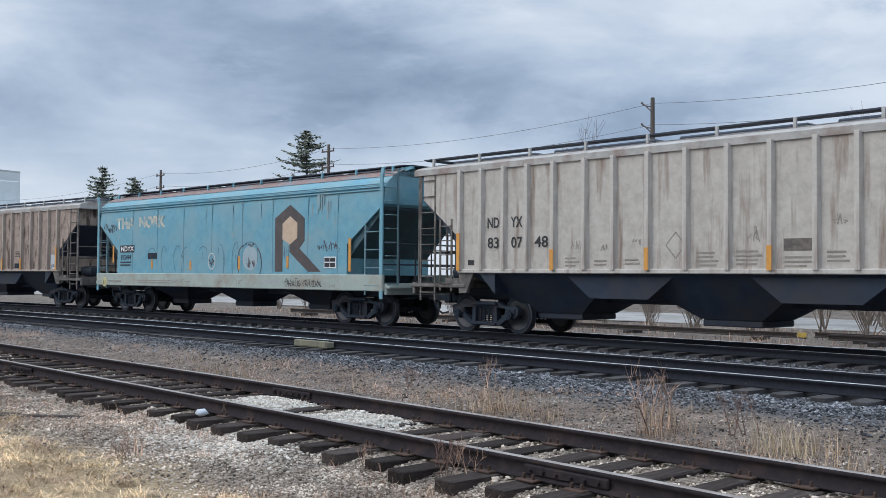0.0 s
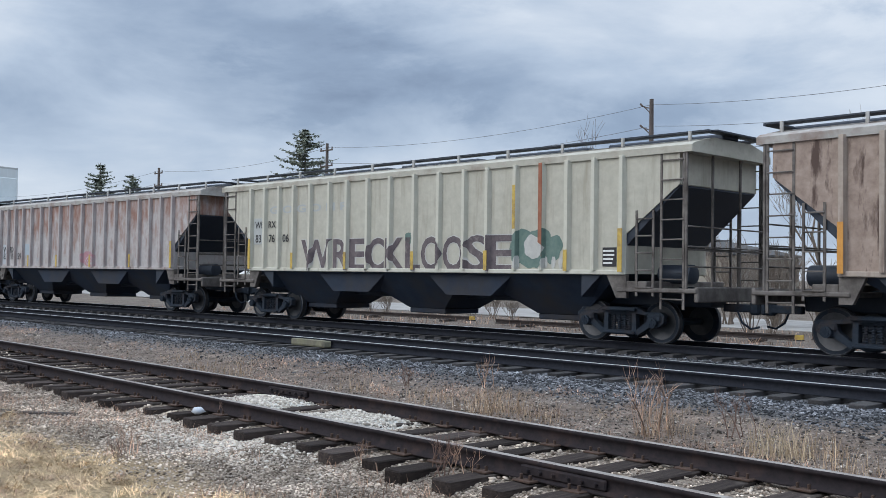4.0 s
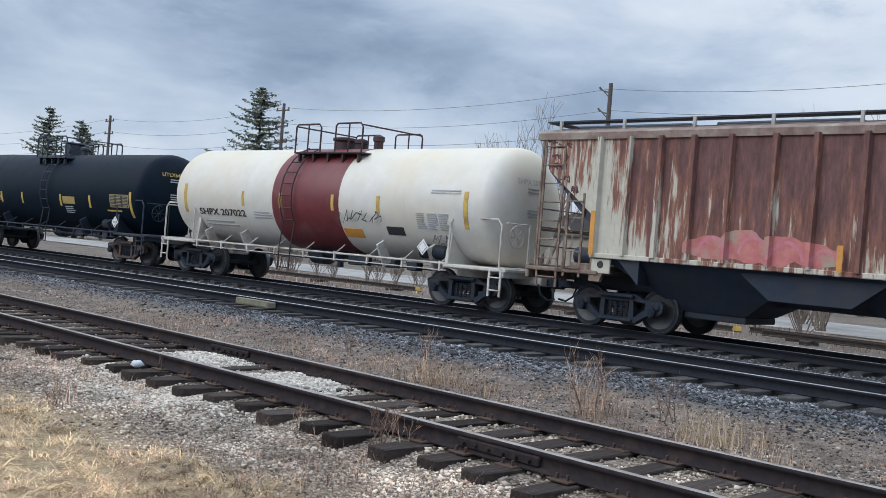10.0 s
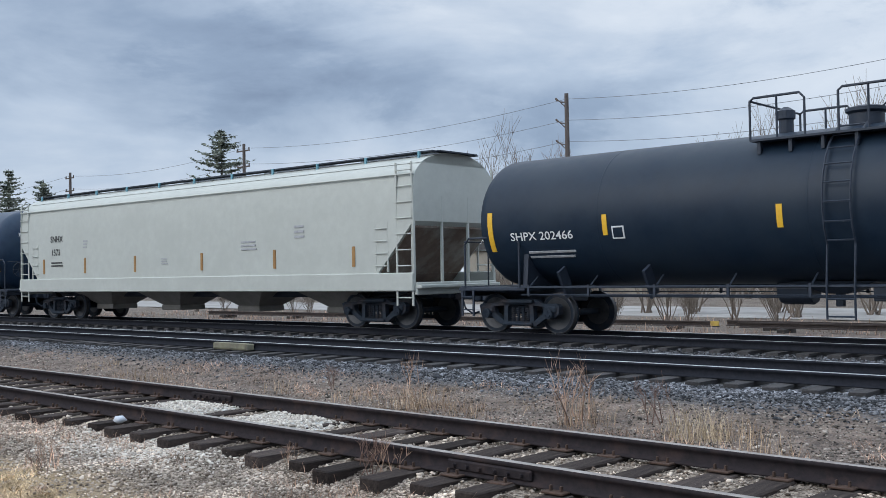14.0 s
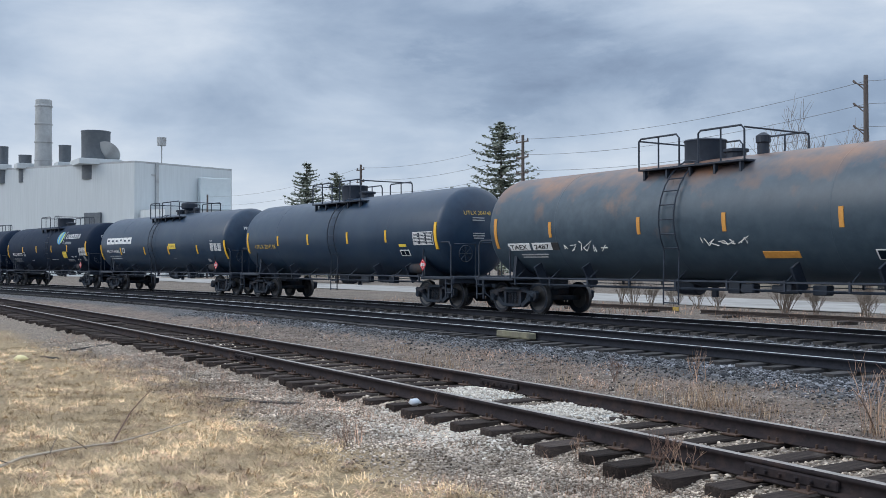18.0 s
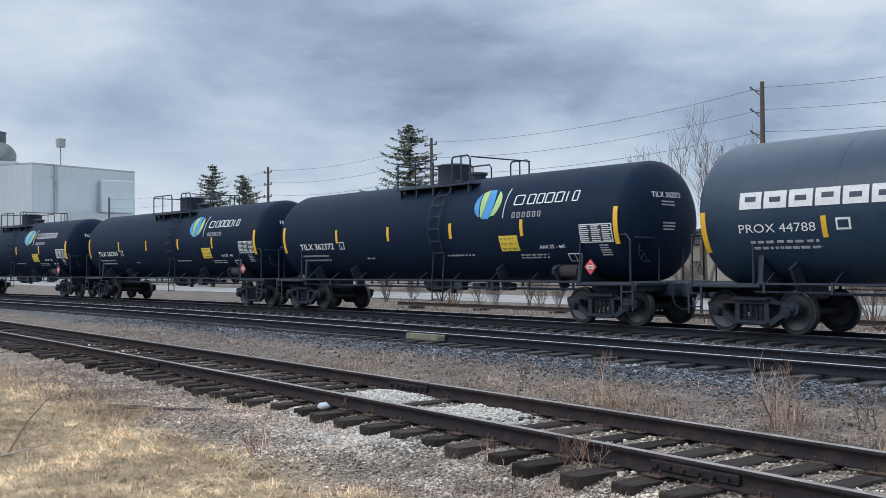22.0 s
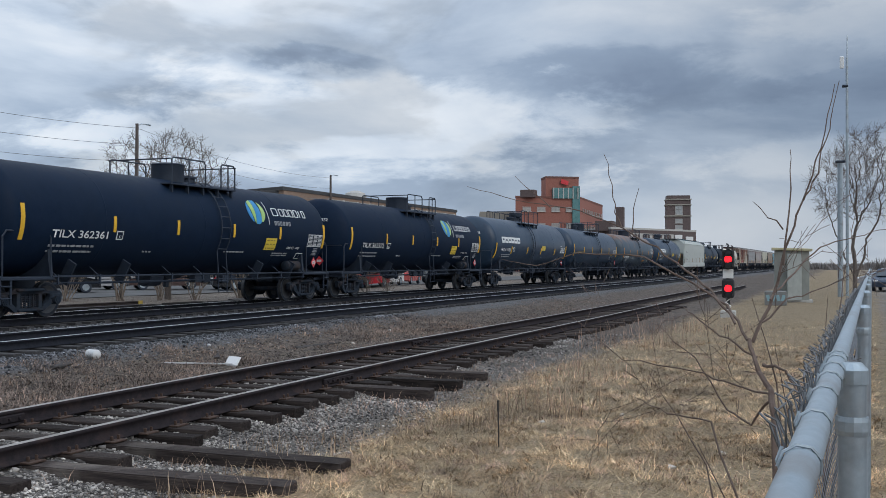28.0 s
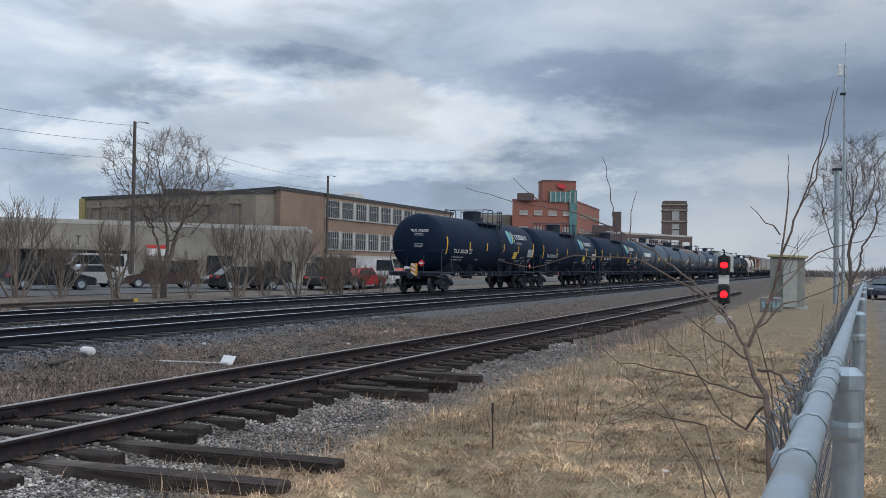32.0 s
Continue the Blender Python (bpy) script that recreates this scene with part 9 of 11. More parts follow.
def joined_ties(xs, line, z):
    s = Shape()
    for x in xs:
        s.box((x, float(np.interp(x, XS, line)), z - 0.09), (0.23, 2.6, 0.18), rz=math.atan(float(np.interp(x, XS, SLOPE_A))))
    return s


ob = part("ties", joined_ties(np.arange(-60, 70, 0.56), LINE_A + GAP_AB, -0.166), M["tie_dark"], track_b)
tagged(ob, kind="stuff")
ob = part("ties", joined_ties(list(np.arange(-110, -42.2, 0.56)) + list(np.arange(46.2, 120, 0.56)), LINE_A, -0.166), M["tie_dark"], track_a)
tagged(ob, kind="stuff")


def joint_bar(track, x, side, line, z_top, off):
    y = float(np.interp(x, XS, line))
    a = math.atan(float(np.interp(x, XS, SLOPE_S if line is LINE_S else SLOPE_A)))
    s = Shape()
    for sy in (-1, 1):
        s.box((0, sy * 0.034, -0.09), (0.9, 0.04, 0.085), bev=0.012)
        for dx in (-0.36, -0.22, -0.08, 0.08, 0.22, 0.36):
            s.tube([(dx, sy * 0.05, -0.09), (dx, sy * 0.085, -0.09)], 0.018, 6)
    part("joint_bar", s, side, track, "bolted rail joint", Matrix.Translation((x - off * math.sin(a), y + off * math.cos(a), z_top)) @ Euler((0, 0, a)).to_matrix().to_4x4())


for x, off in ((-5.3, -0.7525), (-11.5, 0.7525), (6.4, -0.7525), (0.4, 0.7525), (13.5, -0.7525), (8.7, 0.7525), (-17.2, -0.7525), (20, 0.7525)):
    joint_bar(track_s, x, M["rail_side"], LINE_S, RAIL_S, off)
YELLOW_BOX = shade("faded_yellow_wood", (0.17, 0.165, 0.11), (0.25, 0.24, 0.165), 6, 0.9, 0, 0.2, (0.15, 0.14, 0.11), 5, 0.55)
ob = part("rail_cover", Shape().box((0, 0, 0), (1.15, 0.2, 0.13), bev=0.015).box((0, -0.06, 0.02), (1.1, 0.1, 0.12), bev=0.01), YELLOW_BOX, loc=Matrix.Translation((-17.6, float(y_a(-17.6)) - 0.90, -0.10)) @ Euler((0, 0, turn_a(-17.6))).to_matrix().to_4x4())
tagged(ob, "faded yellow cover fixed beside the near rail", "rail cover")

# ---- things lying on the ground ----
OLD_WOOD = shade("old_wood", (0.03, 0.026, 0.024), (0.075, 0.065, 0.06), 3, 0.95, 0, 0.6, stretch=(1, 8, 8))


def lying(name, label, category, size, x, y, rz, mat, tilt=0.0, group="", sink=0.02):
    s = Shape().box((0, 0, size[2] / 2), size, bev=0.02)
    r2 = random.Random(int(abs(x * 100)))
    s.v = [(a + r2.uniform(-0.03, 0.03), b + r2.uniform(-0.025, 0.025), c + r2.uniform(-0.02, 0.02)) for a, b, c in s.v]
    z = float(ground_z(np.array(x), np.array(y))) - sink
    return tagged(part(name, s, mat, loc=Matrix.Translation((x, y, z)) @ Euler((0, tilt, rz)).to_matrix().to_4x4()), label, category, group)


for x, y, ln, rz in ((-12.8, 5.0, 1.5, 0.75), (-13.4, 4.7, 1.0, 0.55), (-23.6, 5.5, 3.2, -0.75), (14.6, 10.8, 2.3, 0.35), (20.9, 9.2, 2.0, -0.2), (8.3, 9.6, 1.5, 0.1), (17.6, 9.8, 1.3, 0.5), (-21.0, 3.9, 1.0, 0.3), (30, 10.2, 2.2, 0.2), (-25, 9.6, 2.0, 0.1), (5.2, 9.3, 1.1, 0.5)):
    lying("old_tie", "cast-off rotten timber tie lying on the ground", "timber", (ln * 0.8, 0.12, 0.06), x, y, rz, OLD_WOOD, 0, "cast-off timbers", 0.045)
for k, x in enumerate((36.5, 40.2, 44.0, 47.9, 51.5, 33.0)):
    lying("old_timber", "dark old timber dumped beyond the far line", "timber", (3.4, 0.3, 0.28), x, float(y_b(x)) + 4.2 + 0.3 * (k % 2), turn_a(x) + 0.05 * (-1) ** k, OLD_WOOD, 0, "dumped timbers")
lying("board", "thin weathered board lying in the dirt", "board", (1.0, 0.07, 0.03), 2.5, 9.2, 0.2, M["bark_pale"])
PLASTIC = shade("white_plastic", (0.6, 0.6, 0.6), (0.7, 0.7, 0.7), 6, 0.5, 0, 0.05, (0.4, 0.38, 0.35), 3, 0.62)
t = thing("plastic_litter", "broken white plastic panel lying beside the rail", "litter", at=(16.3, 8.75, float(ground_z(np.array(16.3), np.array(8.75)))))
part("panel", Shape().box((0, 0, 0.08), (0.22, 0.24, 0.03), ry=-0.75, rx=0.1, bev=0.015), PLASTIC, t)
part("panel_strip", Shape().box((-0.2, 0.8, 0.04), (0.035, 1.7, 0.02), rz=0.15), PLASTIC, t)
ob = part("plastic_jug", Shape().lathe([(-0.2, 0.07), (-0.17, 0.11), (0.14, 0.11), (0.2, 0.04), (0.25, 0.035)], 12, "x"), PLASTIC, loc=Matrix.Translation((15.2, 10.85, float(ground_z(np.array(15.2), np.array(10.85))) + 0.07)) @ Euler((0, 0, 1.2)).to_matrix().to_4x4() @ Matrix.Scale(0.75, 4), smooth=True)
tagged(ob, "dented white plastic jug lying on the dirt", "litter")


def rag(x, y, size, mat, label, seed, z=0.0):
    """A crumpled bag or scrap."""
    v0, f0 = ico()
    r2 = np.random.RandomState(seed)
    v = v0 * r2.uniform(0.55, 1.1, (12, 1)) * np.array([1.3, 0.9, 0.6]) * size
    v[:, 2] += 0.35 * size
    ob = part("litter", raw_mesh("litter", v, f0), mat, loc=(x, y, float(ground_z(np.array(x), np.array(y))) + z))
    return tagged(ob, label, "litter", "scattered litter")


BAG_BLUE = shade("bag_blue", (0.45, 0.5, 0.56), (0.56, 0.6, 0.65), 8, 0.5, 0, 0.3)
rag(-10.75, 6.15, 0.1, BAG_BLUE, "crumpled pale blue plastic bag", 3, 0.08)
rag(-20.3, 3.3, 0.16, shade("bag_yellow", (0.7, 0.62, 0.3), (0.8, 0.72, 0.42), 8, 0.5, 0, 0.3), "crumpled yellow plastic bag in the grass", 4)
for k, (x, y) in enumerate(((9.3, 0.6), (12.2, 1.4), (7.9, 0.45), (20, 5.5), (18.5, 10.5), (11.5, 2.2), (-3.0, 9.6), (21.5, 8.6), (25.5, 9.2), (10.0, 0.2))):
    rag(x, y, 0.05, M["stone_white"] if k % 2 else PLASTIC, "scrap of white litter in the grass", 20 + k)
# spare rails stacked beyond the far line
RUSTED = shade("rusted_rail", (0.036, 0.028, 0.026), (0.065, 0.05, 0.045), 6, 0.9, 0, 0.2)
for x, y, ln, rz in ((-7.5, 26.6, 11.0, 0.02), (5.0, 26.2, 10.5, -0.02), (-8.2, 27.7, 11.6, 0.0), (-20, 27.2, 11.8, 0.03), (18.0, 25.4, 11.0, -0.08), (30, 24.0, 11.0, -0.1), (-33, 27.0, 11.5, 0.05)):
    s = Shape().prism([(-0.07, 0), (0.07, 0), (0.07, 0.02), (0.014, 0.04), (0.014, 0.11), (0.036, 0.12), (0.036, 0.16), (-0.036, 0.16), (-0.036, 0.12), (-0.014, 0.11), (-0.014, 0.04), (-0.07, 0.02)], -ln / 2, ln / 2, "x")
    z = float(ground_z(np.array(x), np.array(y))) + 0.1
    t = thing("spare_rail", "rusty spare rail laid on blocks beyond the far line", "rail", "spare rails", at=Matrix.Translation((x, y, z)) @ Euler((0, 0, rz)).to_matrix().to_4x4())
    part("rail_bar", s, RUSTED, t)
    for dx in (-ln * 0.38, 0, ln * 0.38):
        part("block", Shape().box((dx, 0, -0.06), (0.22, 0.8, 0.14), bev=0.01), OLD_WOOD, t)
    part("end_paint", Shape().box((ln / 2 - 0.12, -0.02, 0.1), (0.25, 0.06, 0.135)), M["yellow_faded"], t, "yellow painted rail end")


# ---- buildings ----
WHITE_CLAD = shade("white_cladding", (0.49, 0.53, 0.55), (0.56, 0.6, 0.62), 1.2, 0.7, 0, 0.03, stretch=(3, 3, 0.15))
STACK_GREY = shade("stack_grey", (0.33, 0.35, 0.36), (0.42, 0.44, 0.45), 2, 0.7, 0, 0.05, (0.22, 0.22, 0.22), 0.5, 0.62)
STACK_DARK = shade("stack_dark", (0.09, 0.105, 0.125), (0.13, 0.15, 0.17), 2, 0.7)
BRICK_TAN = shade("tan_brick", (0.25, 0.17, 0.125), (0.33, 0.235, 0.175), 5, 0.9, 0, 0.1, (0.22, 0.15, 0.11), 0.3, 0.55)
BRICK_GREYTAN = shade("grey_tan_brick", (0.25, 0.215, 0.165), (0.33, 0.285, 0.225), 5, 0.9, 0, 0.1, (0.22, 0.19, 0.15), 0.3, 0.55)
BRICK_RED = shade("red_brick", (0.26, 0.1, 0.075), (0.33, 0.145, 0.11), 5, 0.9, 0, 0.1)
BRICK_DARK = shade("dark_brick", (0.1, 0.075, 0.07), (0.14, 0.105, 0.1), 5, 0.9, 0, 0.1)
STUCCO = shade("pale_wall", (0.27, 0.25, 0.21), (0.34, 0.315, 0.27), 1.2, 0.9, 0, 0.05, (0.22, 0.2, 0.17), 0.3, 0.6)
CONCRETE = shade("pale_concrete", (0.42, 0.41, 0.38), (0.52, 0.5, 0.47), 4, 0.9, 0, 0.08)
ROOFING = shade("dark_roofing", (0.05, 0.05, 0.052), (0.08, 0.08, 0.082), 3, 0.9)
GLASS_DARK = shade("dark_glass", (0.02, 0.025, 0.03), (0.04, 0.05, 0.055), 1.5, 0.12, 0, 0, spec=0.6)
GLASS_GREEN = shade("green_glass", (0.06, 0.16, 0.16), (0.12, 0.26, 0.26), 1.0, 0.12, 0, 0, spec=0.6)
FRAME_GREY = shade("window_frame_grey", (0.3, 0.3, 0.29), (0.38, 0.38, 0.37), 6, 0.7, 0, 0)


def wall_frame(p, q):
    """Local axes of a wall from p to q: along it, and out of it (to the right of the way)."""
    d = Vector((q[0] - p[0], q[1] - p[1], 0))
    return d.length, math.atan2(d.y, d.x)


def window_row(house, p, q, z, w, h, count, first, step, panes=4, glass=None, trim=None, name="window"):
    """Recessed windows with mullions along a wall that runs from p to q, facing to the right."""
    ln, a = wall_frame(p, q)
    key = ("win", w, h, panes)

    def make():
        s = Shape().box((0, 0.0, 0), (w, 0.06, h))
        return s.mesh("window")

    def frame_make():
        s = Shape()
        for k in range(panes + 1):
            s.box((-w / 2 + k * w / panes, -0.06, 0), (0.07, 0.08, h))
        for zz in (-h / 2, h * 0.12, h / 2):
            s.box((0, -0.06, zz), (w + 0.07, 0.08, 0.07))
        s.box((0, -0.1, -h / 2 - 0.08), (w + 0.25, 0.22, 0.1))
        return s.mesh("window_frame")
    g, f = shared(key + ((glass or GLASS_DARK).name,), make), shared(key + ("f", (trim or FRAME_GREY).name), frame_make)
    for k in range(count):
        u = first + k * step
        m = Matrix.Translation((p[0] + math.cos(a) * u, p[1] + math.sin(a) * u, z)) @ Euler((0, 0, a)).to_matrix().to_4x4() @ Matrix.Translation((0, -0.02, 0))
        wn = part(name, g, glass or GLASS_DARK, house, loc=m)
        part("window_frame", f, trim or FRAME_GREY, wn)


def block(house, name, outline, z0, z1, mat, roof=None, coping=0.0):
    part(name, Shape().prism(outline, z0, z1, "z"), mat, house)
    if roof:
        cx, cy = sum(p[0] for p in outline) / len(outline), sum(p[1] for p in outline) / len(outline)
        k = 1 + coping
        part("coping", Shape().prism([(cx + (x - cx) * k, cy + (y - cy) * k) for x, y in outline], z1 - 0.02, z1 + 0.35, "z"), roof, house, "dark roof edge")


# white plant with stacks, far along the line
f = thing("factory", "large white clad factory with tall stacks on its roof", "factory")
block(f, "wall", [(-189, 24.5), (-158.5, 43.2), (-164, 61.0), (-196, 43)], -0.5, 17.2, WHITE_CLAD)
part("roof_edge", Shape().prism([(-189, 24.5), (-158.5, 43.2), (-164, 61.0), (-196, 43)], 17.2, 17.5, "z"), STACK_GREY, f)
part("chimney", Shape().lathe([(14.5, 1.4), (28.6, 1.3), (28.7, 1.2)], 20, "z"), STACK_GREY, f, "tall pale banded stack", (-177.5, 33.4, 0), True)
for z in (18.5, 21.5, 24.5, 27.5):
    part("stack_band", Shape().lathe([(z, 1.38), (z + 0.05, 1.42), (z + 0.2, 1.42), (z + 0.25, 1.38)], 20, "z"), STACK_GREY, f, loc=(-177.5, 33.4, 0))
for x, y, r, z1 in ((-183.5, 28.2, 0.75, 21.0), (-180, 31.0, 1.0, 19.4), (-174.5, 36.2, 0.95, 20.8), (-168, 39.6, 2.2, 22.6)):
    part("chimney", Shape().lathe([(15, r), (z1, r * 1.03), (z1 + 0.2, r * 1.08)], 16, "z"), STACK_DARK, f, "short dark stack", (x, y, 0), True)
    part("stack_curb", Shape().box((x, y, 17.7), (r * 3, r * 3, 0.9), bev=0.05), WHITE_CLAD, f)
dish = Shape().lathe([(0, 0.05), (0.25, 1.2), (0.7, 2.0), (0.72, 2.05), (0.3, 1.2)], 20, "x")
part("roof_duct", dish, STACK_GREY, f, "round pale duct hood", Matrix.Translation((-165.5, 40.6, 18.9)) @ Euler((0, -0.6, 2.4)).to_matrix().to_4x4(), True)
part("vent", Shape().lathe([(17.3, 0.1), (20.2, 0.1), (20.3, 0.7), (21.6, 0.75), (21.7, 0.2)], 10, "z"), STACK_GREY, f, loc=(-160.5, 48.0, 0))
# external stair tower and lean-to on the near face
part("pipe_rack", Shape().box((-159.5, 47.0, 9), (0.5, 0.5, 17), bev=0.05).box((-159.5, 45.8, 9), (0.3, 0.3, 17)).box((-159.5, 46.4, 15.5), (0.25, 1.6, 0.25)), STACK_GREY, f)
part("glazed_bay", Shape().box((-161.2, 57.0, 13.0), (1.2, 5.2, 5.2), bev=0.1), shade("pale_glazing", (0.5, 0.56, 0.58), (0.58, 0.63, 0.65), 1, 0.4), f, "pale translucent bay")
part("lean_to", Shape().prism([(-158, 44), (-152, 46), (-156, 66), (-163, 64)], -0.5, 9.8, "z"), WHITE_CLAD, f)
part("loading_door", Shape().box((-165.5, 38.6, 8.2), (3.4, 0.4, 2.8), rz=math.atan2(18.7, 30.5)), STACK_DARK, f)
far_shed = thing("low_shed", "low pale shed far along the line", "shed")
block(far_shed, "wall", [(-150, 66), (-138, 70), (-142, 82), (-154, 78)], -0.5, 7.0, STUCCO)

# tan brick works with strip windows
b = thing("brick_building", "tan brick three-storey building with rows of mullioned windows", "building")
P0, P1 = (100.0, 45.4), (142.0, 42.0)
block(b, "wall", [(93.7, 45.9), P1, (143.5, 56), (101.0, 59)], -0.5, 8.7, BRICK_TAN, ROOFING, 0.012)
for z in (7.35, 3.9):
    window_row(b, P0, P1, z, 2.55, 1.9, 11, 5.0, 3.45, 5)
    ln, a = wall_frame(P0, P1)
    for k in range(12):
        u = 3.3 + k * 3.45
        part("pier", Shape().box((0, -0.04, 0), (0.55, 0.14, 2.1), bev=0.02), CONCRETE, b, loc=Matrix.Translation((P0[0] + math.cos(a) * u, P0[1] + math.sin(a) * u, z)) @ Euler((0, 0, a)).to_matrix().to_4x4())
part("canopy", Shape().box((0, 0, 0), (42, 2.2, 0.3), rz=math.atan2(P1[1] - P0[1], P1[0] - P0[0])), CONCRETE, b, "white flat canopy over the ground floor", (120.5, 42.6, 2.1))
part("canopy_wall", Shape().box((0, 0, 0), (42, 0.3, 2.4), rz=math.atan2(P1[1] - P0[1], P1[0] - P0[0])), shade("blue_grey_wall", (0.26, 0.29, 0.3), (0.32, 0.35, 0.36), 2, 0.8), b, loc=(120.8, 43.3, 0.8))
for k in range(9):
    part("ground_window", Shape().box((104 + k * 4, 42.85 - 0.08 * k * 4 + 0.25, 0.9), (1.7, 0.2, 1.3)), GLASS_DARK, b)
part("skylight", Shape().lathe([(9.3, 1.5), (10.0, 1.2), (10.3, 0.5)], 12, "z"), CONCRETE, b, loc=(118, 48, 0))
w = thing("brick_wing", "grey-tan brick wing with blocked windows and pilasters", "building")
P2, P3 = (103.0, 76.4), (93.4, 48.5)
block(w, "wall", [P2, P3, (94.5, 46.4), (128, 58), (130, 80)], -0.5, 8.4, BRICK_GREYTAN, ROOFING, 0.01)
ln, a = wall_frame(P2, P3)
PILASTER = shade("sooty_pilaster", (0.2, 0.17, 0.14), (0.27, 0.235, 0.195), 4, 0.9, 0, 0.1)
for k in range(6):
    u = 3.2 + k * 4.7
    m = Matrix.Translation((P2[0] + math.cos(a) * u, P2[1] + math.sin(a) * u, 0)) @ Euler((0, 0, a)).to_matrix().to_4x4()
    part("pilaster", Shape().box((0, 0.1, 4.5), (0.7, 0.4, 7.0), bev=0.03).box((0, 0.0, 7.4), (1.2, 0.7, 0.3), bev=0.05), PILASTER, w, loc=m @ Matrix.Translation((0, -0.3, 0)))
window_row(w, P2, P3, 6.5, 1.7, 1.9, 10, 1.9, 2.35, 2, shade("blocked_window", (0.2, 0.17, 0.14), (0.28, 0.25, 0.21), 2, 0.8), BRICK_GREYTAN)
part("roof_plant", Shape().box((108, 66, 9.3), (4, 3, 1.2), bev=0.05), ROOFING, w)
part("corner_trim", Shape().box((102.8, 76.2, 4.2), (0.4, 0.8, 8.6), bev=0.03), shade("ochre_trim", (0.3, 0.25, 0.1), (0.36, 0.3, 0.14), 3, 0.8), w)

lo = thing("low_warehouse", "low pale warehouse with a long shaded canopy", "warehouse")
Q0, Q1 = (62.0, 61.5), (84.0, 38.6)
block(lo, "wall", [Q0, Q1, (95, 43), (74, 70)], -0.5, 4.25, STUCCO, shade("pale_coping", (0.36, 0.35, 0.32), (0.44, 0.43, 0.4), 3, 0.8), 0.006)
ln, a = wall_frame(Q0, Q1)


def on_wall(u, out, z, p=Q0, ang=None):
    ang = a if ang is None else ang
    return Matrix.Translation((p[0] + math.cos(ang) * u, p[1] + math.sin(ang) * u, z)) @ Euler((0, 0, ang)).to_matrix().to_4x4() @ Matrix.Translation((0, -out, 0))


part("canopy", Shape().box((0, 0, 0), (17, 3.4, 0.35), bev=0.04), STUCCO, lo, "long flat canopy", on_wall(8.5, 1.7, 2.25))
# Dark sheet laid on the wall for the shade under the canopy.
part("shaded_bay", Shape().box((0, 0, 0), (16, 0.1, 2.4)), STACK_DARK, lo, loc=on_wall(8.5, 0.06, 0.9))
for k in range(5):
    part("canopy_post", Shape().tube([(0, 0, -0.6), (0, 0, 2.1)], 0.07, 8), STACK_GREY, lo, loc=on_wall(1.5 + k * 3.7, 3.1, 0))
for u, wd, hh, zz in ((21.5, 1.2, 1.9, 0.5), (24.0, 2.2, 2.3, 0.7), (28.5, 1.0, 1.9, 0.5), (30.0, 1.0, 1.9, 0.5)):
    part("door", Shape().box((0, 0, 0), (wd, 0.12, hh), bev=0.02), GLASS_DARK, lo, loc=on_wall(u, 0.06, zz))
part("sign_board", Shape().box((0, 0, 0), (1.7, 0.1, 0.9), bev=0.02), M["white_paint"], lo, "white sign board with a red band", on_wall(18.6, 0.1, 2.2))
part("sign_band", Shape().box((0, 0, 0), (1.7, 0.04, 0.3)), M["placard_red"], lo, loc=on_wall(18.6, 0.17, 2.5))
for u in (6.0, 12.0):
    part("wall_lamp", Shape().tube([(0, 0, -0.5), (0, 0, 0.1), (0, -0.3, 0.2)], 0.04, 6).lathe([(0.2, 0.05), (0.3, 0.3)], 10, "z"), STACK_DARK, lo, loc=on_wall(u, 3.2, 2.9))

# hospital-like red brick block with a glazed stair tower
hb = thing("red_brick_block", "red brick block with a taller stair tower and green glazing", "building")
A0, A1, A2 = (207, 48.4), (213, 36.0), (246, 36.0)
block(hb, "wall", [A0, A1, A2, (240, 52)], -0.5, 15.0, BRICK_RED, shade("brick_cap", (0.16, 0.07, 0.055), (0.2, 0.09, 0.07), 4, 0.9), 0.008)
block(hb, "tower", [(210.0, 42.6), (213.2, 36.2), (218, 38.4), (215, 44.6)], 14.9, 19.2, BRICK_RED, shade("tower_cap", (0.14, 0.07, 0.06), (0.18, 0.09, 0.075), 4, 0.9), 0.02)
for z in (12.6, 9.2, 5.8):
    window_row(hb, A0, A1, z, 1.7, 0.9, 4, 2.4, 3.1, 2, shade("small_window", (0.3, 0.28, 0.26), (0.42, 0.4, 0.38), 2, 0.5), CONCRETE)
    window_row(hb, A1, A2, z, 0.9, 0.8, 11, 4.5, 2.6, 1, GLASS_DARK, CONCRETE)
ln, a2 = wall_frame(A0, A1)
part("glazing", Shape().box((0, 0, 0), (5.4, 0.4, 2.2)), GLASS_GREEN, hb, "green glazed band", on_wall(10.6, 0.12, 16.0, A0, a2))
for k in range(6):
    part("mullion", Shape().box((0, 0, 0), (0.2, 0.3, 2.3)), CONCRETE, hb, loc=on_wall(8.1 + k * 1.05, 0.25, 16.0, A0, a2))
part("glazing", Shape().box((0, 0, 0), (1.6, 0.4, 16.0)), GLASS_GREEN, hb, "tall green glazed stair", on_wall(13.0, 0.12, 9.5, A0, a2))
part("sign_mark", Shape().box((0, 0, 0), (1.6, 0.2, 0.9), ry=0.3), M["placard_red"], hb, "red slanted wall mark", on_wall(10.5, 0.2, 18.3, A0, a2))
part("roof_house", Shape().box((208.8, 46.0, 15.8), (3, 3, 1.6), bev=0.05), BRICK_DARK, hb)
tb = thing("tan_block", "pale tan block beside the red brick one", "building")
block(tb, "wall", [(214, 58), (216, 51), (228, 52), (228, 62)], -0.5, 12.5, STUCCO)
window_row(tb, (214, 58), (216, 51), 10.5, 1.2, 0.8, 2, 1.8, 3.0, 1)
tw = thing("brick_tower", "old dark brick tower with pale bands over a low works", "tower")
T0, T1 = (231.6, 19.6), (232.4, 14.4)
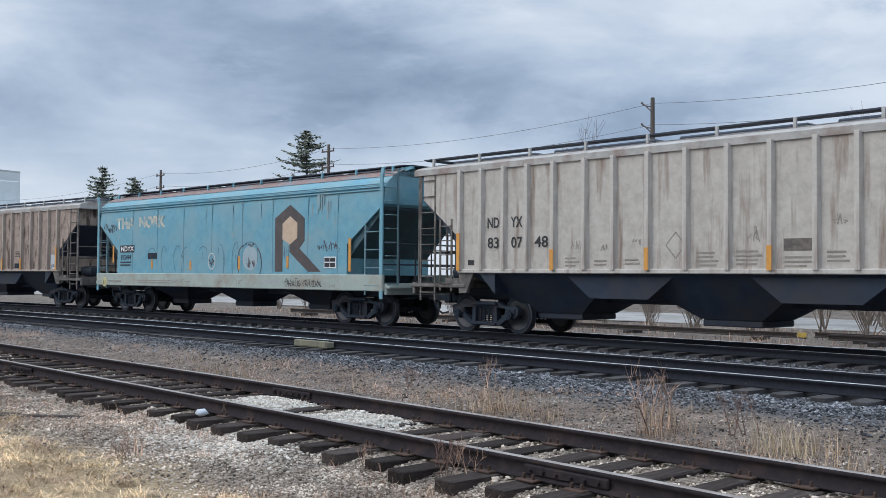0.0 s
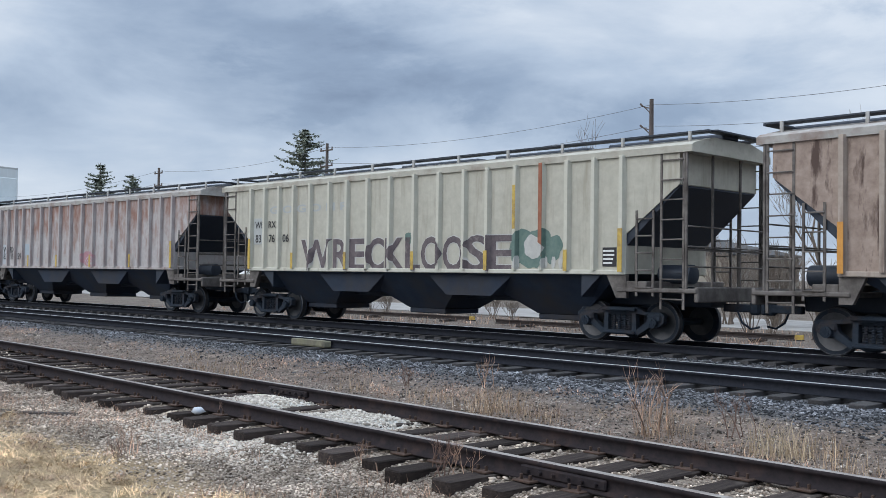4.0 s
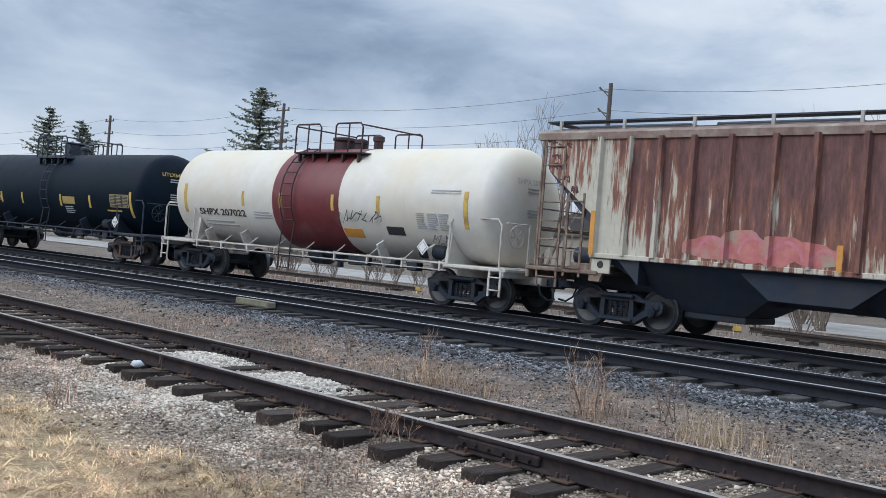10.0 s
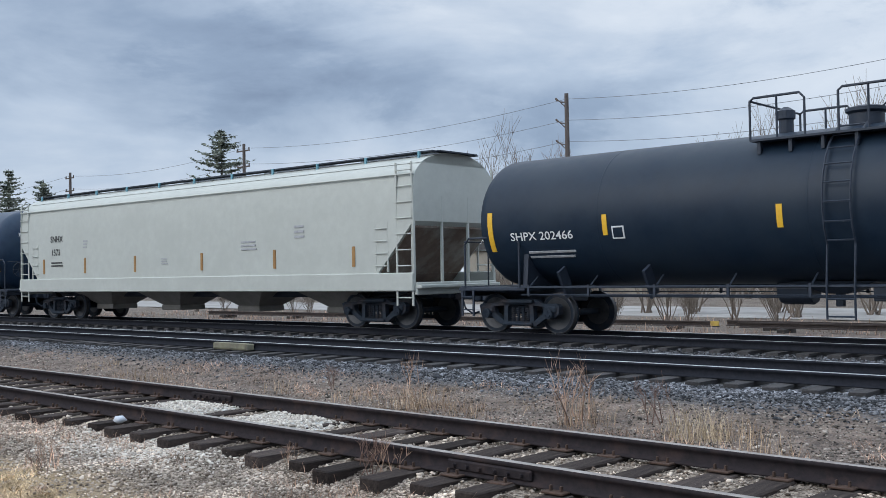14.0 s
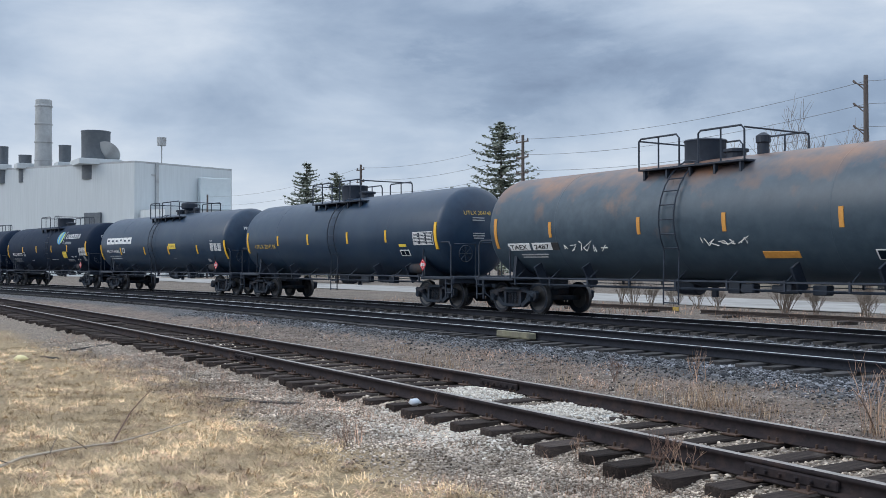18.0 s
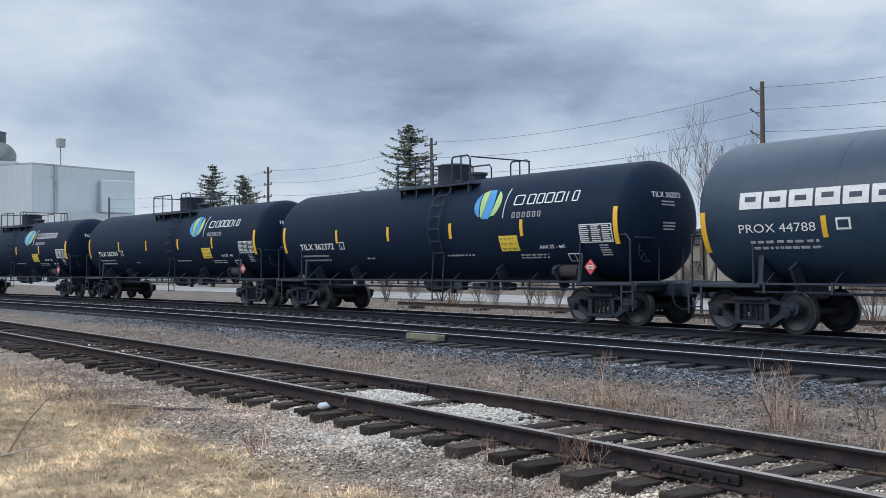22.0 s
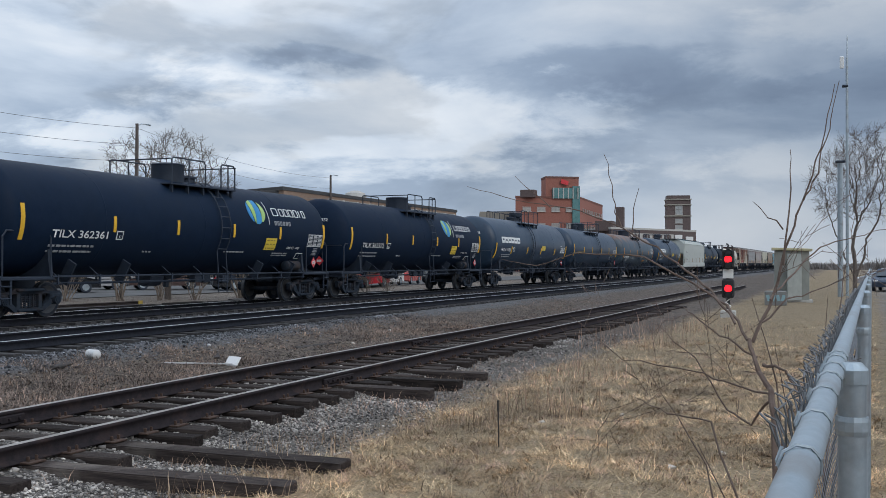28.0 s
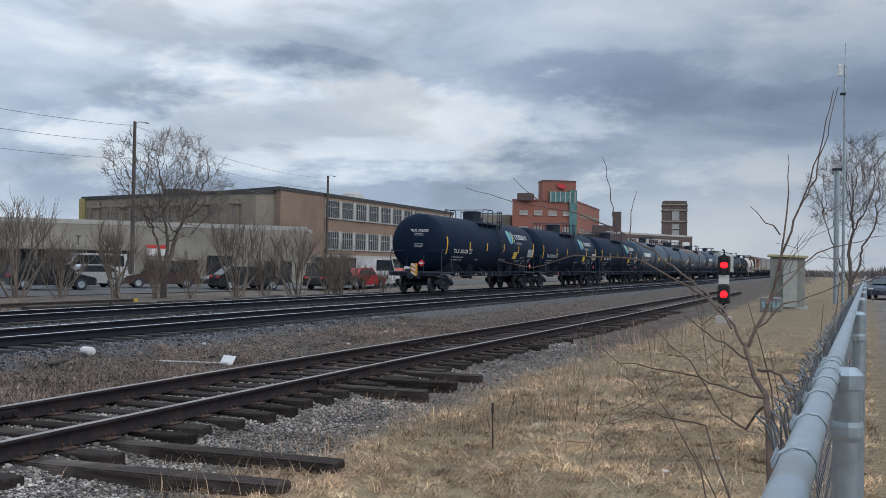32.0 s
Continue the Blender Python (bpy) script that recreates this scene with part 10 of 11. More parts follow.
block(tw, "wall", [T0, T1, (237.6, 15.2), (236.8, 20.4)], -0.5, 15.6, BRICK_DARK)
for z, m in ((15.6, STUCCO), (11.9, STUCCO), (14.4, STUCCO)):
    part("band", Shape().prism([(231.4, 19.8), (232.2, 14.2), (237.8, 15.0), (237.0, 20.6)], z - 0.12, z + 0.14, "z"), m, tw)
part("parapet", Shape().prism([(231.7, 19.5), (232.5, 14.5), (237.5, 15.3), (236.7, 20.3)], 15.7, 16.5, "z"), BRICK_DARK, tw)
for z, h in ((13.2, 1.9), (10.8, 0.9), (9.4, 0.9)):
    window_row(tw, T0, T1, z, 1.5, h, 1, 2.7, 3.0, 2, shade("pale_pane", (0.3, 0.31, 0.31), (0.4, 0.41, 0.41), 2, 0.5), CONCRETE)
wk = thing("old_works", "long low dark brick works with a pale painted sign band", "building")
W0, W1 = (203, 28.0), (228, 13.0)
block(wk, "wall", [W0, W1, (240, 20), (215, 36)], -0.5, 8.2, BRICK_DARK, CONCRETE, 0.006)
ln, a3 = wall_frame(W0, W1)
part("sign_band", Shape().box((0, 0, 0), (14.5, 0.15, 1.1)), CONCRETE, wk, "pale sign band", on_wall(13.5, 0.12, 6.9, W0, a3))
rr = random.Random(3)
for k in range(16):
    if k not in (3, 7, 12):
        part("sign_letters", Shape().box((0, 0, 0), (0.62, 0.1, 0.7)), BRICK_DARK, wk, "dark unreadable letters", on_wall(7.0 + k * 0.83, 0.22, 6.9, W0, a3))
for u in (22.5, 26.5):
    part("sign_board", Shape().box((0, 0, 0), (2.6, 0.15, 1.0)), M["white_paint"], wk, "white board", on_wall(u, 0.15, 6.9 - (u > 24) * 0.3, W0, a3))
part("chimney", Shape().box((0, 0, 0), (1.6, 1.6, 6.0), bev=0.05), BRICK_DARK, wk, loc=(209.5, 27.0, 9.8))
part("roof_house", Shape().box((0, 0, 0), (4.5, 3.5, 2.0), bev=0.05), BRICK_DARK, wk, loc=(206, 29.5, 8.8))
window_row(wk, W0, W1, 3.6, 2.0, 1.6, 7, 3.0, 3.6, 3)
# grey sheds across the road
for k, (x, y, wd, dp, h, m) in enumerate(((20.5, 52, 10, 9, 4.3, shade("dull_clad", (0.17, 0.165, 0.16), (0.22, 0.215, 0.21), 2, 0.8)), (-4, 62, 14, 10, 4.2, STUCCO), (-17, 66, 9, 9, 5.0, BRICK_GREYTAN), (-48, 70, 18, 10, 3.6, STUCCO))):
    sh = thing("shed", "plain grey shed across the road" if k == 0 else "small house-like building across the road", "shed", at=(x, y, -0.5))
    part("wall", Shape().box((0, 0, h / 2), (wd, dp, h), bev=0.04), m, sh)
    part("roof", Shape().prism([(-wd / 2 - 0.3, h), (wd / 2 + 0.3, h), (wd / 2 + 0.3, h + 0.15), (0, h + (0.4 if k == 0 else 1.9)), (-wd / 2 - 0.3, h + 0.15)], -dp / 2 - 0.3, dp / 2 + 0.3), ROOFING, sh)
    part("door", Shape().box((wd * 0.2, -dp / 2 - 0.03, 1.1), (1.2, 0.08, 2.1)), GLASS_DARK, sh)
    part("window", Shape().box((-wd * 0.22, -dp / 2 - 0.03, 1.7), (1.6, 0.08, 1.1)), GLASS_DARK, sh)
# pale road beyond the bushes
road = part("road", Shape().prism([(-300, 33.5), (-46, 33.5), (33, 33.1), (33, 42), (-46, 42), (-300, 42)], -0.42, -0.395, "z"),
            shade("worn_concrete", (0.29, 0.28, 0.265), (0.38, 0.37, 0.35), 1.5, 0.9, 0, 0.08, (0.22, 0.21, 0.2), 0.4, 0.53))
tagged(road, "pale worn concrete road", "road", kind="structure")
yard = part("yard", Shape().prism([(33, 33.1), (52, 30.5), (70, 27), (200, 18), (200, 25), (75, 35), (82, 38), (62, 60), (33, 50)], -0.42, -0.395, "z"),
            shade("worn_asphalt", (0.075, 0.075, 0.076), (0.12, 0.118, 0.116), 1.5, 0.9, 0, 0.08, (0.06, 0.06, 0.06), 0.4, 0.55))
tagged(yard, "worn grey asphalt yard with parked cars", "yard", kind="structure")


# ---- discarded timbers beyond the far track ----
rnd = random.Random(61)
for i in range(20):
    x = 27.5 + 1.25 * i + rnd.uniform(-0.4, 0.4)
    lying("old_timber", "dark old timber dumped beyond the far line", "timber", (rnd.uniform(1.6, 2.7), 0.26, rnd.uniform(0.18, 0.34)), x, float(y_b(x)) + rnd.uniform(3.2, 5.0), turn_a(x) + rnd.gauss(0, 0.2), OLD_WOOD, 0.0, "dumped timbers")


# ---- parked vehicles ----
def parked_car(x, y, rz, color, label, kind="car"):
    c = thing("parked_car", label, "car", "parked cars", at=Matrix.Translation((x, y, -0.40)) @ Euler((0, 0, rz)).to_matrix().to_4x4())
    L, H = (4.5, 1.45) if kind == "car" else (4.7, 1.75) if kind == "suv" else (5.4, 2.2)
    paint = shade("car_paint", color, tuple(min(1, v * 1.15) for v in color), 2, 0.25, 0.1, 0)
    hood = 0.95 if kind != "van" else 1.15
    s = Shape()
    low = [(-L / 2, 0.35), (-L / 2 + 0.05, 0.75), (-L / 2 + 0.15, hood), (L / 2 - 0.9, hood - 0.04), (L / 2 - 0.1, hood - 0.22), (L / 2, 0.6), (L / 2 - 0.03, 0.3), (-L / 2 + 0.1, 0.25)]
    s.prism(low, -0.88, 0.88)
    part("body", s, paint, c)
    if kind == "car":
        cab = [(-L / 2 + 0.25, hood - 0.03), (-L / 2 + 0.95, H), (0.35, H), (1.15, hood - 0.03)]
    elif kind == "suv":
        cab = [(-L / 2 + 0.12, hood - 0.03), (-L / 2 + 0.35, H), (0.5, H), (1.25, hood - 0.03)]
    else:
        cab = [(-L / 2 + 0.08, hood - 0.03), (-L / 2 + 0.15, H), (1.1, H), (1.9, hood - 0.03)]
    part("cabin", Shape().prism(cab, -0.76, 0.76), paint, c)
    cx, cz = sum(p[0] for p in cab) / 4, sum(p[1] for p in cab) / 4
    gl = [(cx + (px - cx) * 0.88, cz + (pz - cz) * 0.74) for px, pz in cab]
    part("side_glass", Shape().prism(gl, -0.775, 0.775), GLASS_DARK, c)
    part("windscreen", Shape().prism([(cab[2][0] + 0.04, H - 0.08), (cab[3][0] - 0.02, hood + 0.06), (cab[3][0] + 0.03, hood + 0.06), (cab[2][0] + 0.09, H - 0.08)], -0.66, 0.66), GLASS_DARK, c)
    for dx in (-L / 2 + 0.85, L / 2 - 0.85):
        for sy in (-0.8, 0.8):
            wh = part("wheel", shared("car_wheel", lambda: Shape().lathe([(-0.1, 0.2), (-0.1, 0.31), (-0.07, 0.33), (0.07, 0.33), (0.1, 0.31), (0.1, 0.2)], 18, "y").mesh("wheel", True)), M["steel_black"], c, loc=(dx, sy, 0.33))
            part("rim", shared("car_rim", lambda: Shape().lathe([(-0.105, 0.05), (-0.11, 0.2), (0.11, 0.2), (0.105, 0.05)], 12, "y").mesh("rim")), M["galv"], wh)
    for sy in (-0.62, 0.62):
        part("tail_light", Shape().box((-L / 2 + 0.06, sy, 0.8), (0.08, 0.28, 0.16), bev=0.02), M["placard_red"], c)
        part("headlight", Shape().box((L / 2 - 0.1, sy, 0.68), (0.12, 0.3, 0.12), bev=0.02), M["white_paint"], c)
    return c


for x, y, rz, col, label, kind in ((48.9, 38.1, -0.75, (0.02, 0.022, 0.026), "black sport utility car parked beyond the tracks", "suv"), (55.0, 40.3, 2.5, (0.36, 0.37, 0.38), "silver-white car parked beyond the tracks", "car"),
                                   (63.0, 46.0, 2.5, (0.5, 0.5, 0.5), "white van parked by the warehouse", "van"), (57.4, 36.4, 2.3, (0.07, 0.045, 0.042), "dark brown hatchback parked by the warehouse", "suv"),
                                   (60.5, 32.6, 2.4, (0.12, 0.13, 0.14), "grey car parked beyond the tracks", "car"), (58.5, 30.8, -0.7, (0.025, 0.027, 0.03), "black car parked beyond the tracks", "car"),
                                   (64.0, 27.2, -0.2, (0.02, 0.02, 0.022), "black van parked beyond the tracks", "suv"), (68.5, 27.0, -0.1, (0.42, 0.02, 0.03), "bright red sedan parked near the tracks", "car"),
                                   (73.5, 27.6, 0.0, (0.62, 0.62, 0.62), "white van parked near the brick building", "van"), (80, 28, 0.1, (0.4, 0.08, 0.07), "red car parked near the brick building", "car"),
                                   (24.0, 36.5, 0.1, (0.035, 0.13, 0.09), "small green car parked on the yard", "car"), (-4.5, 44.0, 0.0, (0.06, 0.09, 0.14), "dark blue car on the road", "car"), (34.5, 37.0, 0.1, (0.55, 0.56, 0.58), "white car parked on the yard", "car"),
                                   (73, -8.4, 2.9, (0.04, 0.055, 0.085), "dark blue car parked beyond the fence", "car"), (84, -9.5, 1.6, (0.3, 0.3, 0.31), "grey car parked beyond the fence", "car")):
    parked_car(x, y, rz, col, label, kind)
tr = thing("box_trailer", "white box trailer parked far beyond the fence", "trailer", at=(112, -15.5, -0.4))
part("box", Shape().box((0, 0, 2.2), (9, 2.5, 2.6), bev=0.05), M["white_paint"], tr)
part("chassis", Shape().box((0, 0, 0.75), (8.6, 1.2, 0.25)), M["steel_black"], tr)
for dx in (-3.2, -2.2, 3.0):
    part("wheel", Shape().lathe([(-1.15, 0.45), (1.15, 0.45)], 14, "y"), M["steel_black"], tr, loc=(dx, 0, 0.48))


# ---- signal, cabinets and mast by the line ----
sg = thing("railway_signal", "short railway signal with two lit red lenses", "signal", at=(35.2, 0.85, -0.42))
BLACK_PAINT = shade("signal_black", (0.015, 0.015, 0.017), (0.03, 0.03, 0.032), 6, 0.6)
part("base", Shape().box((0, 0, 0.12), (0.5, 0.5, 0.26), bev=0.03), CONCRETE, sg)
part("post", Shape().tube([(0, 0, 0.2), (0, 0, 2.3)], 0.06, 10), BLACK_PAINT, sg)
part("conduit", Shape().tube([(-0.09, 0.02, 0.25), (-0.1, -0.08, 0.4), (-0.09, 0.08, 0.52), (-0.1, -0.07, 0.66), (-0.09, 0.06, 0.8), (-0.08, 0, 0.95)], 0.025, 6), M["white_paint"], sg, "coiled pale conduit")
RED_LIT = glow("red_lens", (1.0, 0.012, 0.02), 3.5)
for z in (1.95, 0.98):
    hd = part("signal_head", Shape().box((0, 0, z), (0.26, 0.4, 0.62), bev=0.05), BLACK_PAINT, sg)
    for dz, mm in ((0.0, RED_LIT), (0.2, GLASS_DARK), (-0.2, GLASS_DARK)):
        if z < 1.5 and dz > 0:
            continue
        part("lens", Shape().lathe([(-0.2, 0.005), (-0.195, 0.115), (-0.12, 0.125)], 18, "x"), mm, hd, "lit red lens" if mm is RED_LIT else "", (0, 0, z + dz))
        part("hood", Shape().lathe([(-0.1, 0.13), (-0.28, 0.13), (-0.28, 0.14), (-0.1, 0.145)], 14, "x", False), BLACK_PAINT, hd, loc=(0, 0, z + dz))
part("plate", Shape().box((-0.1, 0, 1.47), (0.03, 0.34, 0.3), bev=0.01), M["white_paint"], sg, "white plate on the signal post")
part("finial", Shape().tube([(0, 0, 2.25), (0, 0, 2.42), (0.08, 0.05, 2.46)], 0.03, 6), BLACK_PAINT, sg)
cb = thing("relay_cabinet", "weathered pale relay cabinet with a door ajar", "cabinet", at=(49.5, -1.55, -0.42))
part("case", Shape().box((0, 0, 1.25), (1.1, 1.5, 2.3), bev=0.03), shade("cabinet_grey", (0.23, 0.245, 0.225), (0.3, 0.31, 0.28), 3, 0.7, 0, 0.05, (0.3, 0.27, 0.23), 1, 0.58), cb)
part("door", Shape().box((-0.75, -0.1, 1.2), (0.05, 0.7, 2.1), rz=0.5), shade("cabinet_door", (0.28, 0.3, 0.28), (0.36, 0.38, 0.36), 3, 0.7), cb)
part("roof", Shape().box((0, 0, 2.45), (1.35, 1.75, 0.12), rx=0.03, bev=0.02), shade("cabinet_roof", (0.42, 0.38, 0.22), (0.5, 0.46, 0.3), 3, 0.8), cb)
part("plinth", Shape().box((0, 0, 0.06), (1.2, 1.8, 0.2)), CONCRETE, cb)
jb = thing("junction_box", "squat grey junction box covered with pale graffiti", "cabinet", at=(46.0, -0.8, -0.42))
part("case", Shape().box((0, 0, 0.32), (0.6, 0.9, 0.64), bev=0.04), shade("dark_box", (0.17, 0.17, 0.165), (0.23, 0.23, 0.22), 3, 0.7), jb)
for k in range(4):
    part("graffiti", Shape().box((-0.305, -0.3 + k * 0.2, 0.34), (0.012, 0.13, 0.26), rx=0.25 * (-1) ** k), shade("pale_blue_spray", (0.2, 0.34, 0.38), (0.28, 0.42, 0.46), 5, 0.7), jb)
ms = thing("antenna_mast", "slim grey antenna mast with a panel near its top", "mast", at=(60.0, -4.75, -0.45))
part("pole", Shape().tube([(0, 0, 0), (0, 0, 13.2)], 0.09, 10, True, 0.07), M["galv"], ms)
part("whip", Shape().tube([(0, 0, 13.0), (0, -0.02, 14.4)], 0.03, 6), M["galv"], ms)
part("antenna_panel", Shape().box((-0.05, 0.26, 12.9), (0.12, 0.22, 0.65), bev=0.03), M["white_paint"], ms)
part("bracket", Shape().box((0, 0.1, 11.6), (0.3, 0.3, 0.12), bev=0.02), M["steel_black"], ms)
pp = thing("steel_post", "plain grey steel post beside the mast", "post", at=(58.0, -4.25, -0.45))
part("pole", Shape().tube([(0, 0, 0), (0, 0, 7.2)], 0.14, 12), M["galv"], pp)
part("cap", Shape().box((0, 0, 7.25), (0.5, 0.5, 0.12), bev=0.02), M["steel_black"], pp)


# ---- chain-link fence beside the lane ----
def fence_y(x):
    return -0.03 - 0.098 * x


FENCE_TOP = 1.17
fn = thing("chain_link_fence", "galvanised chain-link fence with a pipe top rail", "fence", at=None)
for x0, x1 in ((-0.6, 3.0), (3.0, 6.0), (6.0, 9.0), (9.0, 12.0), (12.0, 15.0), (15.0, 24.0), (24, 48)):
    z = FENCE_TOP
    part("top_rail", Shape().tube([(x0, fence_y(x0), z), (x1, fence_y(x1), z)], 0.021, 14), M["galv"], fn, smooth=True)
for x in (2.6, 5.9, 8.9, 11.9, 14.9, 18, 21, 24, 27, 30, 34, 38, 42, 46):
    ps = part("post", Shape().tube([(x, fence_y(x) - 0.035, -0.5), (x, fence_y(x) - 0.035, FENCE_TOP - 0.02)], 0.03, 12), M["galv"], fn, smooth=True)
    part("post_cap", Shape().lathe([(FENCE_TOP - 0.03, 0.034), (FENCE_TOP, 0.034), (FENCE_TOP + 0.015, 0.02)], 12, "z"), M["galv"], ps, loc=(x, fence_y(x) - 0.035, 0))
    part("band", Shape().lathe([(FENCE_TOP - 0.14, 0.033), (FENCE_TOP - 0.13, 0.035), (FENCE_TOP - 0.11, 0.035), (FENCE_TOP - 0.10, 0.033)], 12, "z"), M["galv"], ps, loc=(x, fence_y(x) - 0.035, 0))


MESH_WIRE = shade("mesh_wire", (0.12, 0.13, 0.14), (0.22, 0.23, 0.245), 30, 0.6, 0.5, 0.05)


def link_wire(x0, x1, step, r, z0, z1, phase):
    """Zig-zag wires of the mesh; each hooks the next."""
    s = Shape()
    x = x0
    k = 0
    while x < x1:
        pts, z, sgn = [], z1, 1
        while z > z0:
            pts.append((x + sgn * step * 0.5, fence_y(x) + 0.028 + 0.006 * sgn, z))
            z -= step
            sgn = -sgn
        s.tube(pts, r, 4, False)
        x += step
        k += 1
    return s


mesh_near = part("wire_mesh", link_wire(1.9, 7.0, 0.055, 0.0011, -0.4, FENCE_TOP + 0.01, 0), MESH_WIRE, fn, "diamond wire mesh")
tagged(mesh_near, kind="stuff")
mesh_far = part("wire_mesh", link_wire(7.0, 24.0, 0.11, 0.0016, -0.4, FENCE_TOP + 0.02, 0), MESH_WIRE, fn, "diamond wire mesh")
tagged(mesh_far, kind="stuff")
kn = Shape()
r2 = random.Random(5)
x = 1.6
while x < 9:
    # twisted wire ends that stand above the rail, and loops round it
    y = fence_y(x) + 0.03
    kn.tube([(x, y, FENCE_TOP - 0.02), (x + 0.012, y + r2.uniform(-0.01, 0.02), FENCE_TOP + 0.02), (x - 0.006, y + r2.uniform(-0.01, 0.03), FENCE_TOP + 0.03)], 0.0015, 4)
    kn.tube([(x + 0.02, y, FENCE_TOP - 0.02), (x + 0.006, y + r2.uniform(0, 0.02), FENCE_TOP + 0.025), (x + 0.03, y + r2.uniform(0, 0.03), FENCE_TOP + 0.034)], 0.0015, 4)
    x += 0.055
tagged(part("wire_end", kn, MESH_WIRE, fn, "twisted wire ends above the rail"), kind="stuff")
for x in (1.15, 1.45, 1.75, 2.05, 2.3, 2.5, 2.68, 2.8):
    pts = [(x + 0.004 * j, fence_y(x) + 0.0245 * math.cos(j * 0.7), FENCE_TOP + 0.0245 * math.sin(j * 0.7)) for j in range(11)]
    part("tie_wire", Shape().tube(pts, 0.0022, 5), M["galv"], fn)


# ---- leafless shrubs that lean over the fence ----
def shrub(label, base, stems, seed, mat, fine=0.0016, twig=0.5):
    rnd2 = random.Random(seed)
    t = thing("bare_shrub", label, "shrub")
    wood, twigs = None, Shape()

    def sprout(p, d, ln, r, lv):
        pts, q, dd = [p], p.copy(), d.copy()
        for k in range(3):
            dd = (dd + Vector((rnd2.gauss(0, 0.12), rnd2.gauss(0, 0.12), rnd2.gauss(0.02, 0.1)))).normalized()
            q = q + dd * ln / 3
            pts.append(q.copy())
        (twigs if r < 0.006 else wood).tube(pts, r, 5, False, max(fine * 0.7, r * 0.5))
        if lv < 2:
            for k in range(rnd2.randint(2, 4)):
                f = rnd2.uniform(0.2, 0.95) * 3
                i = min(2, int(f))
                a = Vector((rnd2.gauss(0, 1), rnd2.gauss(0, 1), rnd2.gauss(0.2, 0.7))).normalized()
                sprout(pts[i].lerp(pts[i + 1], f - i), (dd * 0.6 + a * 0.7).normalized(), ln * rnd2.uniform(0.35, 0.65), max(fine, r * 0.5), lv + 1)

    for pts, r0, r1 in stems:
        wood = Shape()
        pts = [Vector(p) for p in pts]
        fine_pts = []
        for a, b in zip(pts[:-1], pts[1:]):
            for k in range(4):
                fine_pts.append(a.lerp(b, k / 4) + Vector((rnd2.gauss(0, 0.003), rnd2.gauss(0, 0.003), rnd2.gauss(0, 0.003))))
        fine_pts.append(pts[-1])
        wood.tube(fine_pts, r0 * 0.85, 7, True, r1 * 0.7)
        n = len(fine_pts)
        for k in range(2, n - 1):
            if rnd2.random() < twig:
                a = Vector((rnd2.gauss(0, 1), rnd2.gauss(0, 1), rnd2.gauss(0.3, 0.6))).normalized()
                sprout(fine_pts[k], a, rnd2.uniform(0.12, 0.4), max(fine, (r0 + (r1 - r0) * k / n) * 0.3), 0)
        part("stem", wood, mat, t)
    if twigs.v:
        tagged(part("twig", twigs, mat, t), kind="stuff")
    return t


shrub("leafless grey-brown shrub with arching stems leaning on the fence", None, [
    ([(3.1, -0.2, -0.45), (3.12, -0.18, 0.4), (3.22, -0.17, 0.94), (3.29, -0.16, 1.03), (3.37, -0.13, 1.08), (3.44, -0.1, 1.17)], 0.015, 0.0085),
    ([(3.44, -0.11, 1.16), (3.48, -0.17, 1.3), (3.5, -0.206, 1.442), (3.5, -0.253, 1.58), (3.5, -0.308, 1.75), (3.5, -0.346, 1.937)], 0.0065, 0.0015),
    ([(3.5, -0.253, 1.58), (3.51, -0.295, 1.67), (3.52, -0.33, 1.8), (3.52, -0.36, 1.95)], 0.0035, 0.0013),
    ([(3.44, -0.1, 1.17), (3.54, -0.03, 1.27), (3.64, 0.07, 1.35), (3.73, 0.2, 1.45), (3.81, 0.33, 1.52), (3.88, 0.53, 1.6), (3.94, 0.74, 1.63), (3.99, 0.94, 1.69)], 0.0055, 0.0012),
    ([(3.44, -0.06, 1.22), (3.52, 0.02, 1.31), (3.58, 0.23, 1.42), (3.63, 0.45, 1.43), (3.68, 0.61, 1.39), (3.74, 0.74, 1.41)], 0.005, 0.0012),
    ([(3.81, 0.33, 1.52), (3.81, 0.36, 1.63), (3.8, 0.39, 1.78)], 0.003, 0.0012),
    ([(3.82, 0.3, 1.51), (3.82, 0.27, 1.66)], 0.0025, 0.0012),
    ([(3.87, 0.59, 1.6), (3.94, 0.74, 1.72)], 0.0025, 0.0012),
    ([(3.46, -0.16, 1.29), (3.58, -0.23, 1.37), (3.66, -0.31, 1.45), (3.74, -0.42, 1.48), (3.82, -0.53, 1.51)], 0.004, 0.0012),
    ([(3.34, -0.16, 1.0), (3.42, -0.1, 0.92), (3.49, -0.04, 0.95), (3.56, 0.07, 1.1), (3.63, 0.19, 1.2)], 0.005, 0.0013)], 8, M["shrub_bark"], fine=0.0010, twig=0.0)
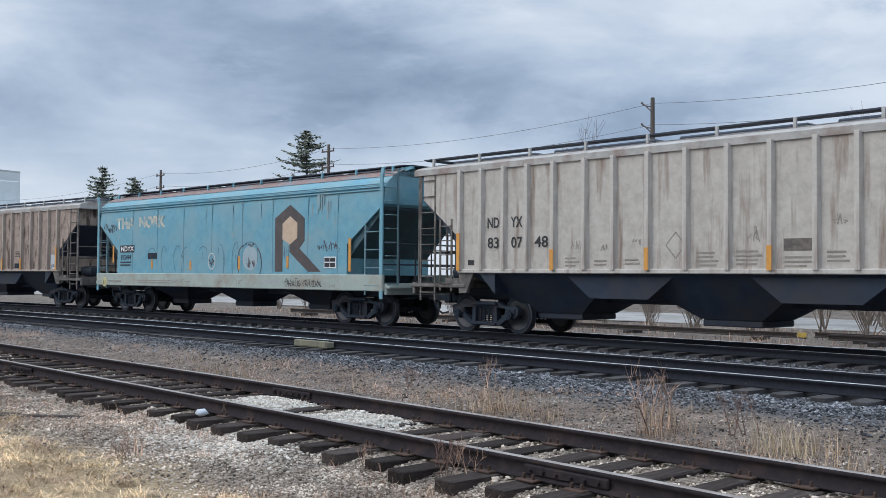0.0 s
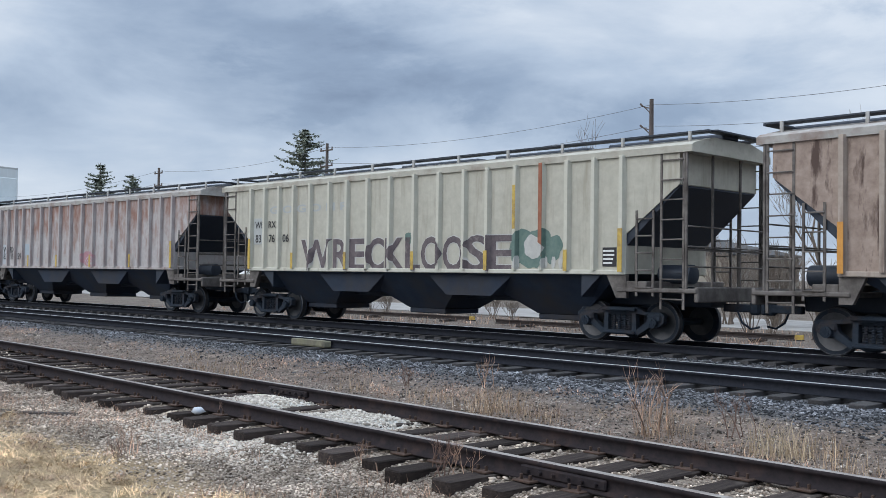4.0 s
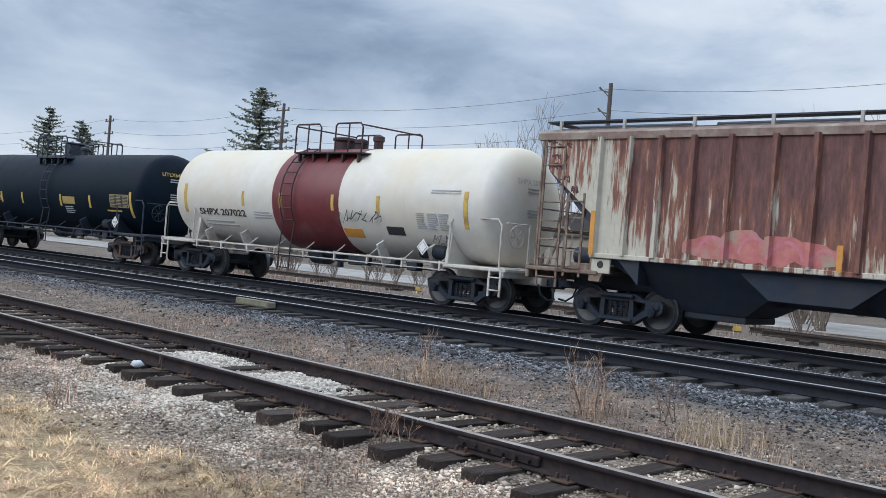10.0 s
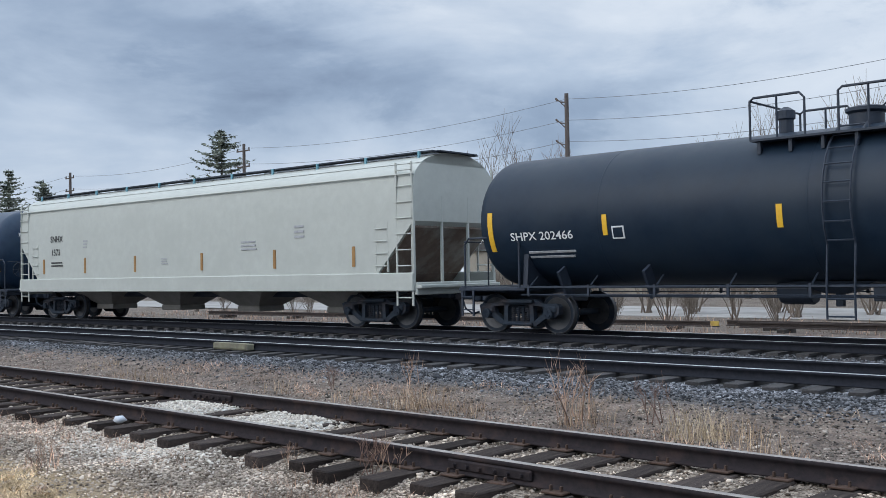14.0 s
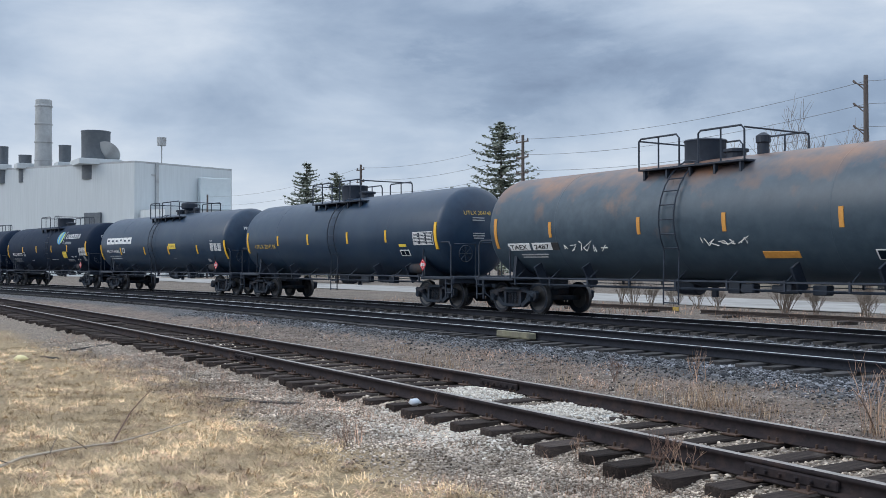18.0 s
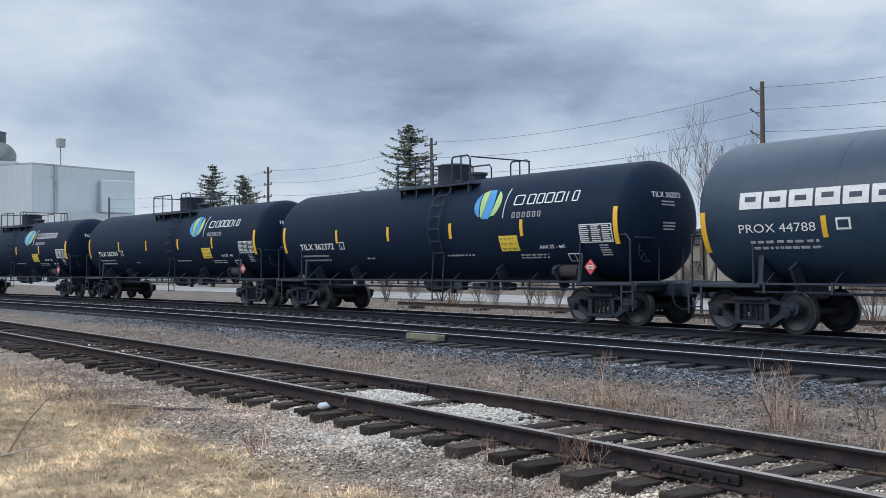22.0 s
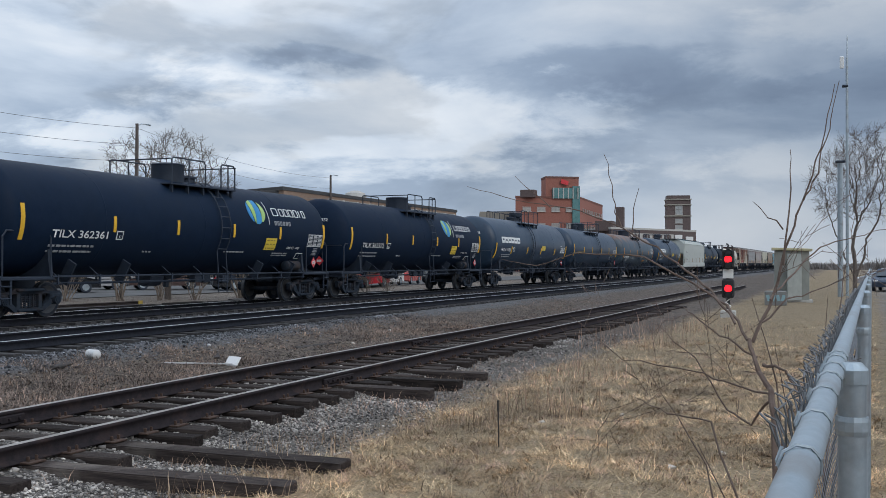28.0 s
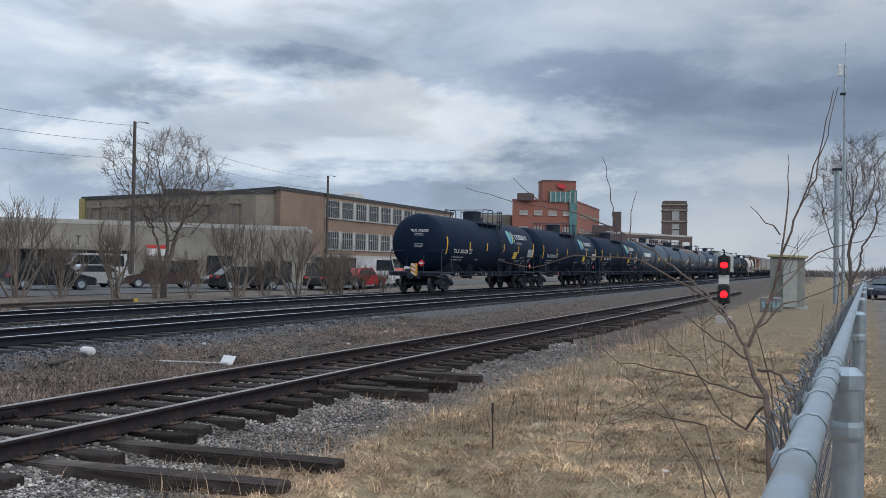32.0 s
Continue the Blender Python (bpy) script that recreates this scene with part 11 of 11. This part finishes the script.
shrub("thin leafless stems of a shrub at the fence", None, [
    ([(3.3, -0.17, 1.02), (3.44, -0.06, 1.03), (3.54, 0.07, 1.06), (3.62, 0.3, 1.08), (3.69, 0.49, 1.22)], 0.004, 0.0012),
    ([(3.4, -0.12, 1.12), (3.47, -0.01, 1.18), (3.5, 0.07, 1.24), (3.53, 0.1, 1.26)], 0.004, 0.0012),
    ([(3.15, -0.18, -0.4), (3.2, -0.12, 0.6), (3.34, 0.01, 0.93), (3.43, 0.14, 0.94), (3.52, 0.25, 0.97)], 0.006, 0.0012),
    ([(3.4, -0.14, 1.1), (3.29, -0.2, 1.09), (3.24, -0.24, 1.02)], 0.006, 0.003),
    ([(3.48, -0.2, 1.39), (3.49, -0.22, 1.62), (3.54, -0.22, 1.75)], 0.004, 0.0012),
    ([(3.44, -0.14, 1.22), (3.47, -0.21, 1.29), (3.5, -0.3, 1.32), (3.53, -0.38, 1.36)], 0.004, 0.0012),
    ([(3.54, -0.2, 1.5), (3.54, -0.11, 1.59)], 0.003, 0.0012),
    ([(3.2, -0.15, -0.4), (3.3, -0.05, 0.4), (3.36, 0.02, 0.8), (3.5, 0.2, 1.05)], 0.006, 0.0013)], 9, M["shrub_bark"], fine=0.0009, twig=0.12)
shrub("tangled thin shrub stems along the fence's foot", None, [
    ([(4.6, -0.3, -0.4), (4.6, -0.25, 0.3), (4.7, -0.2, 0.9), (4.75, -0.1, 1.25)], 0.009, 0.002), ([(4.7, -0.35, -0.4), (4.9, -0.4, 0.5), (5.0, -0.45, 1.1), (5.1, -0.5, 1.4)], 0.009, 0.002),
    ([(4.5, -0.3, -0.4), (4.3, -0.1, 0.3), (4.3, 0.1, 0.7)], 0.008, 0.002), ([(5.2, -0.4, -0.4), (5.2, -0.3, 0.5), (5.3, -0.2, 1.0)], 0.008, 0.002),
    ([(6.2, -0.5, -0.4), (6.2, -0.45, 0.5), (6.4, -0.5, 1.2)], 0.009, 0.002)], 19, M["shrub_bark"], fine=0.0012, twig=0.3)
shrub("thin leafless twigs reaching in over the grass", None, [
    ([(-2.4, -0.35, -0.4), (-2.35, -0.2, 0.8), (-2.25, 0.03, 1.75), (-2.24, 0.12, 1.97)], 0.007, 0.0014), ([(-2.36, -0.22, 0.7), (-2.28, -0.02, 1.5), (-2.24, 0.12, 1.84)], 0.004, 0.0012)], 10, M["bark_pale"], fine=0.0011, twig=0.1)
gz = float(ground_z(np.array(-10.0), np.array(1.8)))
br = thing("fallen_branch", "pale fallen branch lying in the dead grass", "branch", at=(0, 0, gz + 0.05))
part("limb", Shape().tube([(-9.33, 1.04, 0.0), (-9.75, 1.5, 0.05), (-9.98, 1.95, 0.05), (-10.03, 2.4, 0.06), (-10.4, 2.85, 0.06), (-10.75, 3.38, 0.1)], 0.015, 6, True, 0.005), shade("barkless_wood", (0.36, 0.3, 0.24), (0.5, 0.43, 0.35), 9, 0.9), br)
part("side_twig", Shape().tube([(-10.02, 2.35, 0.05), (-10.3, 2.6, 0.3), (-10.45, 2.85, 0.5)], 0.009, 5, True, 0.003), M["twig_red"], br)
for x, y, dx, dy in ((-9.6, 1.35, 0.1, -0.3), (-9.85, 1.75, -0.15, 0.1), (-9.95, 2.1, 0.12, -0.2)):
    part("side_twig", Shape().tube([(x, y, 0.04), (x + dx * 0.5, y + dy * 0.5, 0.12), (x + dx, y + dy, 0.18)], 0.006, 5, True, 0.002), M["bark_pale"], br)
sp = thing("stub_post", "short dark broken post standing in the grass", "post", at=(9.9, 2.3, -0.42))
part("post", Shape().tube([(0, 0, 0), (0.01, 0.01, 0.42)], 0.008, 7, True, 0.007).tube([(0.01, 0.01, 0.36), (0.01, 0.01, 0.47)], 0.013, 7), OLD_WOOD, sp)


motions()
